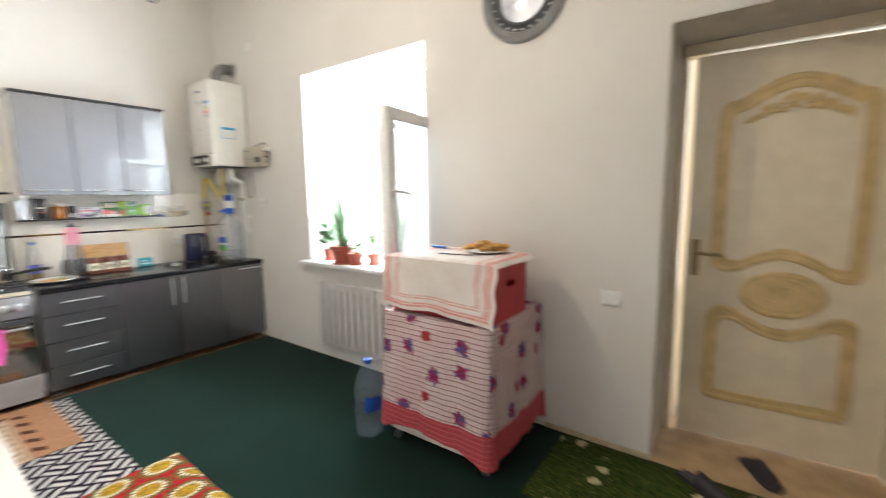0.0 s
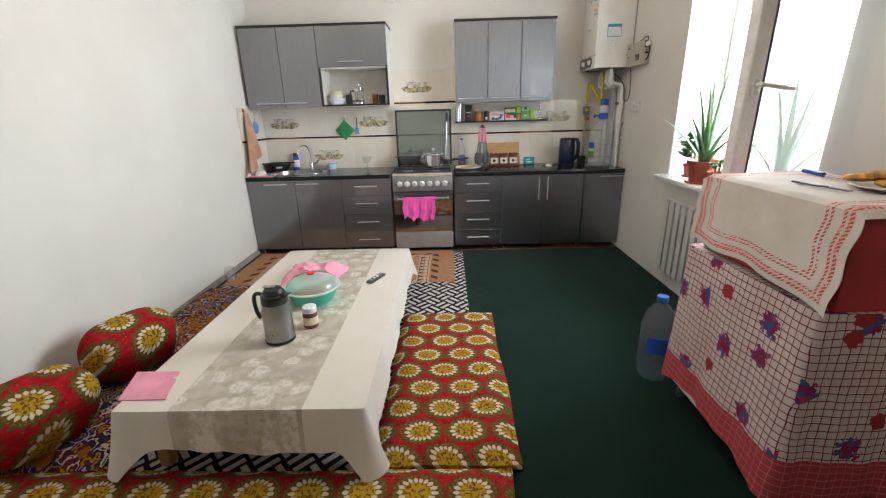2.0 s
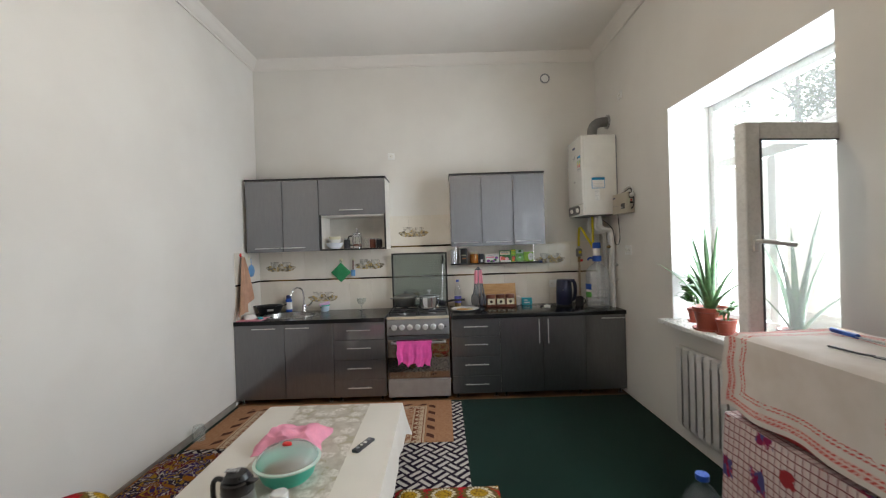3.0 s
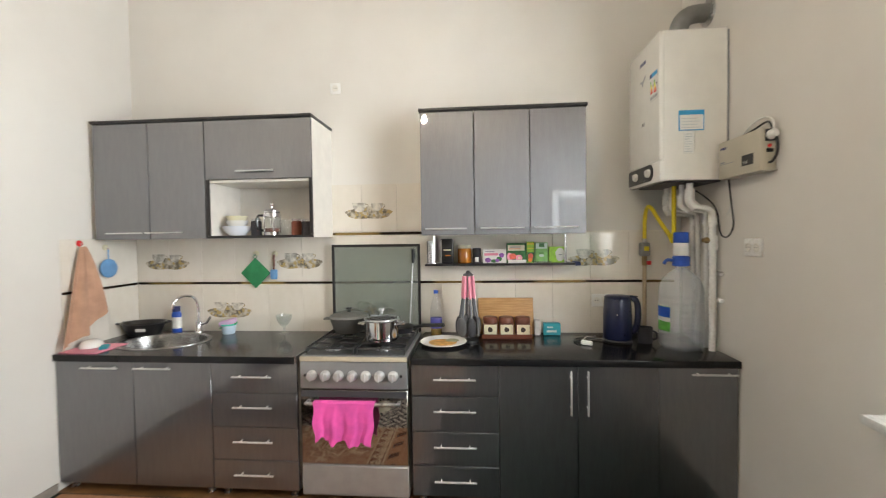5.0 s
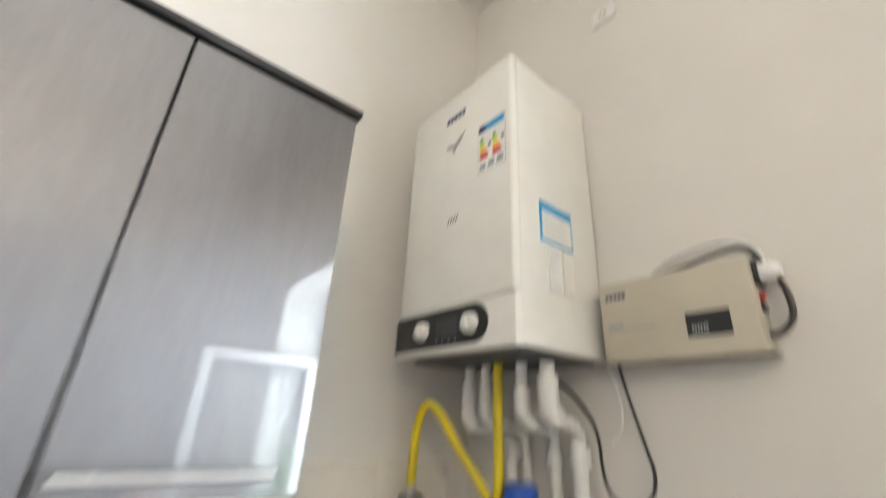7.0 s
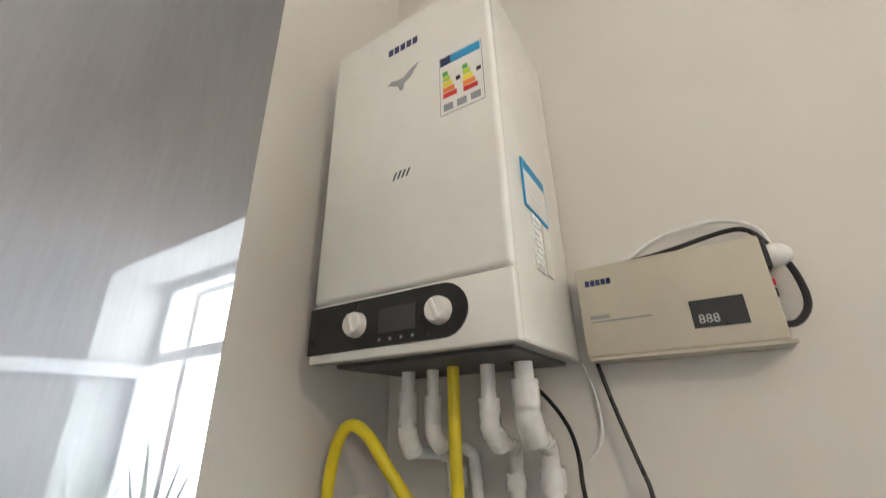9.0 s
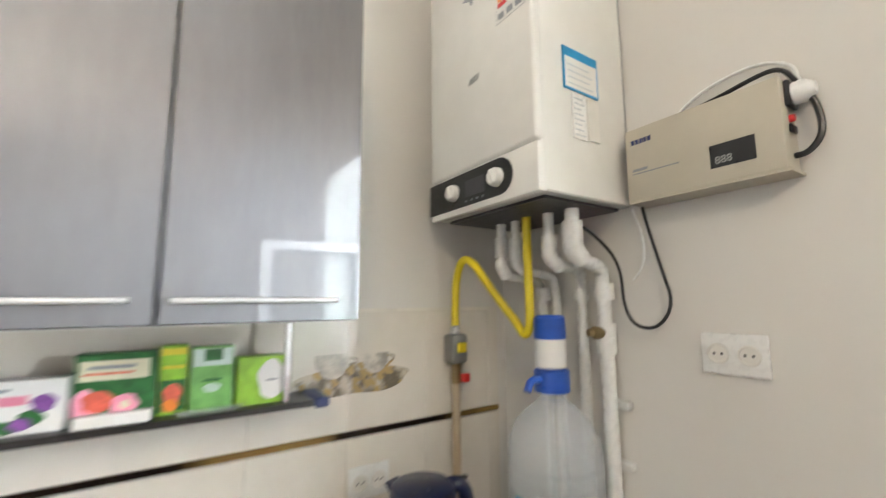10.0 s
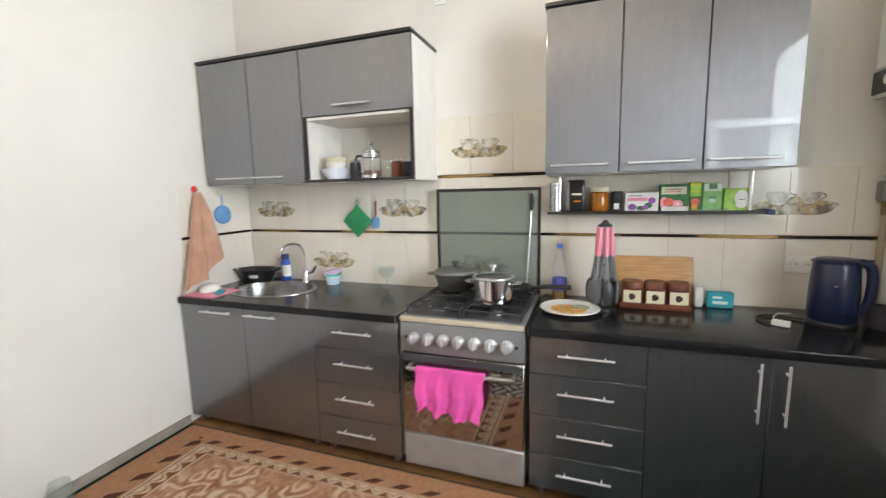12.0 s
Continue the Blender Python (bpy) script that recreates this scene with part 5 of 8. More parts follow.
socket_plate("white double socket on the wall below the stabilizer", (-3.472, RIGHT - 0.0005, 1.412), 0.128, 0.088, "y", 2)
socket_plate("white double socket on the tiles behind the kettle", (BACK + 0.0115, 1.835, 1.045), 0.12, 0.085, "x", 2)
socket_plate("small white junction cover high on the wall", (BACK + 0.0005, 0.038, 2.53), 0.075, 0.075, "x", 1, name="junction_cover")
socket_plate("small white junction cover high above the boiler", (-3.567, RIGHT - 0.0005, 2.92), 0.085, 0.07, "y", 1, name="junction_cover")
socket_plate("white light switch beside the door", (-0.093, RIGHT - 0.0005, 0.877), 0.105, 0.088, "y", 2, True, "light_switch")
vent = thing("vent_cover", "round white capped flue hole near the ceiling", "vent", (BACK, 1.793, 3.354))
part("ring", turned(pose(BACK + 0.0005, 1.793, 3.354, 0, 90, 0), lathe([(0.040, 0), (0.055, 0), (0.055, 0.008), (0.049, 0.012), (0.042, 0.010)], 0, 0, 28)), M_MGREY, vent)
part("cap", turned(pose(BACK + 0.0005, 1.793, 3.354, 0, 90, 0), lathe([(0, 0.006), (0.038, 0.006), (0.041, 0.001), (0.041, 0)], 0, 0, 28)), M_PVC, vent)

# pendant bulb
pl = thing("pendant_lamp", "bare glowing bulb on a cord from the ceiling", "lamp", (-1.53, 0.42, TOP))
part("cord", tube([(-1.53, 0.42, TOP - 0.001), (-1.53, 0.42, 2.951)], 0.004, 8), M_PVC, pl)
part("rose", lathe([(0, TOP - 0.03), (0.03, TOP - 0.028), (0.045, TOP - 0.001), (0, TOP - 0.001)], -1.53, 0.42, 20), M_PVC, pl)
part("socket", lathe([(0, 2.95), (0.018, 2.945), (0.02, 2.89), (0, 2.885)], -1.53, 0.42, 16), M_PVC, pl)
part("bulb", lathe([(0, 2.800), (0.011, 2.802), (0.021, 2.809), (0.0275, 2.820), (0.0295, 2.831), (0.0275, 2.843), (0.021, 2.854), (0.014, 2.862), (0.013, 2.884), (0, 2.884)], -1.53, 0.42, 20), M_BULB, pl, "glowing bulb")


# ---- outside ----
fixed("ground", box(-400, 400, OUT + 0.001, 800, -0.30, -0.08), M_YARD, "pale concrete yard running to the horizon", "ground")
yard = thing("yard_wall", "white plastered yard wall in full sun", "wall", (-1.0, 8.0, -0.08))
part("wall", box(-26, 12, 8.0, 8.25, -0.08, 3.7), M_PLASTER, yard)
part("coping", box(-26, 12, 7.95, 8.30, 3.701, 3.78, 0.01), M_YARD, yard)


# added block behind the door gap; its warm cream imitates a sunlit jamb
fixed("wall_porch", box(-0.55, DX0 + 0.030, OUT + 0.002, OUT + 1.6, -0.08, 2.75), plain("sunlit_cream", (0.80, 0.63, 0.38), 0.8, vary=0.08, scale=2, bump=0.2), "added cream block standing in for the sunlit strip in the door gap", "wall")


def leaf_cloud(rng, blobs, n, size):
    """Many small leaves scattered through a few clumps."""
    verts, faces = [], []
    for k in range(n):
        c, r = blobs[rng.randrange(len(blobs))]
        d = Vector((rng.gauss(0, 1), rng.gauss(0, 1), rng.gauss(0, 1))).normalized() * r * rng.random() ** 0.45
        p = Vector(c) + d
        a = Vector((rng.gauss(0, 1), rng.gauss(0, 1), rng.gauss(0, 0.6))).normalized()
        b = a.cross(Vector((rng.gauss(0, 1), rng.gauss(0, 1), rng.gauss(0, 1)))).normalized()
        s = size * (0.6 + 0.8 * rng.random())
        i = len(verts)
        verts += [p - a * s, p + b * s * 0.42, p + a * s, p - b * s * 0.42]
        faces.append((i, i + 1, i + 2, i + 3))
    bm = bmesh.new()
    vs = [bm.verts.new(v) for v in verts]
    for f in faces:
        bm.faces.new([vs[i] for i in f])
    return bm


def tree(x, y, h, seed):
    rng = random.Random(seed)
    t = thing("tree", "leafy garden tree beyond the yard wall", "tree", (x, y, -0.08), "garden trees")
    bm = tube([(x, y, -0.1), (x + 0.08, y, h * 0.25), (x - 0.05, y + 0.1, h * 0.5), (x + 0.1, y, h * 0.8)], [0.16, 0.13, 0.10, 0.04], 8)
    blobs = []
    for k in range(9):
        a, z = rng.random() * 6.28, h * (0.42 + 0.5 * rng.random())
        r = 0.8 + 0.9 * rng.random()
        e = (x + math.cos(a) * r, y + math.sin(a) * r, z + 0.5)
        tube([(x, y + 0.05, z - 0.5), ((x + e[0]) / 2, (y + e[1]) / 2, z), e], [0.035, 0.022, 0.01], 6, bm=bm)
        blobs.append((e, 0.55 + 0.45 * rng.random()))
    part("trunk", bm, M_BARK, t)
    part("crown", leaf_cloud(rng, blobs, 2000, 0.08), M_TREE, t)


for k, (x, y, h) in enumerate(((-17.0, 11.2, 8.6), (-14.2, 10.6, 8.2), (-11.6, 11.0, 7.8), (-9.0, 10.6, 7.0), (-6.5, 10.4, 6.8), (-4.3, 11.2, 7.6), (-2.2, 10.4, 6.9), (0.2, 10.9, 7.3), (2.6, 11.2, 7.0))):
    tree(x, y, h, 40 + k)


fixed("backdrop", box(-320, 160, 70, 70.5, -1, 110), M_HAZE, "bright hazy sky behind the trees", "backdrop")


# ---- door ----
def build_door():
    f = bmesh.new()
    box(DX0 + 0.006, DX0 + 0.045, OUT - 0.10, OUT - 0.01, 0.004, DZ1 - 0.0685, 0.004, bm=f)
    box(DX1 - 0.03, DX1 - 0.006, OUT - 0.10, OUT - 0.01, 0.004, DZ1 - 0.0685, 0.004, bm=f)
    box(DX0 + 0.006, DX1 - 0.006, OUT - 0.10, OUT - 0.01, DZ1 - 0.068, DZ1 - 0.006, 0.004, bm=f)
    fixed("door_frame", f, M_DOORP, "cream painted door frame", "frame")
    L, H = 0.905, 2.175
    m = pose(1.118, OUT + 0.012, 0.018, 0, 0, 4.2) @ Matrix.Translation((-L, 0, 0))      # own x from the free edge to the hinge, own z up, faces -y
    d = thing("door_1", "cream panelled door with gilded mouldings, standing ajar", "door", (1.118, OUT, 0.0))
    d["kind"] = "structure"
    part("leaf", turned(m, box(0, L, -0.04, 0, 0, H, 0.004)), M_DOORP, d)
    def mould(pts, r, smooth=2, closed=True):
        q = [(u, 0, v) for u, v in pts]
        if closed:
            q = q + [q[0]]
        bm = tube(q, r, 8, smooth=smooth)
        bm.transform(Matrix.Diagonal((1, 0.55, 1, 1)))
        bm.transform(Matrix.Translation((0, -0.041, 0)))
        return turned(m, bm)
    up = [(0.13, 1.06), (0.13, 1.85), (0.15, 1.90), (0.22, 1.91), (0.32, 1.98), (0.45, 2.02), (0.58, 1.98), (0.68, 1.91), (0.73, 1.90), (0.75, 1.85), (0.75, 1.02), (0.73, 0.985), (0.66, 0.99), (0.58, 1.05), (0.45, 1.10), (0.32, 1.06), (0.24, 1.01), (0.16, 1.01)]
    lo = [(0.13, 0.74), (0.16, 0.79), (0.24, 0.785), (0.32, 0.72), (0.45, 0.675), (0.58, 0.71), (0.66, 0.77), (0.73, 0.78), (0.75, 0.74), (0.75, 0.27), (0.73, 0.25), (0.15, 0.25), (0.13, 0.27)]
    def shrink(pts, k, c):
        return [(c[0] + (u - c[0]) * k[0], c[1] + (v - c[1]) * k[1]) for u, v in pts]
    for pts, c in ((up, (0.45, 1.5)), (lo, (0.45, 0.47))):
        part("moulding", mould(pts, 0.017, 1), M_GILT, d, "gilded panel moulding")
        part("moulding", mould(shrink(pts, (0.88, 0.91 if c[1] > 1 else 0.82), c), 0.011, 1), M_GILT, d)
        # flat gilded band between the two mouldings
        inner = shrink(pts, (0.89, 0.92 if c[1] > 1 else 0.84), c)
        bm = bmesh.new()
        a = [bm.verts.new((u, -0.0415, v)) for u, v in pts]
        b = [bm.verts.new((u, -0.0415, v)) for u, v in inner]
        a2 = [bm.verts.new((u, -0.043, v)) for u, v in pts]
        b2 = [bm.verts.new((u, -0.043, v)) for u, v in inner]
        n = len(pts)
        for i in range(n):
            j = (i + 1) % n
            for p, q in ((a2, b2), (b, a), (b2, b), (a, a2)):
                bm.faces.new((p[i], p[j], q[j], q[i]))
        bmesh.ops.recalc_face_normals(bm, faces=bm.faces)
        part("gilded_band", turned(m, bm), M_GILT, d)
    for a, b, r in ((0.175, 0.115, 0.014), (0.14, 0.085, 0.010), (0.085, 0.045, 0.009)):
        part("oval_ring", mould([(0.45 + a * math.cos(t), 0.885 + b * math.sin(t)) for t in [2 * math.pi * i / 28 for i in range(28)]], r, 0), M_GILT, d)
    part("oval_field", turned(m, prism([(0.45 + 0.17 * math.cos(t), 0.885 + 0.11 * math.sin(t)) for t in [2 * math.pi * i / 28 for i in range(28)]], "y", -0.0432, -0.0405)), M_GILT, d)
    # carved spray
    rng = random.Random(5)
    bm = bmesh.new()
    for k in range(46):
        s = (k - 22.5) / 23
        u = 0.45 + 0.21 * s + rng.uniform(-0.01, 0.01)
        v = 1.885 - 0.085 * s * s + rng.uniform(-0.028, 0.028) * (1.2 - abs(s))
        r = 0.012 + 0.016 * rng.random() * (1.1 - abs(s))
        bmesh.ops.create_icosphere(bm, subdivisions=1, radius=r, matrix=Matrix.Translation((u, -0.043, v)) @ Matrix.Rotation(rng.random() * 3, 4, "Y") @ Matrix.Diagonal((1.7, 0.6, 0.7, 1)))
    part("carved_spray", turned(m, bm), M_GILT, d, "gilded carved leaf spray")
    h = part("lock_plate", turned(m, box(0.025, 0.065, -0.046, -0.0405, 0.96, 1.17, 0.004)), M_BRASS, d, "bronze lock plate")
    part("door_handle", turned(m, tube([(0.045, -0.046, 1.095), (0.045, -0.085, 1.095), (0.055, -0.095, 1.095), (0.165, -0.092, 1.092)], 0.0095, 8, smooth=1)), M_BRASS, h)
    part("lock_edge", turned(m, box(-0.0015, -0.0002, -0.032, -0.010, 0.99, 1.15)), M_STEEL, d)


build_door()


def shoe(x, y, rot, k):
    s = thing("slipper", "dark rubber slip-on shoe beside the door", "shoe", (x, y, 0.0), "shoes by the door")
    m = pose(x, y, 0.0045, 0, 0, rot)
    out = [(-0.13, 0.0), (-0.125, 0.03), (-0.06, 0.036), (0.04, 0.045), (0.11, 0.038), (0.135, 0.0), (0.11, -0.04), (0.04, -0.044), (-0.06, -0.034), (-0.125, -0.028)]
    part("sole", turned(m, prism(out, "z", 0, 0.018)), M_SHOE, s)
    up = sheet(lambda u, v: (-0.03 + 0.155 * u, (0.046 - 0.012 * u) * math.cos(math.pi * v) * (1 if u < 0.8 else 0.75), 0.018 + (0.06 - 0.032 * u) * math.sin(math.pi * v)), 8, 10, 0.004)
    part("upper", turned(m, up), M_SHOE, s)


shoe(0.63, 2.53, -58, 0)
shoe(0.40, 2.25, -35, 1)

# round metal wall piece
ck = thing("wall_plate", "round polished metal wall plate with dark rim", "plate", (-0.64, RIGHT, 2.60))
mk = pose(-0.64, RIGHT - 0.0005, 2.605, 90, 0, 0)
part("rim", turned(mk, lathe([(0.205, 0.012), (0.215, 0.032), (0.235, 0.040), (0.258, 0.030), (0.268, 0.010), (0.268, 0)], 0, 0, 56)), M_HOT, ck, "dark burnished rim")
part("inner_ring", turned(mk, lathe([(0.150, 0.010), (0.157, 0.024), (0.170, 0.026), (0.180, 0.016), (0.206, 0.012)], 0, 0, 56)), M_DGREY, ck)
part("dome", turned(mk, lathe([(0, 0.034), (0.05, 0.031), (0.10, 0.022), (0.150, 0.010), (0.150, 0)], 0, 0, 56)), M_CHROME, ck, "polished domed centre")
for k in range(24):
    a = 2 * math.pi * k / 24
    part("stud", turned(mk @ pose(0.193 * math.cos(a), 0.193 * math.sin(a), 0.0125), lathe([(0, 0.007), (0.006, 0.005), (0.008, 0)], 0, 0, 10)), M_STEEL, ck)


# ---- radiator and sill ----
def build_radiator():
    r = thing("radiator", "white aluminium sectional radiator under the window", "radiator", (-2.0, RIGHT, 0.15))
    x, n = -2.56, 14
    for k in range(n):
        x0 = x + k * 0.08
        bm = box(x0 + 0.010, x0 + 0.070, RIGHT - 0.095, RIGHT - 0.088, 0.17, 0.70, 0.003)
        box(x0 + 0.034, x0 + 0.046, RIGHT - 0.087, RIGHT - 0.03, 0.18, 0.69, bm=bm)
        box(x0 + 0.006, x0 + 0.074, RIGHT - 0.092, RIGHT - 0.03, 0.69, 0.725, 0.008, 2, bm=bm)
        box(x0 + 0.006, x0 + 0.074, RIGHT - 0.088, RIGHT - 0.03, 0.15, 0.185, 0.008, 2, bm=bm)
        for q in range(3):
            box(x0 + 0.012, x0 + 0.068, RIGHT - 0.0945 + 0.016 * q, RIGHT - 0.090 + 0.016 * q, 0.655, 0.72, bm=bm)
        part("section", bm, M_ALU, r)
    for z in (0.165, 0.71):
        part("header", tube([(x - 0.01, RIGHT - 0.055, z), (x + n * 0.08 + 0.01, RIGHT - 0.055, z)], 0.018, 10), M_ALU, r)
    for xx in (x + 0.2, x + 0.9):
        part("bracket", box(xx, xx + 0.02, RIGHT - 0.05, RIGHT - 0.0005, 0.60, 0.63), M_STEEL, r)
    part("valve", tube([(x - 0.01, RIGHT - 0.055, 0.165), (x - 0.05, RIGHT - 0.055, 0.165), (x - 0.05, RIGHT - 0.001, 0.165)], 0.012, 8), M_PVC, r, "white valve and pipe")


build_radiator()
SILL = WZ0 - 0.001


def pot(name_label, x, y, r, h, material):
    p = thing("potted_plant", name_label, "plant", (x, y, SILL), "plants on the sill")
    part("saucer", lathe([(0, SILL), (r * 0.95, SILL), (r * 1.05, SILL + 0.014), (r * 0.98, SILL + 0.014), (r * 0.9, SILL + 0.005), (0, SILL + 0.005)], x, y, 24), material, p)
    b = SILL + 0.006
    part("pot", lathe([(0, b), (r * 0.74, b), (r * 0.92, b + h * 0.78), (r * 1.02, b + h * 0.80), (r * 1.04, b + h), (r * 0.97, b + h), (r * 0.88, b + h * 0.9)], x, y, 28), material, p)
    part("soil", lathe([(0, b + h * 0.9), (r * 0.9, b + h * 0.88)], x, y, 20), M_SOIL, p)
    return p, b + h * 0.9


def blade(p0, p1, p2, w, fat=0.35):
    """A tapering, channelled leaf along a bend."""
    p0, p1, p2 = Vector(p0), Vector(p1), Vector(p2)
    bm = bmesh.new()
    rings = []
    n = 9
    for i in range(n + 1):
        t = i / n
        c = p0 * (1 - t) ** 2 + p1 * 2 * t * (1 - t) + p2 * t * t
        d = ((p1 - p0) * (1 - t) + (p2 - p1) * t).normalized()
        s = d.cross(Vector((0, 0, 1)))
        s = s.normalized() if s.length > 1e-4 else Vector((1, 0, 0))
        u = s.cross(d).normalized()
        k = w * (1 - t) ** 0.75 + 0.0008
        rings.append([bm.verts.new(c + s * (k * a) + u * (k * b * fat)) for a, b in ((-1, 0.5), (-0.6, -0.5), (0, -0.9), (0.6, -0.5), (1, 0.5), (0, 0.1))])
    for a, b in zip(rings, rings[1:]):
        for i in range(6):
            j = (i + 1) % 6
            bm.faces.new((a[i], a[j], b[j], b[i]))
    bmesh.ops.recalc_face_normals(bm, faces=bm.faces)
    return bm


def aloe(label, x, y, r, h, seed, n, tall):
    """An aloe: stiff tapering leaves fanning out of a pot, the outer ones lower."""
    p, z = pot(label, x, y, r, h, M_TERRA)
    rng = random.Random(seed)
    for k in range(n):
        a = k * 2.4 + rng.uniform(-0.3, 0.3)
        lean = 0.12 + 0.32 * (k / n) + rng.uniform(-0.03, 0.03)
        up = tall - 0.38 * (k / n) + rng.uniform(-0.05, 0.05)
        c, s = math.cos(a), math.sin(a) * (0.75 if math.sin(a) < 0 else 0.38)
        part("leaf", blade((x + 0.02 * c, y + 0.02 * s, z - 0.01), (x + lean * 0.35 * c, y + lean * 0.35 * s, z + up * 0.6), (x + lean * c, y + lean * s, z + up), 0.021), M_ALOE, p)


aloe("large aloe in a terracotta plastic pot", -2.32, 2.38, 0.105, 0.15, 11, 15, 0.58)
aloe("aloe in a terracotta pot behind the open casement", -1.69, 2.43, 0.085, 0.12, 23, 9, 0.60)


def bush(p, x, y, z, n, spread, height, size, seed, material=None):
    rng = random.Random(seed)
    for k in range(n):
        a = rng.random() * 6.28
        r, h = spread * math.sqrt(rng.random()), height * (0.35 + 0.65 * rng.random())
        tip = Vector((x + r * math.cos(a), y + r * math.sin(a), z + h))
        bm = tube([(x + 0.01 * math.cos(a), y + 0.01 * math.sin(a), z - 0.01), (x + r * 0.4 * math.cos(a), y + r * 0.4 * math.sin(a), z + h * 0.6), tip], [0.003, 0.0025, 0.0015], 5)
        part("stem", bm, M_LEAF, p)
        for q in range(6):
            b = rng.random() * 6.28
            base = Vector((x + r * 0.4 * math.cos(a), y + r * 0.4 * math.sin(a), z + h * 0.6)).lerp(tip, rng.random())
            e = base + Vector((math.cos(b), math.sin(b), rng.uniform(-0.2, 0.7))) * size * (0.7 + 0.6 * rng.random())
            part("leaf", blade(base, (base + e) / 2 + Vector((0, 0, size * 0.25)), e, size * 0.28, 0.15), material or M_LEAF, p)


p, z = pot("small spiky green plant in a terracotta pot", -2.60, 2.46, 0.062, 0.095, M_TERRA)
bush(p, -2.60, 2.46, z, 13, 0.11, 0.24, 0.09, 3)
p, z = pot("small leafy succulent in a terracotta pot", -2.17, 2.385, 0.060, 0.09, M_TERRA)
bush(p, -2.17, 2.385, z, 8, 0.065, 0.13, 0.04, 4)
p, z = pot("small plant with tall stem in a terracotta pot", -2.03, 2.46, 0.055, 0.085, M_TERRA)
bush(p, -2.03, 2.46, z, 7, 0.09, 0.26, 0.05, 6)


# ---- draped cabinet, crate, bottle ----
def skirt(x0, x1, y0, y1, ztop, drop, flare, wave, seed, sides="xyXY", rc=0.03, n=46, rows=12, thick=0.003, tip=0.35, peak=6, reach=0.0):
    """A cloth laid over a box, hanging down on all sides, or on three when Y is left out."""
    rng = random.Random(seed)
    pts = []
    def arc(cx, cy, a0, a1):
        for i in range(6):
            a = radians(a0 + (a1 - a0) * i / 5)
            pts.append((cx + rc * math.cos(a), cy + rc * math.sin(a), math.cos(a), math.sin(a), 1.0))
    def run(ax, ay, bx, by, nx, ny):
        for i in range(1, n):
            t = i / n
            near = min(t, 1 - t) * math.hypot(bx - ax, by - ay)
            cn = max(0.0, 1 - near / reach) ** 1.25 if reach else (abs(t - 0.5) * 2) ** peak
            pts.append((ax + (bx - ax) * t, ay + (by - ay) * t, nx, ny, cn))
    open_y = "Y" not in sides
    if open_y:
        pts.append((x1, y1, 1, 0, 0))
        run(x1, y1, x1, y0 + rc, 1, 0)
    else:
        arc(x1 - rc, y1 - rc, 90, 0)
        run(x1, y1 - rc, x1, y0 + rc, 1, 0)
    arc(x1 - rc, y0 + rc, 0, -90)
    run(x1 - rc, y0, x0 + rc, y0, 0, -1)
    arc(x0 + rc, y0 + rc, -90, -180)
    if open_y:
        run(x0, y0 + rc, x0, y1, -1, 0)
        pts.append((x0, y1, -1, 0, 0))
    else:
        run(x0, y0 + rc, x0, y1 - rc, -1, 0)
        arc(x0 + rc, y1 - rc, 180, 90)
        run(x0 + rc, y1, x1 - rc, y1, 0, 1)
    ph = [rng.random() * 6.28 for _ in range(3)]
    bm = bmesh.new()
    g = []
    m = len(pts)
    for j in range(rows + 1):
        v = j / rows
        ring = []
        for i, (x, y, nx, ny, cn) in enumerate(pts):
            s = i * (x1 - x0 + y1 - y0) * 2 / m
            wv = wave * v * (math.sin(s * 19 + ph[0]) * 0.5 + math.sin(s * 37 + ph[1]) * 0.3 + math.sin(s * 8 + ph[2]) * 0.4)
            o = flare * v ** 1.3 * (1 + tip * cn) + wv + 0.006 * (1 - (1 - min(v * 6, 1)) ** 2)
            dz = drop(x, y, cn) * v
            ring.append(bm.verts.new((x + nx * o, y + ny * o, ztop + 0.004 - 0.010 * min(v * 10, 1) * (1 if j else 0) - dz)))
        g.append(ring)
    for a, b in zip(g, g[1:]):
        for i in range(m - 1 if open_y else m):
            k = (i + 1) % m
            bm.faces.new((a[i], a[k], b[k], b[i]))
    top = bm.faces.new(g[0])
    bmesh.ops.recalc_face_normals(bm, faces=bm.faces)
    bmesh.ops.solidify(bm, geom=list(bm.faces), thickness=thick)
    return bm


cab = thing("low_cabinet", "low cabinet on short legs, hidden under a tablecloth", "cabinet", (-0.85, 2.0, 0))
part("body", box(-1.185, -0.505, 1.715, 2.335, 0.07, 0.795, 0.004), M_CARC, cab)
for x in (-1.15, -0.54):
    for y in (1.75, 2.30):
        part("leg", lathe([(0, 0), (0.022, 0), (0.022, 0.03), (0.015, 0.035), (0.015, 0.0695), (0, 0.0695)], x, y, 12), M_STEEL, cab)
solid("tablecloth", skirt(-1.20, -0.49, 1.695, 2.34, 0.797, lambda x, y, c: 0.665 - 0.05 * math.sin(x * 5) * 0.5 + 0.03 * c, 0.030, 0.012, 7, "xyX", rc=0.025), M_CHECK,
      "white and wine-red checked tablecloth with flower bunches, draped over a cabinet", "tablecloth")
cr = thing("plastic_crate", "dark red plastic crate with hand slots on the cabinet", "crate", (-0.83, 1.95, 0.805))


CX0, CX1, CY0, CY1, CZ0, CZ1, CT = -1.16, -0.50, 1.745, 2.13, 0.8025, 1.113, 0.012
part("side_wall", box(CX0, CX1, CY0, CY0 + CT, CZ0, CZ1), M_RED, cr)
part("side_wall", box(CX0, CX1, CY1 - CT, CY1, CZ0, CZ1), M_RED, cr)
part("bottom", box(CX0 + CT, CX1 - CT, CY0 + CT, CY1 - CT, CZ0, CZ0 + CT), M_RED, cr)


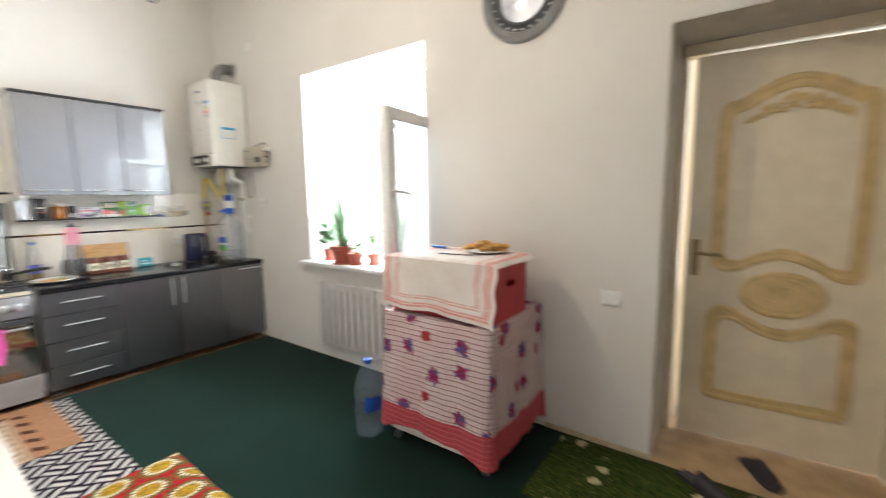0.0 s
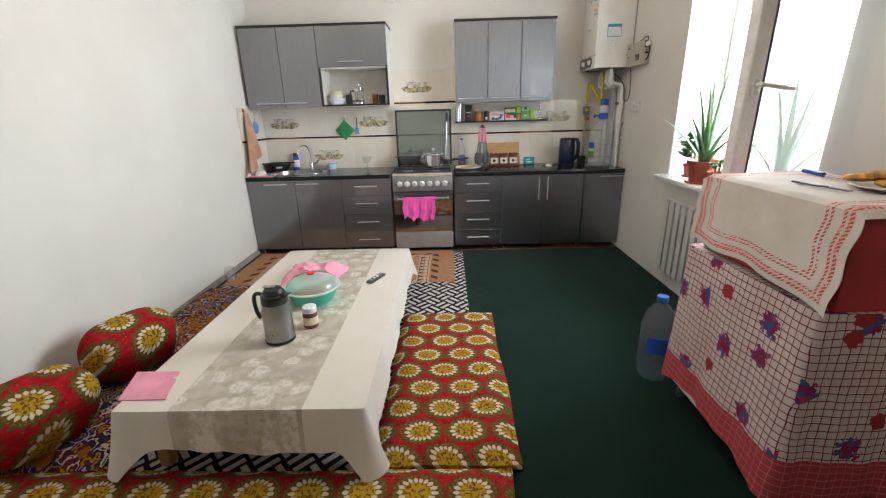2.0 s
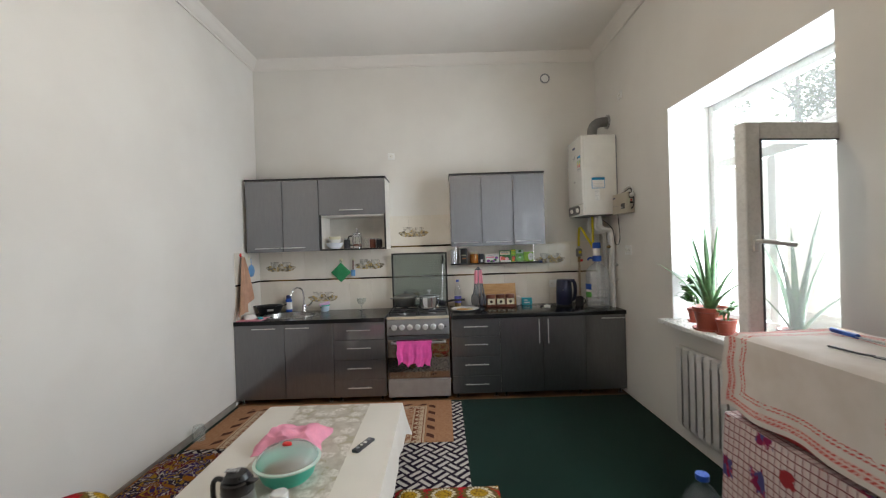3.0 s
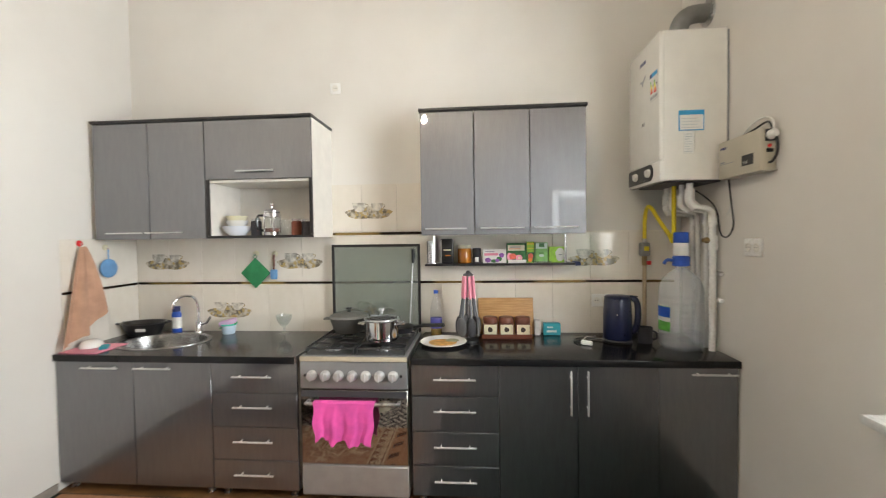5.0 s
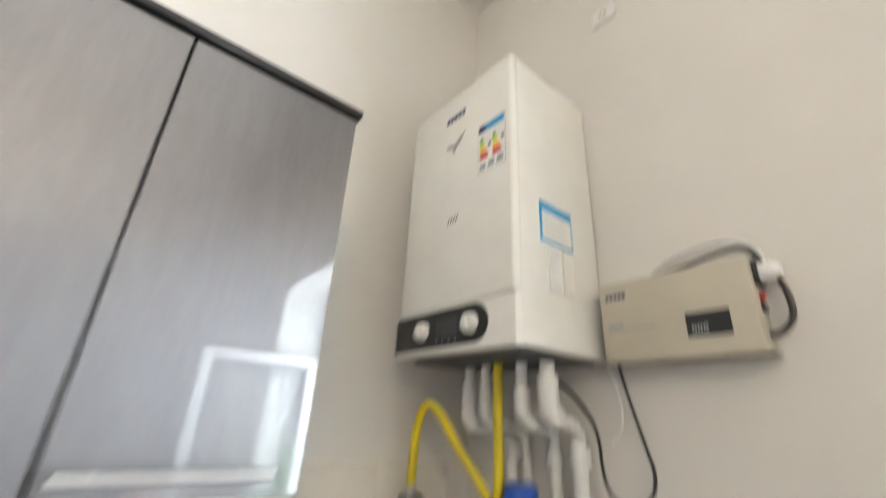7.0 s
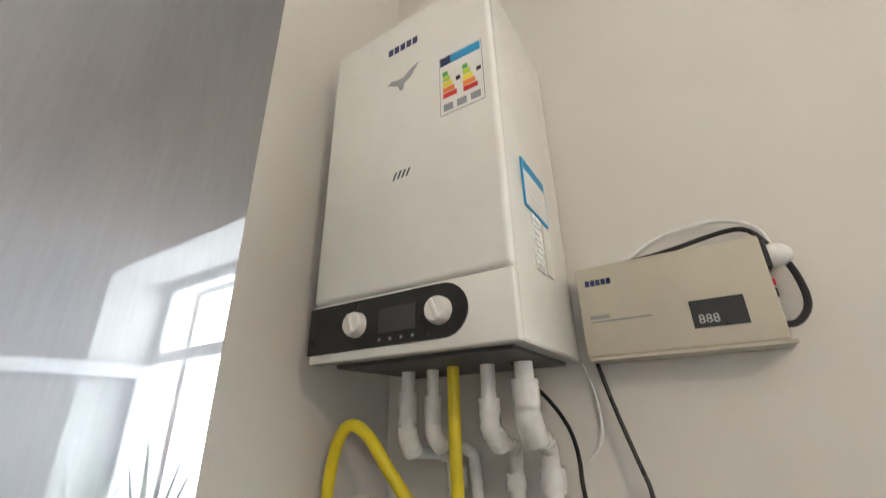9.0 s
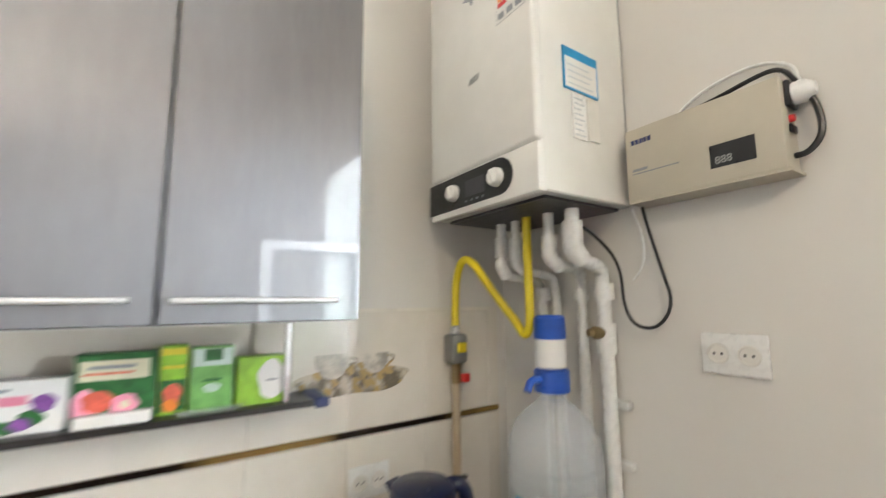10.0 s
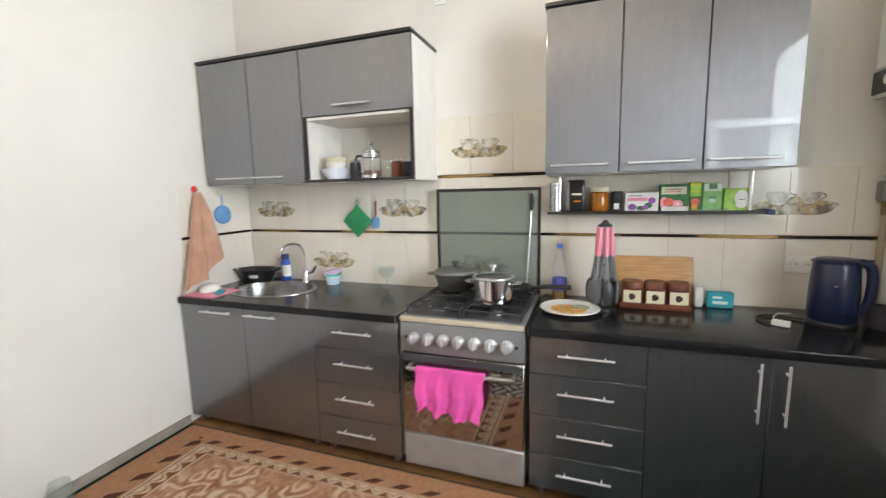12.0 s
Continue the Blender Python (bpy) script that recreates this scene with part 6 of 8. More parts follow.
def slotted(a):
    """An end wall with a hand slot, as a ring of faces."""
    y0, y1, m = CY0 + CT, CY1 - CT, (CY0 + CY1) / 2
    outer = [(y0, CZ0), (m, CZ0), (y1, CZ0), (y1, CZ0 + 0.19), (y1, CZ1), (m, CZ1), (y0, CZ1), (y0, CZ0 + 0.19)]
    inner = [(m - 0.042, CZ0 + 0.175), (m, CZ0 + 0.172), (m + 0.042, CZ0 + 0.175), (m + 0.052, CZ0 + 0.19), (m + 0.042, CZ0 + 0.205), (m, CZ0 + 0.208), (m - 0.042, CZ0 + 0.205), (m - 0.052, CZ0 + 0.19)]
    bm = bmesh.new()
    g = [[bm.verts.new((x, y, z)) for y, z in r] for x in (a, a + CT) for r in (outer, inner)]
    for i in range(8):
        j = (i + 1) % 8
        for p, q in ((g[0], g[1]), (g[3], g[2]), (g[1], g[3]), (g[2], g[0])):
            bm.faces.new((p[i], p[j], q[j], q[i]))
    bmesh.ops.recalc_face_normals(bm, faces=bm.faces)
    return bm


for a in (CX0, CX1 - CT):
    part("end_wall", slotted(a), M_RED, cr)
part("crate_rim", box(-1.166, -0.494, 1.739, 2.136, 1.1135, 1.123, 0.003), M_RED, cr)


def towel_shape(u, v):
    """u along x, v from the back of the top to the hanging hem."""
    x = -1.205 + 0.745 * u
    L = 0.86 * v
    top = 0.44
    sag = 0.0
    if u > 0.955:
        sag = (u - 0.955) * 0.9
    if u < 0.045:
        sag = (0.045 - u) * 1.2
    if L < top:
        return (x, 2.165 - L, 1.1275 + 0.002 * math.sin(u * 23 + v * 9) - sag * 0.6)
    d = min(L - top, 0.42)
    k = d / 0.42
    hang = d * (0.665 + 0.06 * u)
    return (x + 0.006 * math.sin(d * 30), 1.725 - 0.012 - 0.018 * k + 0.010 * math.sin(u * 17) * k - 0.02 * k * max(0, u - 0.7), 1.123 - hang - 0.008 * math.sin(u * 9) * k - sag * 0.3)


solid("towel", sheet(towel_shape, 44, 44, 0.0025, uv=lambda u, v: (0.74 * u, 0.86 * v)), M_TOWEL, "white towel with red stitched border, spread over a crate", "towel")
pk = thing("knife", "small kitchen knife with blue handle on the towel", "knife", (-1.0, 2.05, 1.131))
part("handle", tube([(-1.11, 2.065, 1.140), (-0.99, 2.045, 1.140)], 0.009, 8), M_BLUE, pk)
part("blade", prism([(-0.99, 2.054), (-0.84, 2.028), (-0.83, 2.014), (-0.992, 2.036)], "z", 1.1375, 1.139), M_STEEL, pk)
fk = thing("fork", "dark steel fork lying on the towel", "fork", (-0.76, 1.84, 1.131))
part("stem", tube([(-0.90, 1.855, 1.1345), (-0.80, 1.858, 1.1345), (-0.76, 1.866, 1.1365)], 0.0035, 6), M_DGREY, fk)
part("tines", prism([(-0.76, 1.877), (-0.69, 1.884), (-0.688, 1.866), (-0.758, 1.857)], "z", 1.1335, 1.1365), M_DGREY, fk)
pb = thing("bread_plate", "plate with a heap of golden bread on the towel", "plate", (-0.70, 2.03, 1.130))
part("plate", lathe([(0, 1.1315), (0.07, 1.1315), (0.115, 1.1455), (0.112, 1.1495), (0.07, 1.1365), (0, 1.1365)], -0.70, 2.03, 28), M_WHITE, pb)
rng = random.Random(2)
for k in range(8):
    bm = bmesh.new()
    bmesh.ops.create_icosphere(bm, subdivisions=2, radius=0.046, matrix=pose(-0.70 + rng.uniform(-0.065, 0.065), 2.03 + rng.uniform(-0.055, 0.055), 1.152 + 0.004 * k, rng.uniform(-12, 12), rng.uniform(-12, 12), rng.uniform(0, 180)) @ Matrix.Diagonal((1.3, 0.8, 0.36, 1)))
    part("bread_piece", bm, M_BREAD, pb)


def big_bottle(x, y, z, r, h, label, cap=M_BLUE, pet=M_PETB):
    b = thing("water_bottle", label, "bottle", (x, y, z))
    prof = [(0, z), (r * 0.85, z), (r, z + 0.02)]
    k = 7
    top = h * 0.62
    for i in range(k):
        z0 = z + 0.03 + (top - 0.03) * i / k
        prof += [(r, z0), (r, z0 + (top - 0.03) / k * 0.62), (r * 0.935, z0 + (top - 0.03) / k * 0.8)]
    prof += [(r, z + top), (r * 0.97, z + h * 0.70), (r * 0.80, z + h * 0.80), (r * 0.45, z + h * 0.88), (r * 0.24, z + h * 0.92), (r * 0.24, z + h * 0.955)]
    part("bottle_body", lathe(prof, x, y, 28), pet, b)
    if cap:
        part("cap", lathe([(r * 0.30, z + h * 0.945), (r * 0.32, z + h * 0.95), (r * 0.32, z + h), (0, z + h)], x, y, 20), cap, b, "blue cap")
    return b


bb = big_bottle(-1.335, 1.69, 0.001, 0.087, 0.47, "large blue-tinted plastic water bottle on the carpet")
part("label", sheet(lambda u, v: (-1.335 + 0.0895 * math.cos(-1.0 + u * 1.2), 1.69 + 0.0895 * math.sin(-1.0 + u * 1.2), 0.17 + 0.09 * v), 10, 2), M_BLUE, bb, "blue label")


# ---- floor: rugs, mats, table ----
solid("woven_rug", box(-3.50, -0.55, -1.44, 0.715, 0.0005, 0.0065, 0.002), M_BASKET, "black and white basket-pattern rug on green carpet", "rug")
solid("beige_carpet", box(BX0, BX1, BY0, BY1, 0.0072, 0.0135, 0.002), M_BEIGE, "beige carpet with brown scrolled border before the stove", "carpet")
solid("flowered_rug", sheet(lambda u, v: (-0.33 + 1.45 * u, 1.72 + 0.62 * v, 0.004 + 0.0025 * math.sin(u * 14) * math.sin(v * 9)), 24, 12, 0.006), M_FLRUG, "green rug with pale flowers before the door", "rug")


def mat_pad(x0, x1, y0, y1, z0, h, seed):
    """A quilted floor mattress: soft edges and a faintly lumpy top."""
    bm = bmesh.new()
    nx, ny = max(6, int((x1 - x0) / 0.06)), max(6, int((y1 - y0) / 0.06))
    def at(i, j, z):
        u, v = i / nx, j / ny
        e = min(u, 1 - u) * (x1 - x0), min(v, 1 - v) * (y1 - y0)
        d = min(e)
        r = min(1.0, d / 0.035)
        lump = 0.008 * noise.noise(Vector((x0 + u * 3.1 * (x1 - x0) + seed, v * 3.1 * (y1 - y0), seed)))
        zz = z0 + h * (0.45 + 0.55 * math.sqrt(max(0, 1 - (1 - r) ** 2))) + lump if z else z0
        return (x0 + (x1 - x0) * u + 0.006 * math.sin(v * 9 + seed) * (1 if u in (0, 1) else 0), y0 + (y1 - y0) * v + 0.006 * math.sin(u * 11 + seed) * (1 if v in (0, 1) else 0), zz)
    top = [[bm.verts.new(at(i, j, 1)) for j in range(ny + 1)] for i in range(nx + 1)]
    bot = [[bm.verts.new(at(i, j, 0)) if i in (0, nx) or j in (0, ny) else None for j in range(ny + 1)] for i in range(nx + 1)]
    for i in range(nx):
        for j in range(ny):
            bm.faces.new((top[i][j], top[i + 1][j], top[i + 1][j + 1], top[i][j + 1]))
    for i in range(nx):
        bm.faces.new((bot[i][0], bot[i + 1][0], top[i + 1][0], top[i][0]))
        bm.faces.new((top[i][ny], top[i + 1][ny], bot[i + 1][ny], bot[i][ny]))
    for j in range(ny):
        bm.faces.new((top[0][j], top[0][j + 1], bot[0][j + 1], bot[0][j]))
        bm.faces.new((bot[nx][j], bot[nx][j + 1], top[nx][j + 1], top[nx][j]))
    bmesh.ops.recalc_face_normals(bm, faces=bm.faces)
    return bm


solid("floor_mat", mat_pad(-2.03, -0.685, 0.245, 0.868, 0.007, 0.065, 1), M_MEDAL, "red floor mat with yellow flower medallions beside the table", "floor mat", "floor mats round the table")
solid("floor_mat", mat_pad(-0.678, 0.10, -1.40, 0.815, 0.001, 0.065, 2), M_MEDAL, "red floor mat with yellow flower medallions at the table's end", "floor mat", "floor mats round the table")
solid("floor_mat", mat_pad(-2.55, -0.685, LEFT + 0.02, -0.80, 0.007, 0.065, 3), M_IKAT, "dark multicolour printed floor mat along the wall", "floor mat", "floor mats round the table")


def cushion(x, y, rot, seed, w, h):
    c = thing("cushion", "red cushion with yellow flower medallions leaning on the wall", "cushion", (x, y, 0.075), "red cushions")
    bm = bmesh.new()
    bmesh.ops.create_uvsphere(bm, u_segments=36, v_segments=20, radius=1.0)
    for v in bm.verts:
        p = v.co
        q = Vector((math.copysign(abs(p.x) ** 0.72, p.x), math.copysign(abs(p.y) ** 0.8, p.y), math.copysign(abs(p.z) ** 0.75, p.z)))
        q += 0.05 * noise.noise_vector(p * 1.9 + Vector((seed, 0, 0)))
        v.co = Vector((q.x * w / 2, q.y * 0.15, q.z * h / 2))
        if v.co.z > h * 0.38:
            v.co.z = h * 0.38 + (v.co.z - h * 0.38) * 0.6
    m = pose(x, y, 0.078 + h / 2 - 0.025, -24, 0, rot)
    part("cover", turned(m, bm), M_MEDAL2, c)


cushion(-1.35, -1.19, -28, 1.0, 0.46, 0.36)
cushion(-0.79, -1.20, -26, 4.0, 0.45, 0.36)

tb = thing("low_table", "low wooden dining table under an oilcloth", "table", (-1.62, -0.235, 0.007))
part("tabletop", box(-2.58, -0.66, -0.72, 0.24, 0.325, 0.349, 0.004), M_BOARD, tb)
for x in (-2.5, -0.75):
    for y in (-0.64, 0.17):
        part("leg", box(x - 0.025, x + 0.025, y - 0.025, y + 0.025, 0.0075, 0.3248, 0.004), M_BOARD, tb)
solid("tablecloth", skirt(-2.59, -0.65, -0.73, 0.25, 0.350, lambda x, y, c: 0.165 + (0.105 if x > -1.5 else 0.05) * c + 0.012 * math.sin(x * 7 + y * 5), 0.018, 0.010, 3, rc=0.012, n=90, rows=8, tip=2.6, reach=0.12), M_OILC,
      "cream oilcloth with a beige band of roses on the low table", "tablecloth")
TZ = 0.3555


def thermos(x, y):
    t = thing("vacuum_flask", "steel vacuum flask with black lid and handle on the table", "flask", (x, y, TZ))
    part("flask_body", lathe([(0, TZ), (0.066, TZ), (0.069, TZ + 0.006), (0.070, TZ + 0.03), (0.068, TZ + 0.16), (0.060, TZ + 0.205)], x, y, 32), M_THERM, t, "brushed steel body with engraved flowers")
    part("base_ring", lathe([(0.0695, TZ + 0.0005), (0.0722, TZ + 0.002), (0.0722, TZ + 0.014), (0.0702, TZ + 0.016)], x, y, 32), M_BLACK, t)
    part("collar", lathe([(0.0605, TZ + 0.203), (0.063, TZ + 0.208), (0.060, TZ + 0.245), (0.050, TZ + 0.25)], x, y, 32), M_BLACK, t)
    part("lid", lathe([(0.050, TZ + 0.250), (0.052, TZ + 0.258), (0.040, TZ + 0.275), (0.015, TZ + 0.280), (0, TZ + 0.280)], x, y, 28), M_BLACK, t)
    part("spout", turned(pose(x, y, TZ + 0.24, 0, 0, 75), prism([(0.045, -0.012), (0.09, 0.012), (0.092, 0.018), (0.045, 0.014)], "y", -0.014, 0.014)), M_BLACK, t)
    part("handle", turned(pose(x, y, 0, 0, 0, -105), tube([(0.056, 0, TZ + 0.235), (0.10, 0, TZ + 0.242), (0.122, 0, TZ + 0.215), (0.118, 0, TZ + 0.14), (0.098, 0, TZ + 0.105)], 0.010, 8, smooth=2)), M_BLACK, t)
    part("press_tab", box(x - 0.012, x + 0.012, y - 0.045, y + 0.01, TZ + 0.2805, TZ + 0.287, 0.002), M_STEEL, t)


thermos(-1.17, -0.268)
j = thing("spice_jar", "small dark jar with white cap and label on the table", "jar", (-1.30, -0.155, TZ))
part("jar_body", lathe([(0, TZ), (0.036, TZ), (0.038, TZ + 0.004), (0.038, TZ + 0.075), (0.032, TZ + 0.085)], -1.30, -0.155, 24), M_BROWN, j)
part("label", lathe([(0.0385, TZ + 0.02), (0.0385, TZ + 0.062)], -1.30, -0.155, 24), M_CREAM, j, "printed cream label")
part("cap", lathe([(0.034, TZ + 0.084), (0.037, TZ + 0.086), (0.037, TZ + 0.112), (0.033, TZ + 0.116), (0, TZ + 0.116)], -1.30, -0.155, 24), M_WHITE, j, "white screw cap")
bw = thing("plastic_bowl", "mint green plastic bowl with a clear lid", "bowl", (-1.62, -0.24, TZ))
cx, cy = -1.62, -0.24
part("bowl_body", lathe([(0, TZ), (0.105, TZ), (0.125, TZ + 0.02), (0.150, TZ + 0.085), (0.155, TZ + 0.09), (0.148, TZ + 0.088), (0.120, TZ + 0.024), (0, TZ + 0.008)], cx, cy, 36), M_MINT, bw)
part("rim", lathe([(0.148, TZ + 0.086), (0.163, TZ + 0.088), (0.165, TZ + 0.096), (0.150, TZ + 0.098)], cx, cy, 36), M_MINTW, bw, "pale mint rim")
part("food", lathe([(0, TZ + 0.045), (0.06, TZ + 0.05), (0.128, TZ + 0.042)], cx, cy, 24), M_FOOD, bw, "brown food inside")
part("lid", lathe([(0.150, TZ + 0.099), (0.145, TZ + 0.120), (0.11, TZ + 0.150), (0.05, TZ + 0.166), (0, TZ + 0.168)], cx, cy, 32), M_DOME, bw, "clear domed lid")
part("lid_knob", lathe([(0, TZ + 0.1685), (0.024, TZ + 0.1685), (0.024, TZ + 0.176), (0.018, TZ + 0.180), (0, TZ + 0.180)], cx, cy, 18, sx=0.7), M_REDB, bw, "red knob")


def crumple(x0, x1, y0, y1, z, h, seed):
    def f(u, v):
        e = min(u, 1 - u, v, 1 - v)
        k = min(1, e * 5)
        nn = noise.noise(Vector((u * 3 + seed, v * 3, seed))) + 0.5 * noise.noise(Vector((u * 8, v * 8 + seed, 0)))
        return (x0 + (x1 - x0) * u + 0.02 * math.sin(v * 7 + seed), y0 + (y1 - y0) * v + 0.015 * math.sin(u * 8), z + k * h * (0.6 + 0.32 * nn) + 0.004)
    return sheet(f, 26, 26, 0.003)


solid("pink_towel", crumple(-2.17, -1.84, -0.55, -0.16, TZ, 0.12, 3.0), M_PINKL, "crumpled light pink towel on the table", "towel")
solid("napkin", sheet(lambda u, v: (-0.715 - 0.19 * u, -0.745 + 0.19 * v - 0.06 * u, TZ + 0.004 + 0.006 * math.sin(u * 6) * v), 10, 10, 0.005), M_PINKL, "folded pink napkin on the table's corner", "napkin")
rc_ = thing("remote_control", "dark remote control on the table", "remote", (-1.93, 0.08, TZ))
mm = pose(-1.925, 0.085, TZ, 0, 0, 155)
part("case", turned(mm, box(-0.085, 0.085, -0.022, 0.022, 0, 0.018, 0.006, 2)), M_DGREY, rc_)
for k in range(4):
    part("button", turned(mm, lathe([(0, 0.0182), (0.009 if k % 2 else 0.012, 0.0182), (0.008, 0.021), (0, 0.021)], -0.055 + 0.036 * k, 0, 12)), M_PVC_DULL if k in (1, 2) else M_MGREY, rc_)
gj = thing("glass_jar", "empty glass jar on the floor by the wall", "jar", (-2.83, -1.42, 0))
part("glass", lathe([(0, 0.014), (0.045, 0.014), (0.048, 0.02), (0.048, 0.10), (0.040, 0.115), (0.040, 0.13), (0.037, 0.13), (0.037, 0.115), (0.045, 0.10), (0.045, 0.025), (0, 0.02)], -2.83, -1.415, 24), M_CUT, gj)


# ---- on the worktop ----
def sink():
    s = thing("oval_sink", "oval stainless steel sink set in the worktop", "sink", (SX, SY, WORK))
    prof = [(1.0, 0.0005), (0.995, 0.005), (0.93, 0.006), (0.88, 0.002), (0.86, -0.02), (0.82, -0.12), (0.70, -0.15), (0.15, -0.158), (0, -0.158)]
    bm = bmesh.new()
    rings = [[bm.verts.new((SX + SA * r * math.cos(a), SY + SB * r * math.sin(a), WORK + z)) for a in [2 * math.pi * i / 48 for i in range(48)]] for r, z in prof[:-1]]
    for a, b in zip(rings, rings[1:]):
        for i in range(48):
            k = (i + 1) % 48
            bm.faces.new((a[i], a[k], b[k], b[i]))
    bm.faces.new(rings[-1])
    bmesh.ops.recalc_face_normals(bm, faces=bm.faces)
    part("basin", bm, M_BASIN, s)
    part("drain", lathe([(0, WORK - 0.156), (0.038, WORK - 0.156), (0.04, WORK - 0.1575)], SX, SY, 20), M_CHROME, s)
    f = thing("tap", "chrome swan-neck kitchen tap behind the sink", "tap", (-4.135, -1.02, WORK))
    part("tap_base", lathe([(0, WORK + 0.0005), (0.028, WORK + 0.0005), (0.026, WORK + 0.012), (0.020, WORK + 0.02), (0.020, WORK + 0.075), (0.012, WORK + 0.085), (0, WORK + 0.085)], -4.135, -0.98, 18), M_CHROME, f)
    part("neck", tube([(-4.135, -0.98, WORK + 0.08), (-4.135, -0.98, WORK + 0.21), (-4.115, -1.0, WORK + 0.262), (-4.06, -1.035, WORK + 0.275), (-4.01, -1.06, WORK + 0.25), (-3.995, -1.07, WORK + 0.19)], 0.009, 10, smooth=2), M_CHROME, f)
    part("lever", tube([(-4.135, -0.96, WORK + 0.06), (-4.13, -0.915, WORK + 0.075), (-4.125, -0.885, WORK + 0.115)], [0.011, 0.011, 0.009], 8), M_CHROME, f)


sink()
W = WORK + 0.0005
d = thing("soap_bottle", "blue dish soap bottle beside the tap", "bottle", (-4.15, -1.17, W))
part("bottle_body", lathe([(0, W), (0.034, W), (0.036, W + 0.005), (0.036, W + 0.13), (0.026, W + 0.15)], -4.14, -1.15, 20, sx=0.7), M_BLUE, d)
part("label", lathe([(0.0366, W + 0.03), (0.0366, W + 0.11)], -4.14, -1.15, 20, sx=0.7), M_WHITE, d, "white label")
part("cap", lathe([(0.026, W + 0.15), (0.026, W + 0.185), (0, W + 0.187)], -4.14, -1.15, 16), M_INK, d)
k = thing("oval_basin", "small black plastic basin with a white label by the sink", "basin", (-4.055, -1.33, W))
mb = pose(-4.05, -1.325, W + 0.001, 0, 0, 12)
part("basin_body", turned(mb, lathe([(0, 0), (0.095, 0), (0.105, 0.008), (0.140, 0.082), (0.150, 0.086), (0.150, 0.092), (0.134, 0.090), (0.100, 0.014), (0, 0.010)], 0, 0, 32, sx=0.66)), M_BLACK, k)
for sgn in (-1, 1):
    part("handle", turned(mb, tube([(-0.03, sgn * 0.146, 0.088), (-0.022, sgn * 0.170, 0.086), (0.022, sgn * 0.170, 0.086), (0.03, sgn * 0.146, 0.088)], 0.007, 8, smooth=1)), M_BLACK, k)
part("sticker", turned(mb @ pose(0.0828, 0.02, 0.047, 0, 17, 0), box(-0.0005, 0.0015, -0.032, 0.032, -0.011, 0.011, 0.0005)), M_WHITE, k, "small white label")
t = thing("drying_tray", "pink drying mat with an upturned white bowl", "tray", (-3.70, -1.37, W))
part("mat", box(-3.80, -3.575, -1.465, -1.22, W, W + 0.006, 0.002), M_PINKP, t)
wb = thing("white_bowl", "white bowl upside down on a pink mat", "bowl", (-3.71, -1.385, W + 0.006))
part("bowl_body", lathe([(0.062, W + 0.0065), (0.060, W + 0.025), (0.045, W + 0.045), (0.025, W + 0.052), (0, W + 0.052)], -3.71, -1.385, 28), M_WHITE, wb)
sp = thing("scouring_pad", "small teal scouring pad on the pink mat", "sponge", (-3.66, -1.275, W + 0.006))
part("pad", turned(pose(-3.68, -1.27, W + 0.0065, 0, 0, 35), box(-0.045, 0.045, -0.022, 0.022, 0, 0.016, 0.006, 2)), M_TEAL, sp)
c = thing("sponge_cup", "pale blue cup holding a pink sponge", "cup", (-4.11, -0.74, W))
part("cup", lathe([(0, W), (0.040, W), (0.050, W + 0.066), (0.048, W + 0.068), (0.038, W + 0.006), (0, W + 0.006)], -4.11, -0.74, 24), plain("pale_blue_plastic", (0.50, 0.64, 0.74), 0.35), c)
part("rim", lathe([(0.0495, W + 0.058), (0.053, W + 0.060), (0.053, W + 0.069), (0.0495, W + 0.071)], -4.11, -0.74, 24), M_MINT, c, "green rim")
part("sponge", turned(pose(-4.11, -0.74, W + 0.062, 14, 0, 20), box(-0.032, 0.032, -0.055, 0.055, 0, 0.034, 0.009, 2)), plain("lilac_sponge", (0.60, 0.42, 0.62), 0.9, bump=0.6, bscale=250), c)
part("scourer", turned(pose(-4.11, -0.74, W + 0.057, 14, 0, 20), box(-0.032, 0.032, -0.055, 0.055, -0.004, 0.0045, 0.003)), M_GREEN, c)
g = thing("glass_goblet", "footed clear glass dish on the worktop", "glass", (-4.11, -0.335, W))
part("glass", lathe([(0, W), (0.036, W), (0.034, W + 0.004), (0.008, W + 0.012), (0.008, W + 0.05), (0.03, W + 0.065), (0.050, W + 0.10), (0.054, W + 0.13), (0.051, W + 0.13), (0.046, W + 0.10), (0.02, W + 0.068), (0, W + 0.062)], -4.11, -0.335, 26), M_CUT, g)

# on the hob
HZ = 0.8685
p = thing("casserole", "grey cast casserole with lid on the stove", "pot", (-4.0, 0.16, HZ))
part("pot_body", lathe([(0, HZ), (0.085, HZ), (0.10, HZ + 0.02), (0.125, HZ + 0.095), (0.128, HZ + 0.10), (0.12, HZ + 0.10), (0, HZ + 0.08)], -4.0, 0.165, 32), M_HOT, p)
part("lid", lathe([(0.127, HZ + 0.101), (0.12, HZ + 0.112), (0.07, HZ + 0.125), (0, HZ + 0.130)], -4.0, 0.165, 32), M_HOT, p)
part("lid_knob", lathe([(0, HZ + 0.130), (0.012, HZ + 0.130), (0.010, HZ + 0.145), (0.022, HZ + 0.152), (0.020, HZ + 0.162), (0, HZ + 0.164)], -4.0, 0.165, 16), M_BLACK, p)
for sgn in (-1, 1):
    part("handle", box(-4.025, -3.975, 0.165 + sgn * 0.148 - 0.02, 0.165 + sgn * 0.148 + 0.02, HZ + 0.080, HZ + 0.092, 0.004), M_HOT, p)
p = thing("saucepan", "polished steel saucepan with glass lid on the stove", "pot", (-3.80, 0.43, HZ))
cx, cy = -3.80, 0.43
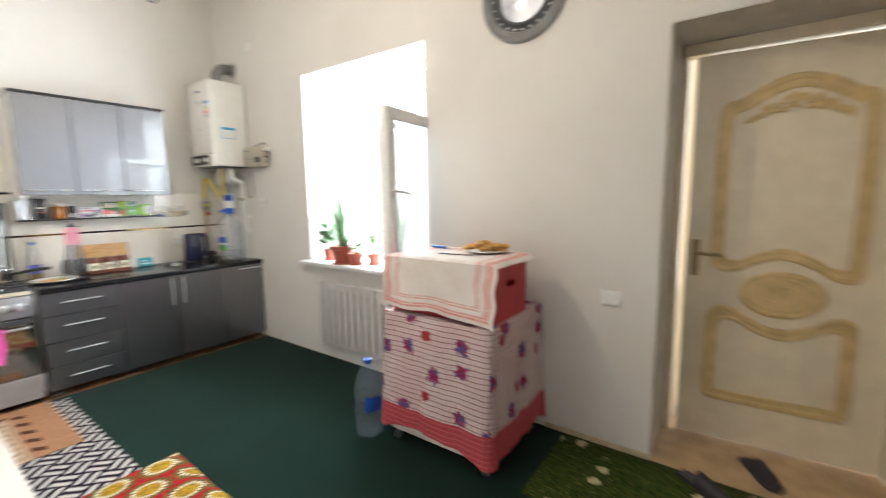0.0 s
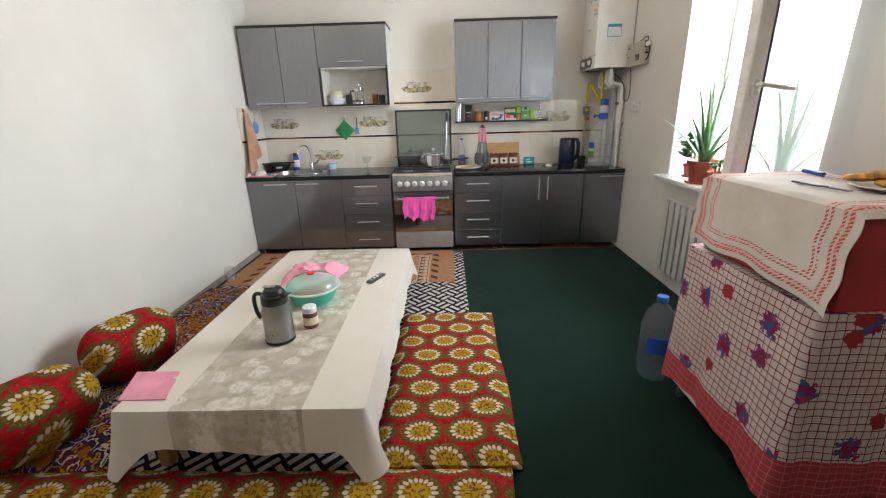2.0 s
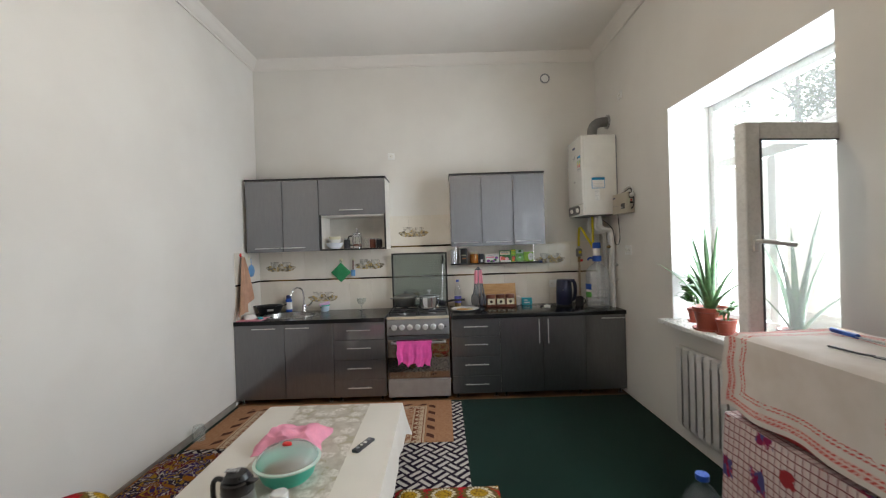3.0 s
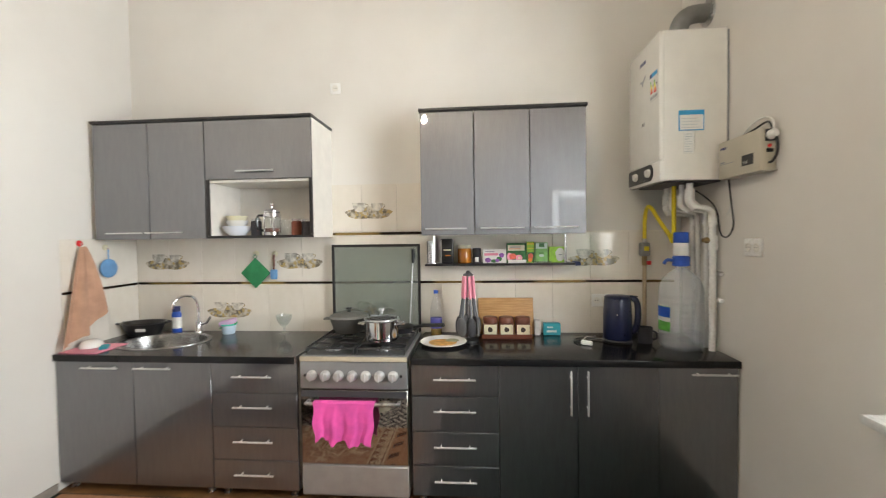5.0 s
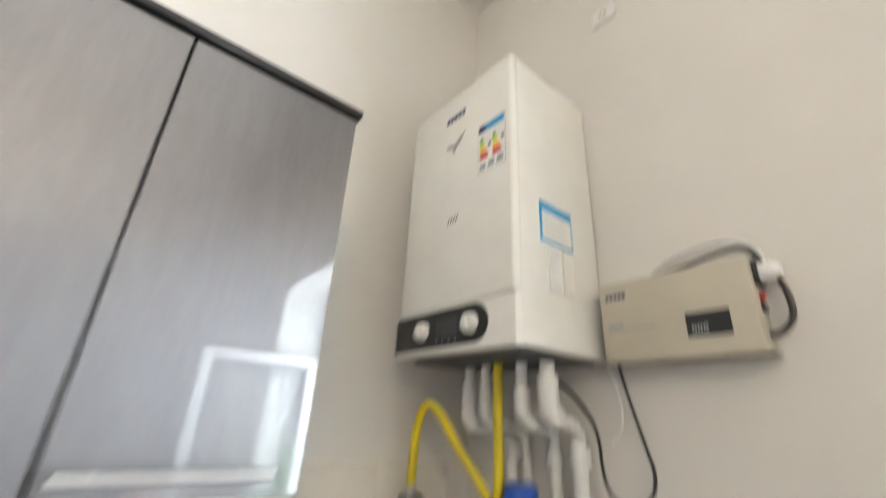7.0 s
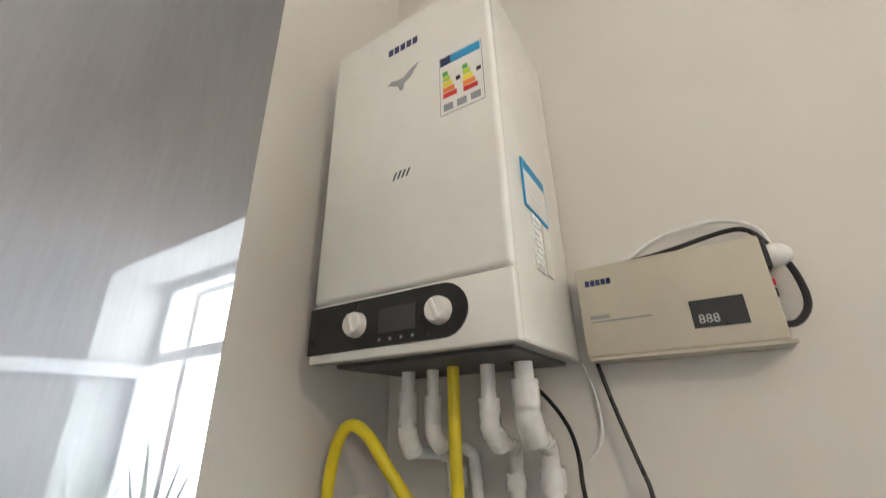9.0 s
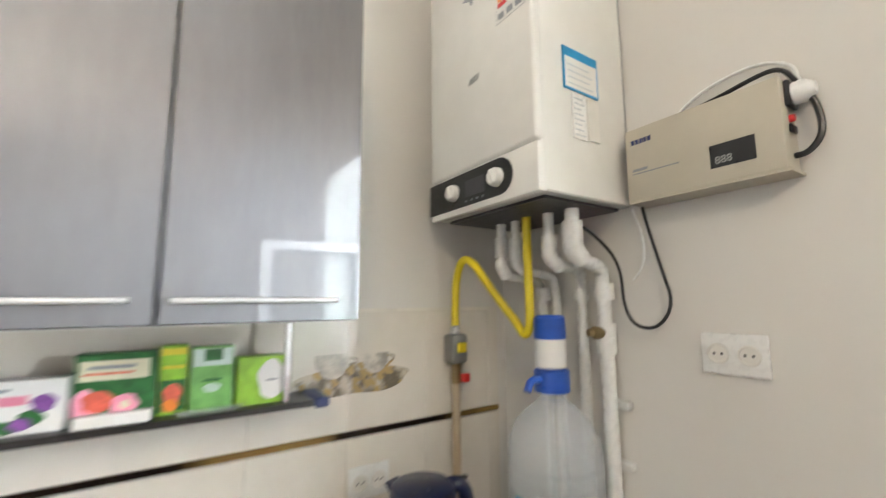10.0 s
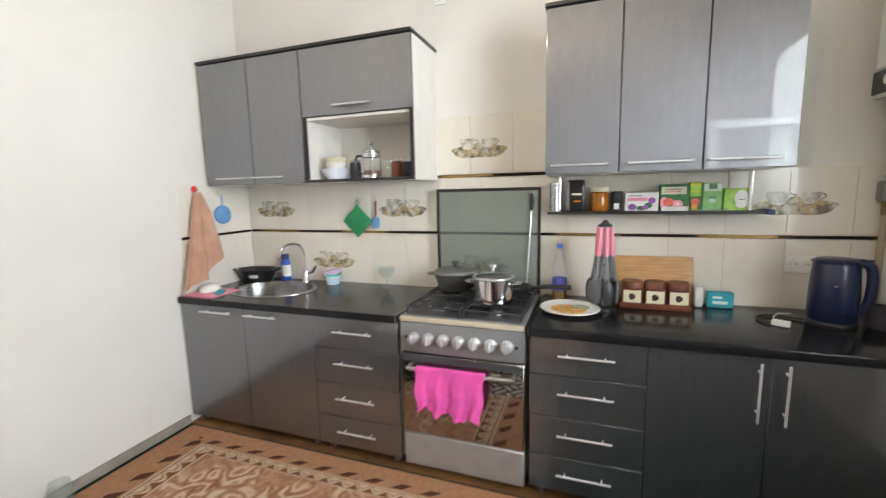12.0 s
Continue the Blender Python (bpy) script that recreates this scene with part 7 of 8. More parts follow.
part("pot_body", lathe([(0, HZ), (0.095, HZ), (0.101, HZ + 0.006), (0.101, HZ + 0.118), (0.105, HZ + 0.122), (0.099, HZ + 0.122), (0.097, HZ + 0.01), (0, HZ + 0.006)], cx, cy, 36), M_CHROME, p)
part("lid", lathe([(0.104, HZ + 0.1225), (0.095, HZ + 0.132), (0.06, HZ + 0.148), (0, HZ + 0.154)], cx, cy, 36), M_CUT, p, "domed glass lid")
part("lid_band", lathe([(0.100, HZ + 0.1226), (0.106, HZ + 0.124), (0.104, HZ + 0.130), (0.098, HZ + 0.1325)], cx, cy, 36), M_STEEL, p)
part("lid_knob", lathe([(0, HZ + 0.154), (0.010, HZ + 0.154), (0.009, HZ + 0.17), (0.021, HZ + 0.178), (0.019, HZ + 0.188), (0, HZ + 0.19)], cx, cy, 16), M_STEEL, p)
for sgn in (-1, 1):
    part("handle", tube([(cx - 0.03, cy + sgn * 0.101, HZ + 0.095), (cx - 0.03, cy + sgn * 0.14, HZ + 0.10), (cx + 0.03, cy + sgn * 0.14, HZ + 0.10), (cx + 0.03, cy + sgn * 0.101, HZ + 0.095)], 0.006, 8, smooth=1), M_CHROME, p)
p = thing("frying_pan", "black frying pan at the back of the stove", "pan", (-4.0, 0.46, HZ))
part("pan_body", lathe([(0, HZ), (0.08, HZ), (0.10, HZ + 0.035), (0.103, HZ + 0.036), (0.097, HZ + 0.034), (0.077, HZ + 0.005), (0, HZ + 0.005)], -4.0, 0.50, 32), M_IRON, p)
part("handle", tube([(-3.985, 0.595, HZ + 0.033), (-3.96, 0.66, HZ + 0.05), (-3.92, 0.80, HZ + 0.062)], [0.009, 0.012, 0.013], 8), M_BLACK, p)

# right worktop
pl = thing("plate", "white plate with leftover flatbread", "plate", (-3.86, 0.80, W))
part("plate_body", lathe([(0, W), (0.075, W), (0.10, W + 0.008), (0.143, W + 0.019), (0.142, W + 0.022), (0.10, W + 0.012), (0, W + 0.006)], -3.86, 0.80, 36), M_WHITE, pl)
part("flatbread", lathe([(0, W + 0.014), (0.06, W + 0.015), (0.085, W + 0.013), (0.088, W + 0.008)], -3.858, 0.795, 24, sx=0.9), M_BREAD, pl, "golden flatbread")
part("greens", lathe([(0, W + 0.016), (0.03, W + 0.018), (0.045, W + 0.0135)], -3.90, 0.85, 12), plain("sage_rim", (0.34, 0.36, 0.22), 0.5, vary=0.4, scale=50), pl)
o = thing("oil_bottle", "clear cooking oil bottle with blue label", "bottle", (-4.08, 0.735, W))
part("bottle_body", lathe([(0, W), (0.036, W), (0.039, W + 0.006), (0.039, W + 0.17), (0.036, W + 0.20), (0.018, W + 0.26), (0.014, W + 0.275), (0.014, W + 0.29)], -4.08, 0.735, 22), M_PET, o)
part("oil", lathe([(0, W + 0.003), (0.036, W + 0.004), (0.036, W + 0.05), (0, W + 0.05)], -4.08, 0.735, 20), M_OIL, o, "golden oil")
part("label", lathe([(0.0396, W + 0.055), (0.0396, W + 0.12)], -4.08, 0.735, 22), plain("violet_label", (0.10, 0.10, 0.42), 0.5), o, "blue label")
part("cap", lathe([(0.0155, W + 0.283), (0.0155, W + 0.305), (0, W + 0.305)], -4.08, 0.735, 14), M_BLUE, o)


M_UTEN = plain("grey_nylon", (0.13, 0.135, 0.145), 0.4)


def utensils():
    u = thing("utensil_stand", "revolving stand of grey utensils with pink handles", "utensils", (-3.93, 0.955, W))
    x, y = -3.94, 0.955
    part("stand_base", lathe([(0, W), (0.06, W), (0.058, W + 0.012), (0.012, W + 0.02), (0, W + 0.02)], x, y, 22), M_BLACK, u)
    part("pole", tube([(x, y, W + 0.018), (x, y, W + 0.44)], 0.006, 10), M_STEEL, u)
    part("crown", lathe([(0, W + 0.415), (0.034, W + 0.415), (0.035, W + 0.42), (0.018, W + 0.43), (0.008, W + 0.445), (0, W + 0.445)], x, y, 18), M_DGREY, u)
    for k in range(6):
        a = k * math.pi / 3 + 0.3
        c, s = math.cos(a), math.sin(a)
        hx, hy = x + 0.030 * c, y + 0.030 * s
        p = part("handle", tube([(hx, hy, W + 0.41), (hx + 0.004 * c, hy + 0.004 * s, W + 0.33), (hx + 0.008 * c, hy + 0.008 * s, W + 0.27)], [0.009, 0.011, 0.008], 8), M_PINKP, u, "pink handle")
        part("shaft", tube([(hx + 0.008 * c, hy + 0.008 * s, W + 0.27), (hx + 0.026 * c, hy + 0.026 * s, W + 0.15)], [0.007, 0.008], 8), M_UTEN, u)
        bm = bmesh.new()
        bmesh.ops.create_uvsphere(bm, u_segments=14, v_segments=8, radius=1.0)
        wd = 0.030 + 0.007 * (k % 3)
        bm.transform(Matrix.Translation((hx + 0.034 * c, hy + 0.034 * s, W + 0.095)) @ Matrix.Rotation(a, 4, "Z") @ Matrix.Diagonal((0.010 if k % 2 else 0.022, wd, 0.062, 1)))
        part("utensil_head", bm, M_UTEN if k % 2 else M_DGREY, u)


utensils()
cb = thing("cutting_board", "pale wooden cutting board leaning on the tiles", "board", (-4.16, 1.19, W))
part("board", turned(pose(-4.118, 1.20, W, 0, -13, 0), box(-0.009, 0.009, -0.185, 0.185, 0.002, 0.245, 0.006, 2)), M_BOARD, cb)
rk = thing("spice_rack", "wooden rack with three brown-lidded spice jars", "rack", (-4.04, 1.195, W))
part("rack_base", box(-4.075, -3.985, 1.035, 1.355, W, W + 0.012, 0.003), M_BROWN, rk)
part("rail", box(-3.989, -3.983, 1.035, 1.355, W + 0.0125, W + 0.03, 0.002), M_BROWN, rk)
for k in range(3):
    y = 1.092 + k * 0.104
    j = part("jar", box(-4.072, -3.992, y - 0.046, y + 0.046, W + 0.0125, W + 0.098, 0.010, 2), M_BROWN, rk)
    part("label", box(-3.9915, -3.990, y - 0.040, y + 0.040, W + 0.030, W + 0.092), M_CREAM, j, "cream label with a dark leaf")
    part("leaf_print", prism([(y + 0.016 * math.cos(a), W + 0.060 + 0.016 * math.sin(a) * (1 - 0.3 * math.cos(a))) for a in [2 * math.pi * i / 12 for i in range(12)]], "x", -3.9898, -3.9892), M_SOIL, j)
    part("lid", lathe([(0.047, W + 0.0985), (0.049, W + 0.101), (0.049, W + 0.128), (0.044, W + 0.136), (0, W + 0.138)], -4.032, y, 24), M_BROWN, j, "brown lid")
tp = thing("paper_pack", "white paper pack beside the spice rack", "packet", (-4.12, 1.405, W))
part("pack", box(-4.15, -4.09, 1.385, 1.425, W, W + 0.10, 0.006), M_PVC, tp)
cd = thing("card_box", "small teal card box against the tiles", "box", (-4.12, 1.50, W))
part("box_body", box(-4.14, -4.10, 1.445, 1.555, W, W + 0.078, 0.003), M_TEAL, cd)
part("print", box(-4.0995, -4.0985, 1.465, 1.53, W + 0.02, W + 0.034), M_WHITE, cd)
part("print", box(-4.0995, -4.0985, 1.465, 1.505, W + 0.048, W + 0.058), M_WHITE, cd)


def kettle(x, y):
    kt = thing("electric_kettle", "dark navy electric kettle on its base", "kettle", (x, y, W))
    kt.scale = (1.09, 1.09, 1.10)
    part("power_base", lathe([(0, W), (0.078, W), (0.080, W + 0.010), (0.074, W + 0.018), (0, W + 0.018)], x, y, 30), M_BLACK, kt)
    part("kettle_body", lathe([(0, W + 0.0185), (0.073, W + 0.0185), (0.077, W + 0.028), (0.076, W + 0.15), (0.071, W + 0.238), (0.068, W + 0.244)], x, y, 36), M_NAVY, kt)
    part("lid", lathe([(0.0685, W + 0.244), (0.069, W + 0.252), (0.060, W + 0.259), (0, W + 0.261)], x, y, 30), M_NAVY, kt)
    part("spout", turned(pose(x, y, 0, 0, 0, 200), prism([(0.056, W + 0.20), (0.094, W + 0.244), (0.056, W + 0.246)], "y", -0.020, 0.020)), M_NAVY, kt)
    part("handle", turned(pose(x, y, 0, 0, 0, 78), tube([(0.050, 0, W + 0.243), (0.085, 0, W + 0.246), (0.104, 0, W + 0.220), (0.107, 0, W + 0.14), (0.097, 0, W + 0.075), (0.070, 0, W + 0.055)], 0.017, 10, smooth=2)), M_NAVY, kt)
    part("switch", turned(pose(x, y, 0, 0, 0, 78), box(0.084, 0.106, -0.007, 0.007, W + 0.252, W + 0.259, 0.003)), M_BLACK, kt)
    part("gauge", turned(pose(x, y, 0, 0, 0, -20), box(0.0755, 0.0775, -0.006, 0.006, W + 0.16, W + 0.165)), M_CHROME, kt)


kettle(-3.95, 1.868)
pg = thing("kettle_cable", "dark cable with white plug lying on the worktop", "cable", (-3.90, 1.66, W))
part("plug", turned(pose(-3.865, 1.65, W + 0.014, 0, 0, 60), box(-0.02, 0.045, -0.014, 0.014, -0.013, 0.013, 0.006, 2)), M_PVC, pg)
part("wire", tube([(-3.88, 1.635, W + 0.012), (-3.93, 1.60, W + 0.006), (-3.99, 1.62, W + 0.006), (-4.02, 1.68, W + 0.006), (-3.99, 1.75, W + 0.006), (-3.97, 1.785, W + 0.008)], 0.0045, 6, smooth=2), M_BLACK, pg)
part("wire", tube([(-3.885, 1.66, W + 0.012), (-3.95, 1.66, W + 0.012), (-4.0, 1.70, W + 0.02), (-4.05, 1.72, W + 0.006), (-4.06, 1.77, W + 0.006)], 0.003, 6, smooth=2), M_PVC, pg)
mg = thing("dark_mug", "dark brown mug between kettle and water bottle", "mug", (-3.93, 2.03, W))
part("mug_body", lathe([(0, W), (0.038, W), (0.042, W + 0.006), (0.042, W + 0.095), (0.038, W + 0.095), (0.037, W + 0.01), (0, W + 0.008)], -3.93, 2.025, 24), M_SHOE, mg)
part("handle", tube([(-3.905, 2.06, W + 0.075), (-3.885, 2.075, W + 0.07), (-3.885, 2.075, W + 0.035), (-3.905, 2.06, W + 0.025)], 0.006, 8, smooth=1), M_SHOE, mg)


def jug(x, y):
    b = big_bottle(x, y, W, 0.118, 0.50, "large clear water bottle with a blue hand pump", cap=None, pet=M_JUG)
    part("water", lathe([(0, W + 0.004), (0.098, W + 0.004), (0.11, W + 0.02), (0.108, W + 0.09), (0, W + 0.09)], x, y, 28), M_WATER, b, "water in the bottom")
    lb = part("label", sheet(lambda u, v: (x + 0.1195 * math.cos(-1.74 + u * 0.85), y + 0.1195 * math.sin(-1.74 + u * 0.85), W + 0.105 + 0.14 * v), 12, 8), M_LEAFG, b, "blue and green label")
    part("label_top", sheet(lambda u, v: (x + 0.1203 * math.cos(-1.74 + u * 0.85), y + 0.1203 * math.sin(-1.74 + u * 0.85), W + 0.185 + 0.058 * v), 12, 4), M_BLUE, lb)
    part("label_mid", sheet(lambda u, v: (x + 0.1203 * math.cos(-1.74 + u * 0.85), y + 0.1203 * math.sin(-1.74 + u * 0.85), W + 0.160 + 0.024 * v), 12, 2), M_WHITE, lb)
    z = W + 0.47
    p = part("pump_collar", lathe([(0.030, z), (0.046, z + 0.004), (0.046, z + 0.055), (0.034, z + 0.062), (0, z + 0.062)], x, y, 22), M_BLUE, b, "blue pump collar")
    part("pump_body", lathe([(0.036, z + 0.062), (0.040, z + 0.066), (0.040, z + 0.135), (0.036, z + 0.138)], x, y, 22), M_WHITE, b, "white pump body")
    part("pump_cap", lathe([(0.041, z + 0.136), (0.042, z + 0.14), (0.040, z + 0.19), (0.034, z + 0.197), (0, z + 0.198)], x, y, 22), M_BLUE, b, "blue pump button")
    part("spout", tube([(x, y - 0.04, z + 0.035), (x + 0.01, y - 0.085, z + 0.04), (x + 0.012, y - 0.10, z + 0.015)], 0.010, 8, smooth=1), M_BLUE, p)
    part("dip_tube", tube([(x, y, W + 0.02), (x, y, z)], 0.010, 8), M_CUT, b)


jug(-3.83, 2.185)

# shelf packets
S = 1.3065
it = thing("coffee_pack", "black coffee packet with silver edge on the shelf", "packet", (-4.12, 0.80, S))
part("packet", box(-4.16, -4.085, 0.765, 0.855, S, S + 0.165, 0.012, 2), M_BLACK, it)
part("side_seal", box(-4.085, -4.082, 0.764, 0.778, S + 0.004, S + 0.155), M_STEEL, it)
part("lettering_bar", box(-4.0848, -4.0838, 0.79, 0.84, S + 0.085, S + 0.095), M_CREAM, it)
part("lettering_bar", box(-4.0848, -4.0838, 0.80, 0.835, S + 0.05, S + 0.056), M_ORANGE, it)
it = thing("tin", "tall pale tin at the shelf's end", "tin", (-4.14, 0.725, S))
part("tin_body", lathe([(0, S), (0.03, S), (0.03, S + 0.15), (0, S + 0.152)], -4.15, 0.70, 18), M_STEEL, it)
it = thing("honey_jar", "jar of amber honey with pale lid", "jar", (-4.12, 0.925, S))
part("jar_body", lathe([(0, S), (0.044, S), (0.047, S + 0.006), (0.047, S + 0.09), (0.040, S + 0.10)], -4.118, 0.928, 22), M_AMBER, it)
part("lid", lathe([(0.043, S + 0.0995), (0.045, S + 0.102), (0.045, S + 0.122), (0, S + 0.124)], -4.118, 0.928, 22), M_CREAM, it)
it = thing("dark_jar", "small dark jar next to the honey", "jar", (-4.11, 1.01, S))
part("jar_body", lathe([(0, S), (0.026, S), (0.028, S + 0.005), (0.028, S + 0.10), (0, S + 0.102)], -4.11, 1.01, 18), M_SHOE, it)
part("label", box(-4.082, -4.080, 0.998, 1.022, S + 0.01, S + 0.04), M_WHITE, it)


def packet(label, y0, y1, h, base, prints, x1=-4.085, ovals=()):
    """A carton on the shelf; prints and ovals are given in shares of its face."""
    p = thing("tea_packet", label, "packet", (-4.12, (y0 + y1) / 2, S), "packets on the shelf")
    part("packet", box(x1 - 0.05, x1, y0, y1, S, S + h, 0.002), base, p)
    for k, (u0, u1, v0, v1, m) in enumerate(prints):
        part("print", box(x1 + 0.0002, x1 + 0.0006 + 0.0002 * k, y0 + (y1 - y0) * u0, y0 + (y1 - y0) * u1, S + h * v0, S + h * v1), m, p)
    for k, (u, v, a, b, m) in enumerate(ovals):
        cy, cz = y0 + (y1 - y0) * u, S + h * v
        out = [(min(y1 - 0.001, max(y0 + 0.001, cy + (y1 - y0) * a * math.cos(t) * (1 + 0.10 * math.sin(5 * t + k)))), min(S + h - 0.001, max(S + 0.001, cz + h * b * math.sin(t)))) for t in [2 * math.pi * i / 22 for i in range(22)]]
        part("print", prism(out, "x", x1 + 0.0002, x1 + 0.0020 + 0.0003 * k), m, p)


M_LIME = plain("lime_packet", (0.30, 0.56, 0.05), 0.35, vary=0.25, scale=25)
M_VIOLET = plain("violet_print", (0.24, 0.08, 0.34), 0.5, vary=0.3, scale=60)
M_DKGREEN = plain("dark_green_print", (0.025, 0.14, 0.035), 0.45, vary=0.35, scale=50)
M_CORAL = plain("coral_print", (0.72, 0.13, 0.08), 0.5, vary=0.2, scale=60)
M_PALEG = plain("pale_green_packet", (0.20, 0.46, 0.13), 0.3, vary=0.25, scale=25)
M_YELP = plain("yellow_card", (0.72, 0.62, 0.05), 0.4)
packet("white tea packet with violet clover and pink bar", 1.050, 1.203, 0.092, M_WHITE, ((0.06, 0.66, 0.55, 0.72, M_PINKP), (0.1, 0.5, 0.80, 0.86, M_MGREY)), ovals=((0.80, 0.56, 0.11, 0.17, M_VIOLET), (0.22, 0.22, 0.13, 0.17, M_VIOLET), (0.70, 0.30, 0.12, 0.15, M_DKGREEN), (0.48, 0.16, 0.14, 0.12, M_DKGREEN), (0.62, 0.20, 0.09, 0.12, M_VIOLET)))
packet("green tea packet with cream panel and coral flower", 1.208, 1.335, 0.130, M_DKGREEN, ((0.05, 0.90, 0.62, 0.90, M_CREAM), (0.10, 0.70, 0.70, 0.73, M_CORAL), (0.16, 0.72, 0.78, 0.83, M_MGREY)), ovals=((0.14, 0.30, 0.14, 0.22, M_PINKL), (0.30, 0.33, 0.19, 0.15, M_CORAL), (0.62, 0.26, 0.17, 0.15, M_PINKL), (0.62, 0.26, 0.06, 0.06, M_CREAM)))
packet("yellow-topped green tea packet with orange fruit", 1.338, 1.387, 0.138, M_LIME, ((0.04, 0.96, 0.86, 0.96, M_YELP), (0.1, 0.9, 0.66, 0.71, M_YELP), (0.04, 0.96, 0.06, 0.5, M_DKGREEN)), -4.093, ovals=((0.5, 0.30, 0.34, 0.15, M_CORAL), (0.45, 0.14, 0.28, 0.09, M_ORANGE)))
packet("soft green tea packet with pale top", 1.392, 1.472, 0.132, M_PALEG, ((0.04, 0.96, 0.70, 0.97, M_MINTW), (0.30, 0.72, 0.78, 0.96, M_DKGREEN), (0.3, 0.7, 0.46, 0.50, M_DKGREEN)), ovals=((0.5, 0.36, 0.2, 0.07, M_MINTW),))
packet("lime packet with a white round", 1.480, 1.578, 0.104, M_LIME, (), ovals=((0.72, 0.52, 0.30, 0.42, M_WHITE), (0.72, 0.50, 0.14, 0.025, M_MGREY)))
packet("white sachet lying low", 1.215, 1.33, 0.022, M_WHITE, ((0.1, 0.5, 0.2, 0.8, M_PVC_DULL),), -4.062)
it = thing("glass_dish", "low cut-glass dish on the shelf's end", "dish", (-4.085, 1.46, S))
part("dish", lathe([(0, S), (0.020, S), (0.026, S + 0.012), (0.024, S + 0.012), (0.018, S + 0.003), (0, S + 0.003)], -4.060, 1.43, 18, sx=0.22, sy=2.6), M_CUT, it)

# niche
NZ = 1.5115
for dz, r, hh, m, lbl in ((0, 0.092, 0.062, plain("bluish_porcelain", (0.66, 0.69, 0.76), 0.2, vary=0.05), "wide bluish porcelain bowl at the bottom of a stack"), (0.0505, 0.070, 0.048, M_WHITE, "cream porcelain bowl stacked in the niche"), (0.084, 0.068, 0.045, M_CREAM, "cream porcelain bowl stacked in the niche")):
    z = NZ + dz
    b = thing("bowl", lbl, "bowl", (-3.97, -0.572, z), "stacked bowls")
    part("bowl_body", lathe([(0, z + 0.0005), (r * 0.5, z + 0.0005), (r * 0.86, z + hh * 0.5), (r, z + hh), (r * 0.96, z + hh), (r * 0.80, z + hh * 0.55), (0, z + 0.012)], -3.97, -0.572, 28), m, b)
f = thing("french_press", "glass and steel french press in the niche", "press", (-3.97, -0.33, NZ))
part("glass", lathe([(0, NZ + 0.008), (0.046, NZ + 0.008), (0.048, NZ + 0.012), (0.048, NZ + 0.15)], -3.97, -0.33, 24), M_CUT, f)
part("tea", lathe([(0, NZ + 0.012), (0.045, NZ + 0.012), (0.045, NZ + 0.045), (0, NZ + 0.045)], -3.97, -0.33, 20), M_BROWN, f)
part("band", lathe([(0.049, NZ + 0.0005), (0.051, NZ + 0.001), (0.051, NZ + 0.02), (0.049, NZ + 0.021)], -3.97, -0.33, 24), M_CHROME, f)
part("band", lathe([(0.049, NZ + 0.12), (0.051, NZ + 0.122), (0.051, NZ + 0.145), (0.049, NZ + 0.147)], -3.97, -0.33, 24), M_CHROME, f)
for k in range(4):
    a = k * math.pi / 2 + 0.6
    part("rib", tube([(-3.97 + 0.0505 * math.cos(a), -0.33 + 0.0505 * math.sin(a), NZ + 0.01), (-3.97 + 0.0505 * math.cos(a), -0.33 + 0.0505 * math.sin(a), NZ + 0.14)], 0.004, 6), M_CHROME, f)
part("lid", lathe([(0.050, NZ + 0.150), (0.050, NZ + 0.158), (0.020, NZ + 0.170), (0.006, NZ + 0.172), (0.006, NZ + 0.19), (0.014, NZ + 0.195), (0.012, NZ + 0.21), (0, NZ + 0.212)], -3.97, -0.33, 24), M_CHROME, f)
part("handle", tube([(-3.955, -0.38, NZ + 0.13), (-3.94, -0.42, NZ + 0.13), (-3.94, -0.42, NZ + 0.04), (-3.955, -0.38, NZ + 0.03)], 0.008, 8, smooth=1), M_BLACK, f)
for y, h, m, lbl in ((-0.44, 0.11, M_SHOE, "dark glass jar in the niche"), (-0.235, 0.10, M_CUT, "clear glass cup in the niche"), (-0.165, 0.105, M_BROWN, "brown spice jar in the niche"), (-0.095, 0.10, M_SHOE, "dark spice jar in the niche")):
    j = thing("small_jar", lbl, "jar", (-3.97, y, NZ), "jars in the niche")
    part("jar_body", lathe([(0, NZ + 0.0005), (0.031, NZ + 0.0005), (0.033, NZ + 0.006), (0.033, NZ + h * 0.8), (0.028, NZ + h * 0.86)], -3.97, y, 20), m, j)
    part("lid", lathe([(0.029, NZ + h * 0.86), (0.031, NZ + h * 0.87), (0.031, NZ + h), (0, NZ + h)], -3.97, y, 20), M_STEEL if m is not M_CUT else M_CUT, j)


# hooks and hanging cloths
def wall_hook(p, axis, material, label):
    h = thing("wall_hook", label, "hook", p, "stick-on wall hooks")
    m = Matrix.Translation(p) @ (pose(0, 0, 0, 0, 90, 0) if axis == "x" else pose(0, 0, 0, -90, 0, 0))
    part("pad", turned(m, lathe([(0, 0.0005), (0.020, 0.0005), (0.019, 0.006), (0.010, 0.010), (0, 0.010)], 0, 0, 18)), material, h)
    d = Vector((1, 0, 0)) if axis == "x" else Vector((0, 1, 0))
    q = Vector(p)
    part("hook", tube([q + d * 0.008, q + d * 0.02 + Vector((0, 0, -0.012)), q + d * 0.028 + Vector((0, 0, -0.004))], 0.003, 6), M_CHROME, h)


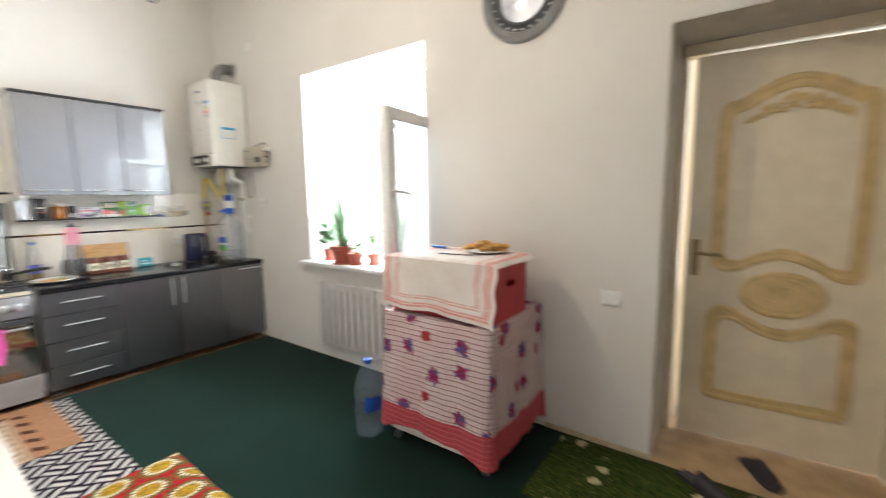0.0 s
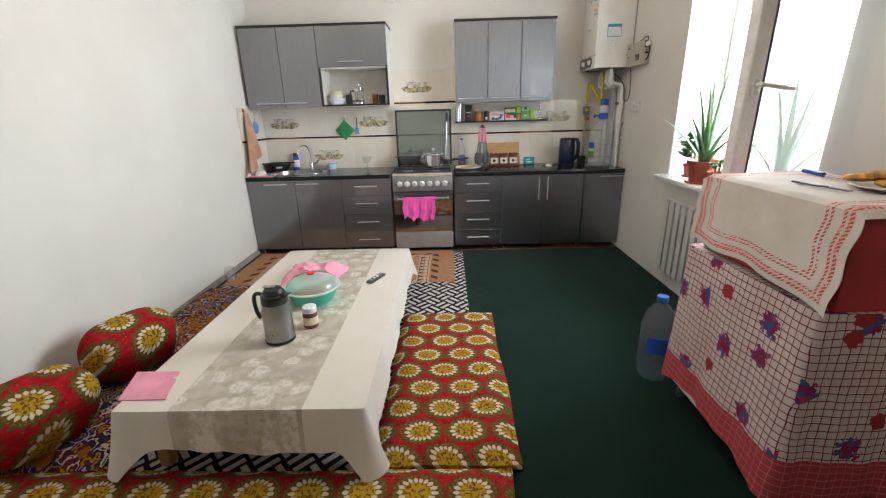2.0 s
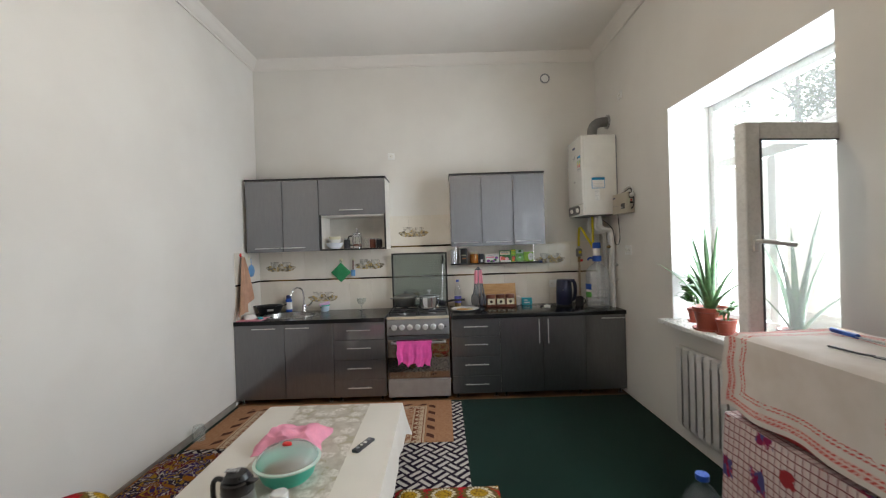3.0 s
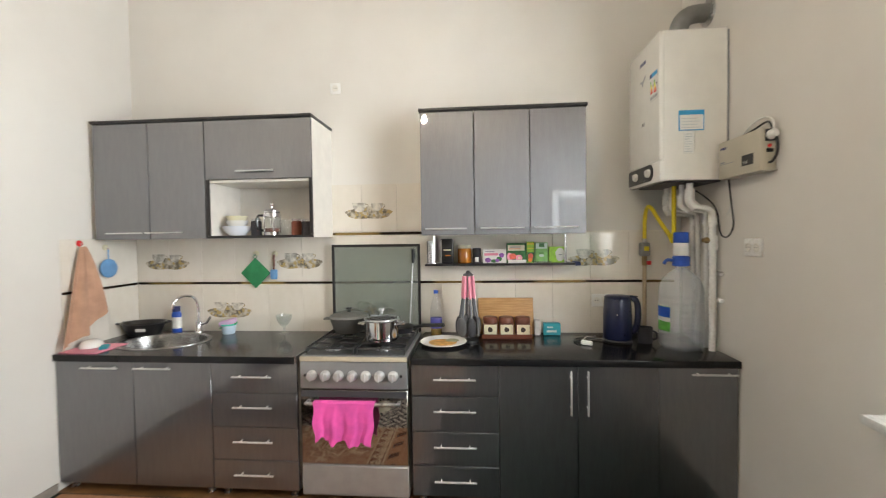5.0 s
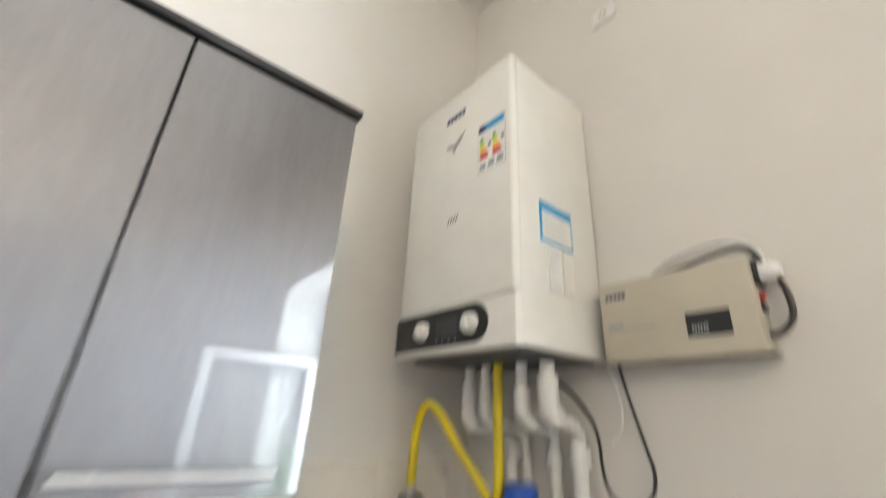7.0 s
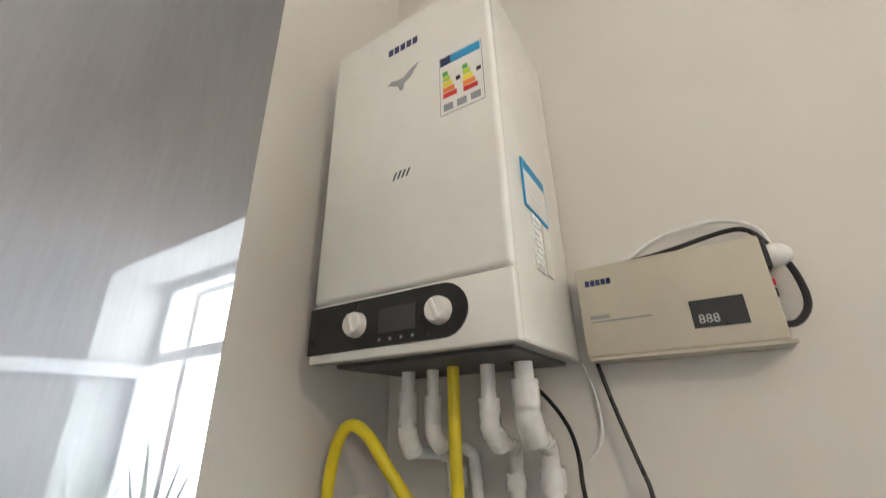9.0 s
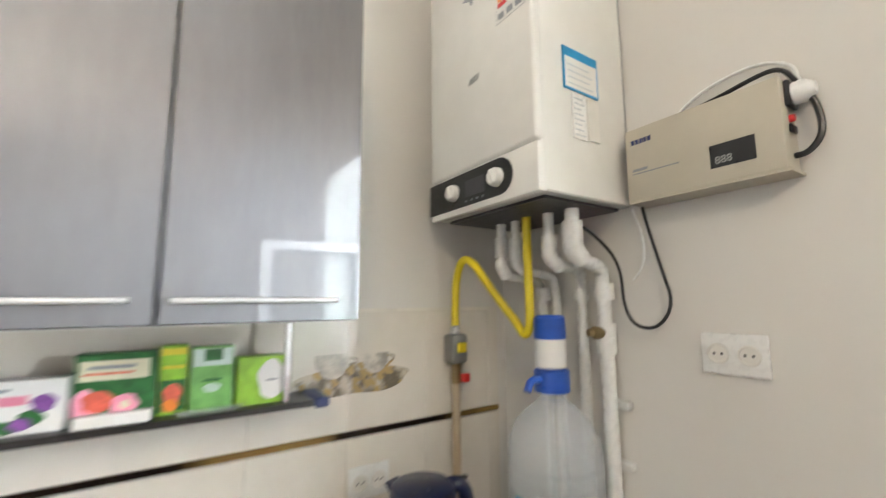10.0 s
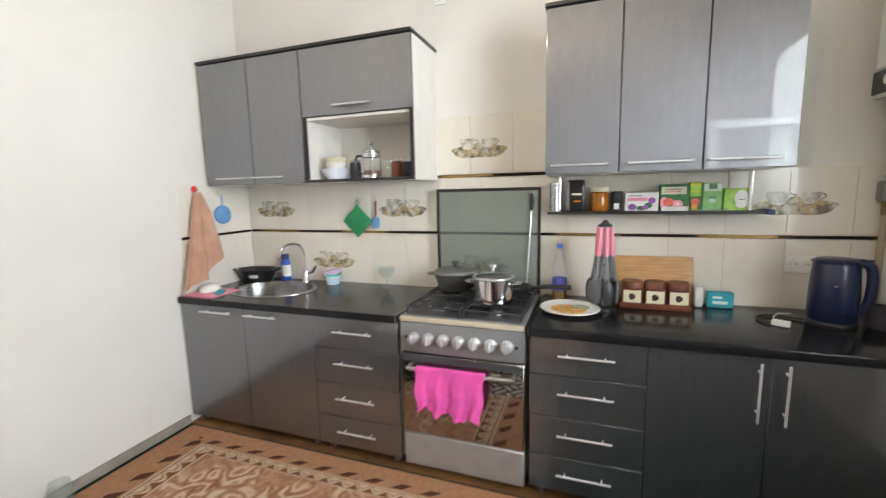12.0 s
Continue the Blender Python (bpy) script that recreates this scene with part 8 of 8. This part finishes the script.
TX, TY = BACK + 0.0112, LEFT + 0.0105
wall_hook((TX, -0.565, 1.385), "x", M_CREAM, "small beige stick-on hook")
wall_hook((TX, -0.425, 1.38), "x", M_CREAM, "small beige stick-on hook")
wall_hook((-3.745, TY, 1.475), "y", M_REDB, "small red apple-shaped hook")
wall_hook((-3.925, TY, 1.445), "y", M_CREAM, "small beige stick-on hook")
mt = thing("pot_holder", "green quilted pot holder hung by its corner", "pot holder", (TX + 0.02, -0.565, 1.22))
part("pad", turned(pose(TX + 0.018, -0.565, 1.245, 0, 0, 0) @ Matrix.Rotation(radians(45), 4, "X"), box(-0.006, 0.006, -0.078, 0.078, -0.078, 0.078, 0.005, 2)), M_GREEN, mt)
part("loop", tube([(TX + 0.02, -0.57, 1.345), (TX + 0.02, -0.578, 1.365), (TX + 0.02, -0.565, 1.378), (TX + 0.02, -0.553, 1.365), (TX + 0.02, -0.56, 1.345)], 0.003, 6), M_GREEN, mt)
br = thing("dish_brush", "small dish brush with brown handle on a hook", "brush", (TX + 0.02, -0.425, 1.25))
part("handle", tube([(TX + 0.02, -0.425, 1.375), (TX + 0.02, -0.428, 1.27)], 0.007, 8), M_BROWN, br)
part("bristle_pad", box(TX + 0.008, TX + 0.034, -0.452, -0.405, 1.20, 1.27, 0.008, 2), M_SKYB, br)
sc = thing("bath_sponge", "round light blue scrubbing pad on a hook", "sponge", (-3.925, TY + 0.02, 1.30))
part("pad", turned(pose(-3.925, TY + 0.024, 1.305, 90, 0, 0), lathe([(0, -0.016), (0.045, -0.016), (0.062, -0.006), (0.062, 0.006), (0.045, 0.016), (0, 0.016)], 0, 0, 28)), M_SKYB, sc)
part("loop", tube([(-3.925, TY + 0.024, 1.365), (-3.925, TY + 0.024, 1.43)], 0.004, 6), M_SKYB, sc)


def hung_towel(u, v):
    """Gathered on the hook, falling in folds, longer towards the worktop's edge."""
    w = 0.022 + 0.150 * v ** 0.75
    x = -3.745 + (u - 0.5) * 1.75 * w + 0.045 * v * v
    fold = 0.016 * math.sin(u * 13 + 1.5 * v) * (0.35 + v) + 0.008 * math.sin(u * 31 + v) * v
    drop = 0.50 + 0.112 * u - 0.075 * max(0.0, 0.35 - u) / 0.35 + 0.006 * math.sin(u * 19)
    return (x, TY + 0.030 + 0.022 * v + fold, 1.455 - drop * v)


solid("hand_towel", sheet(hung_towel, 34, 26, 0.004), M_PEACH, "peach hand towel hanging from a red hook", "towel")
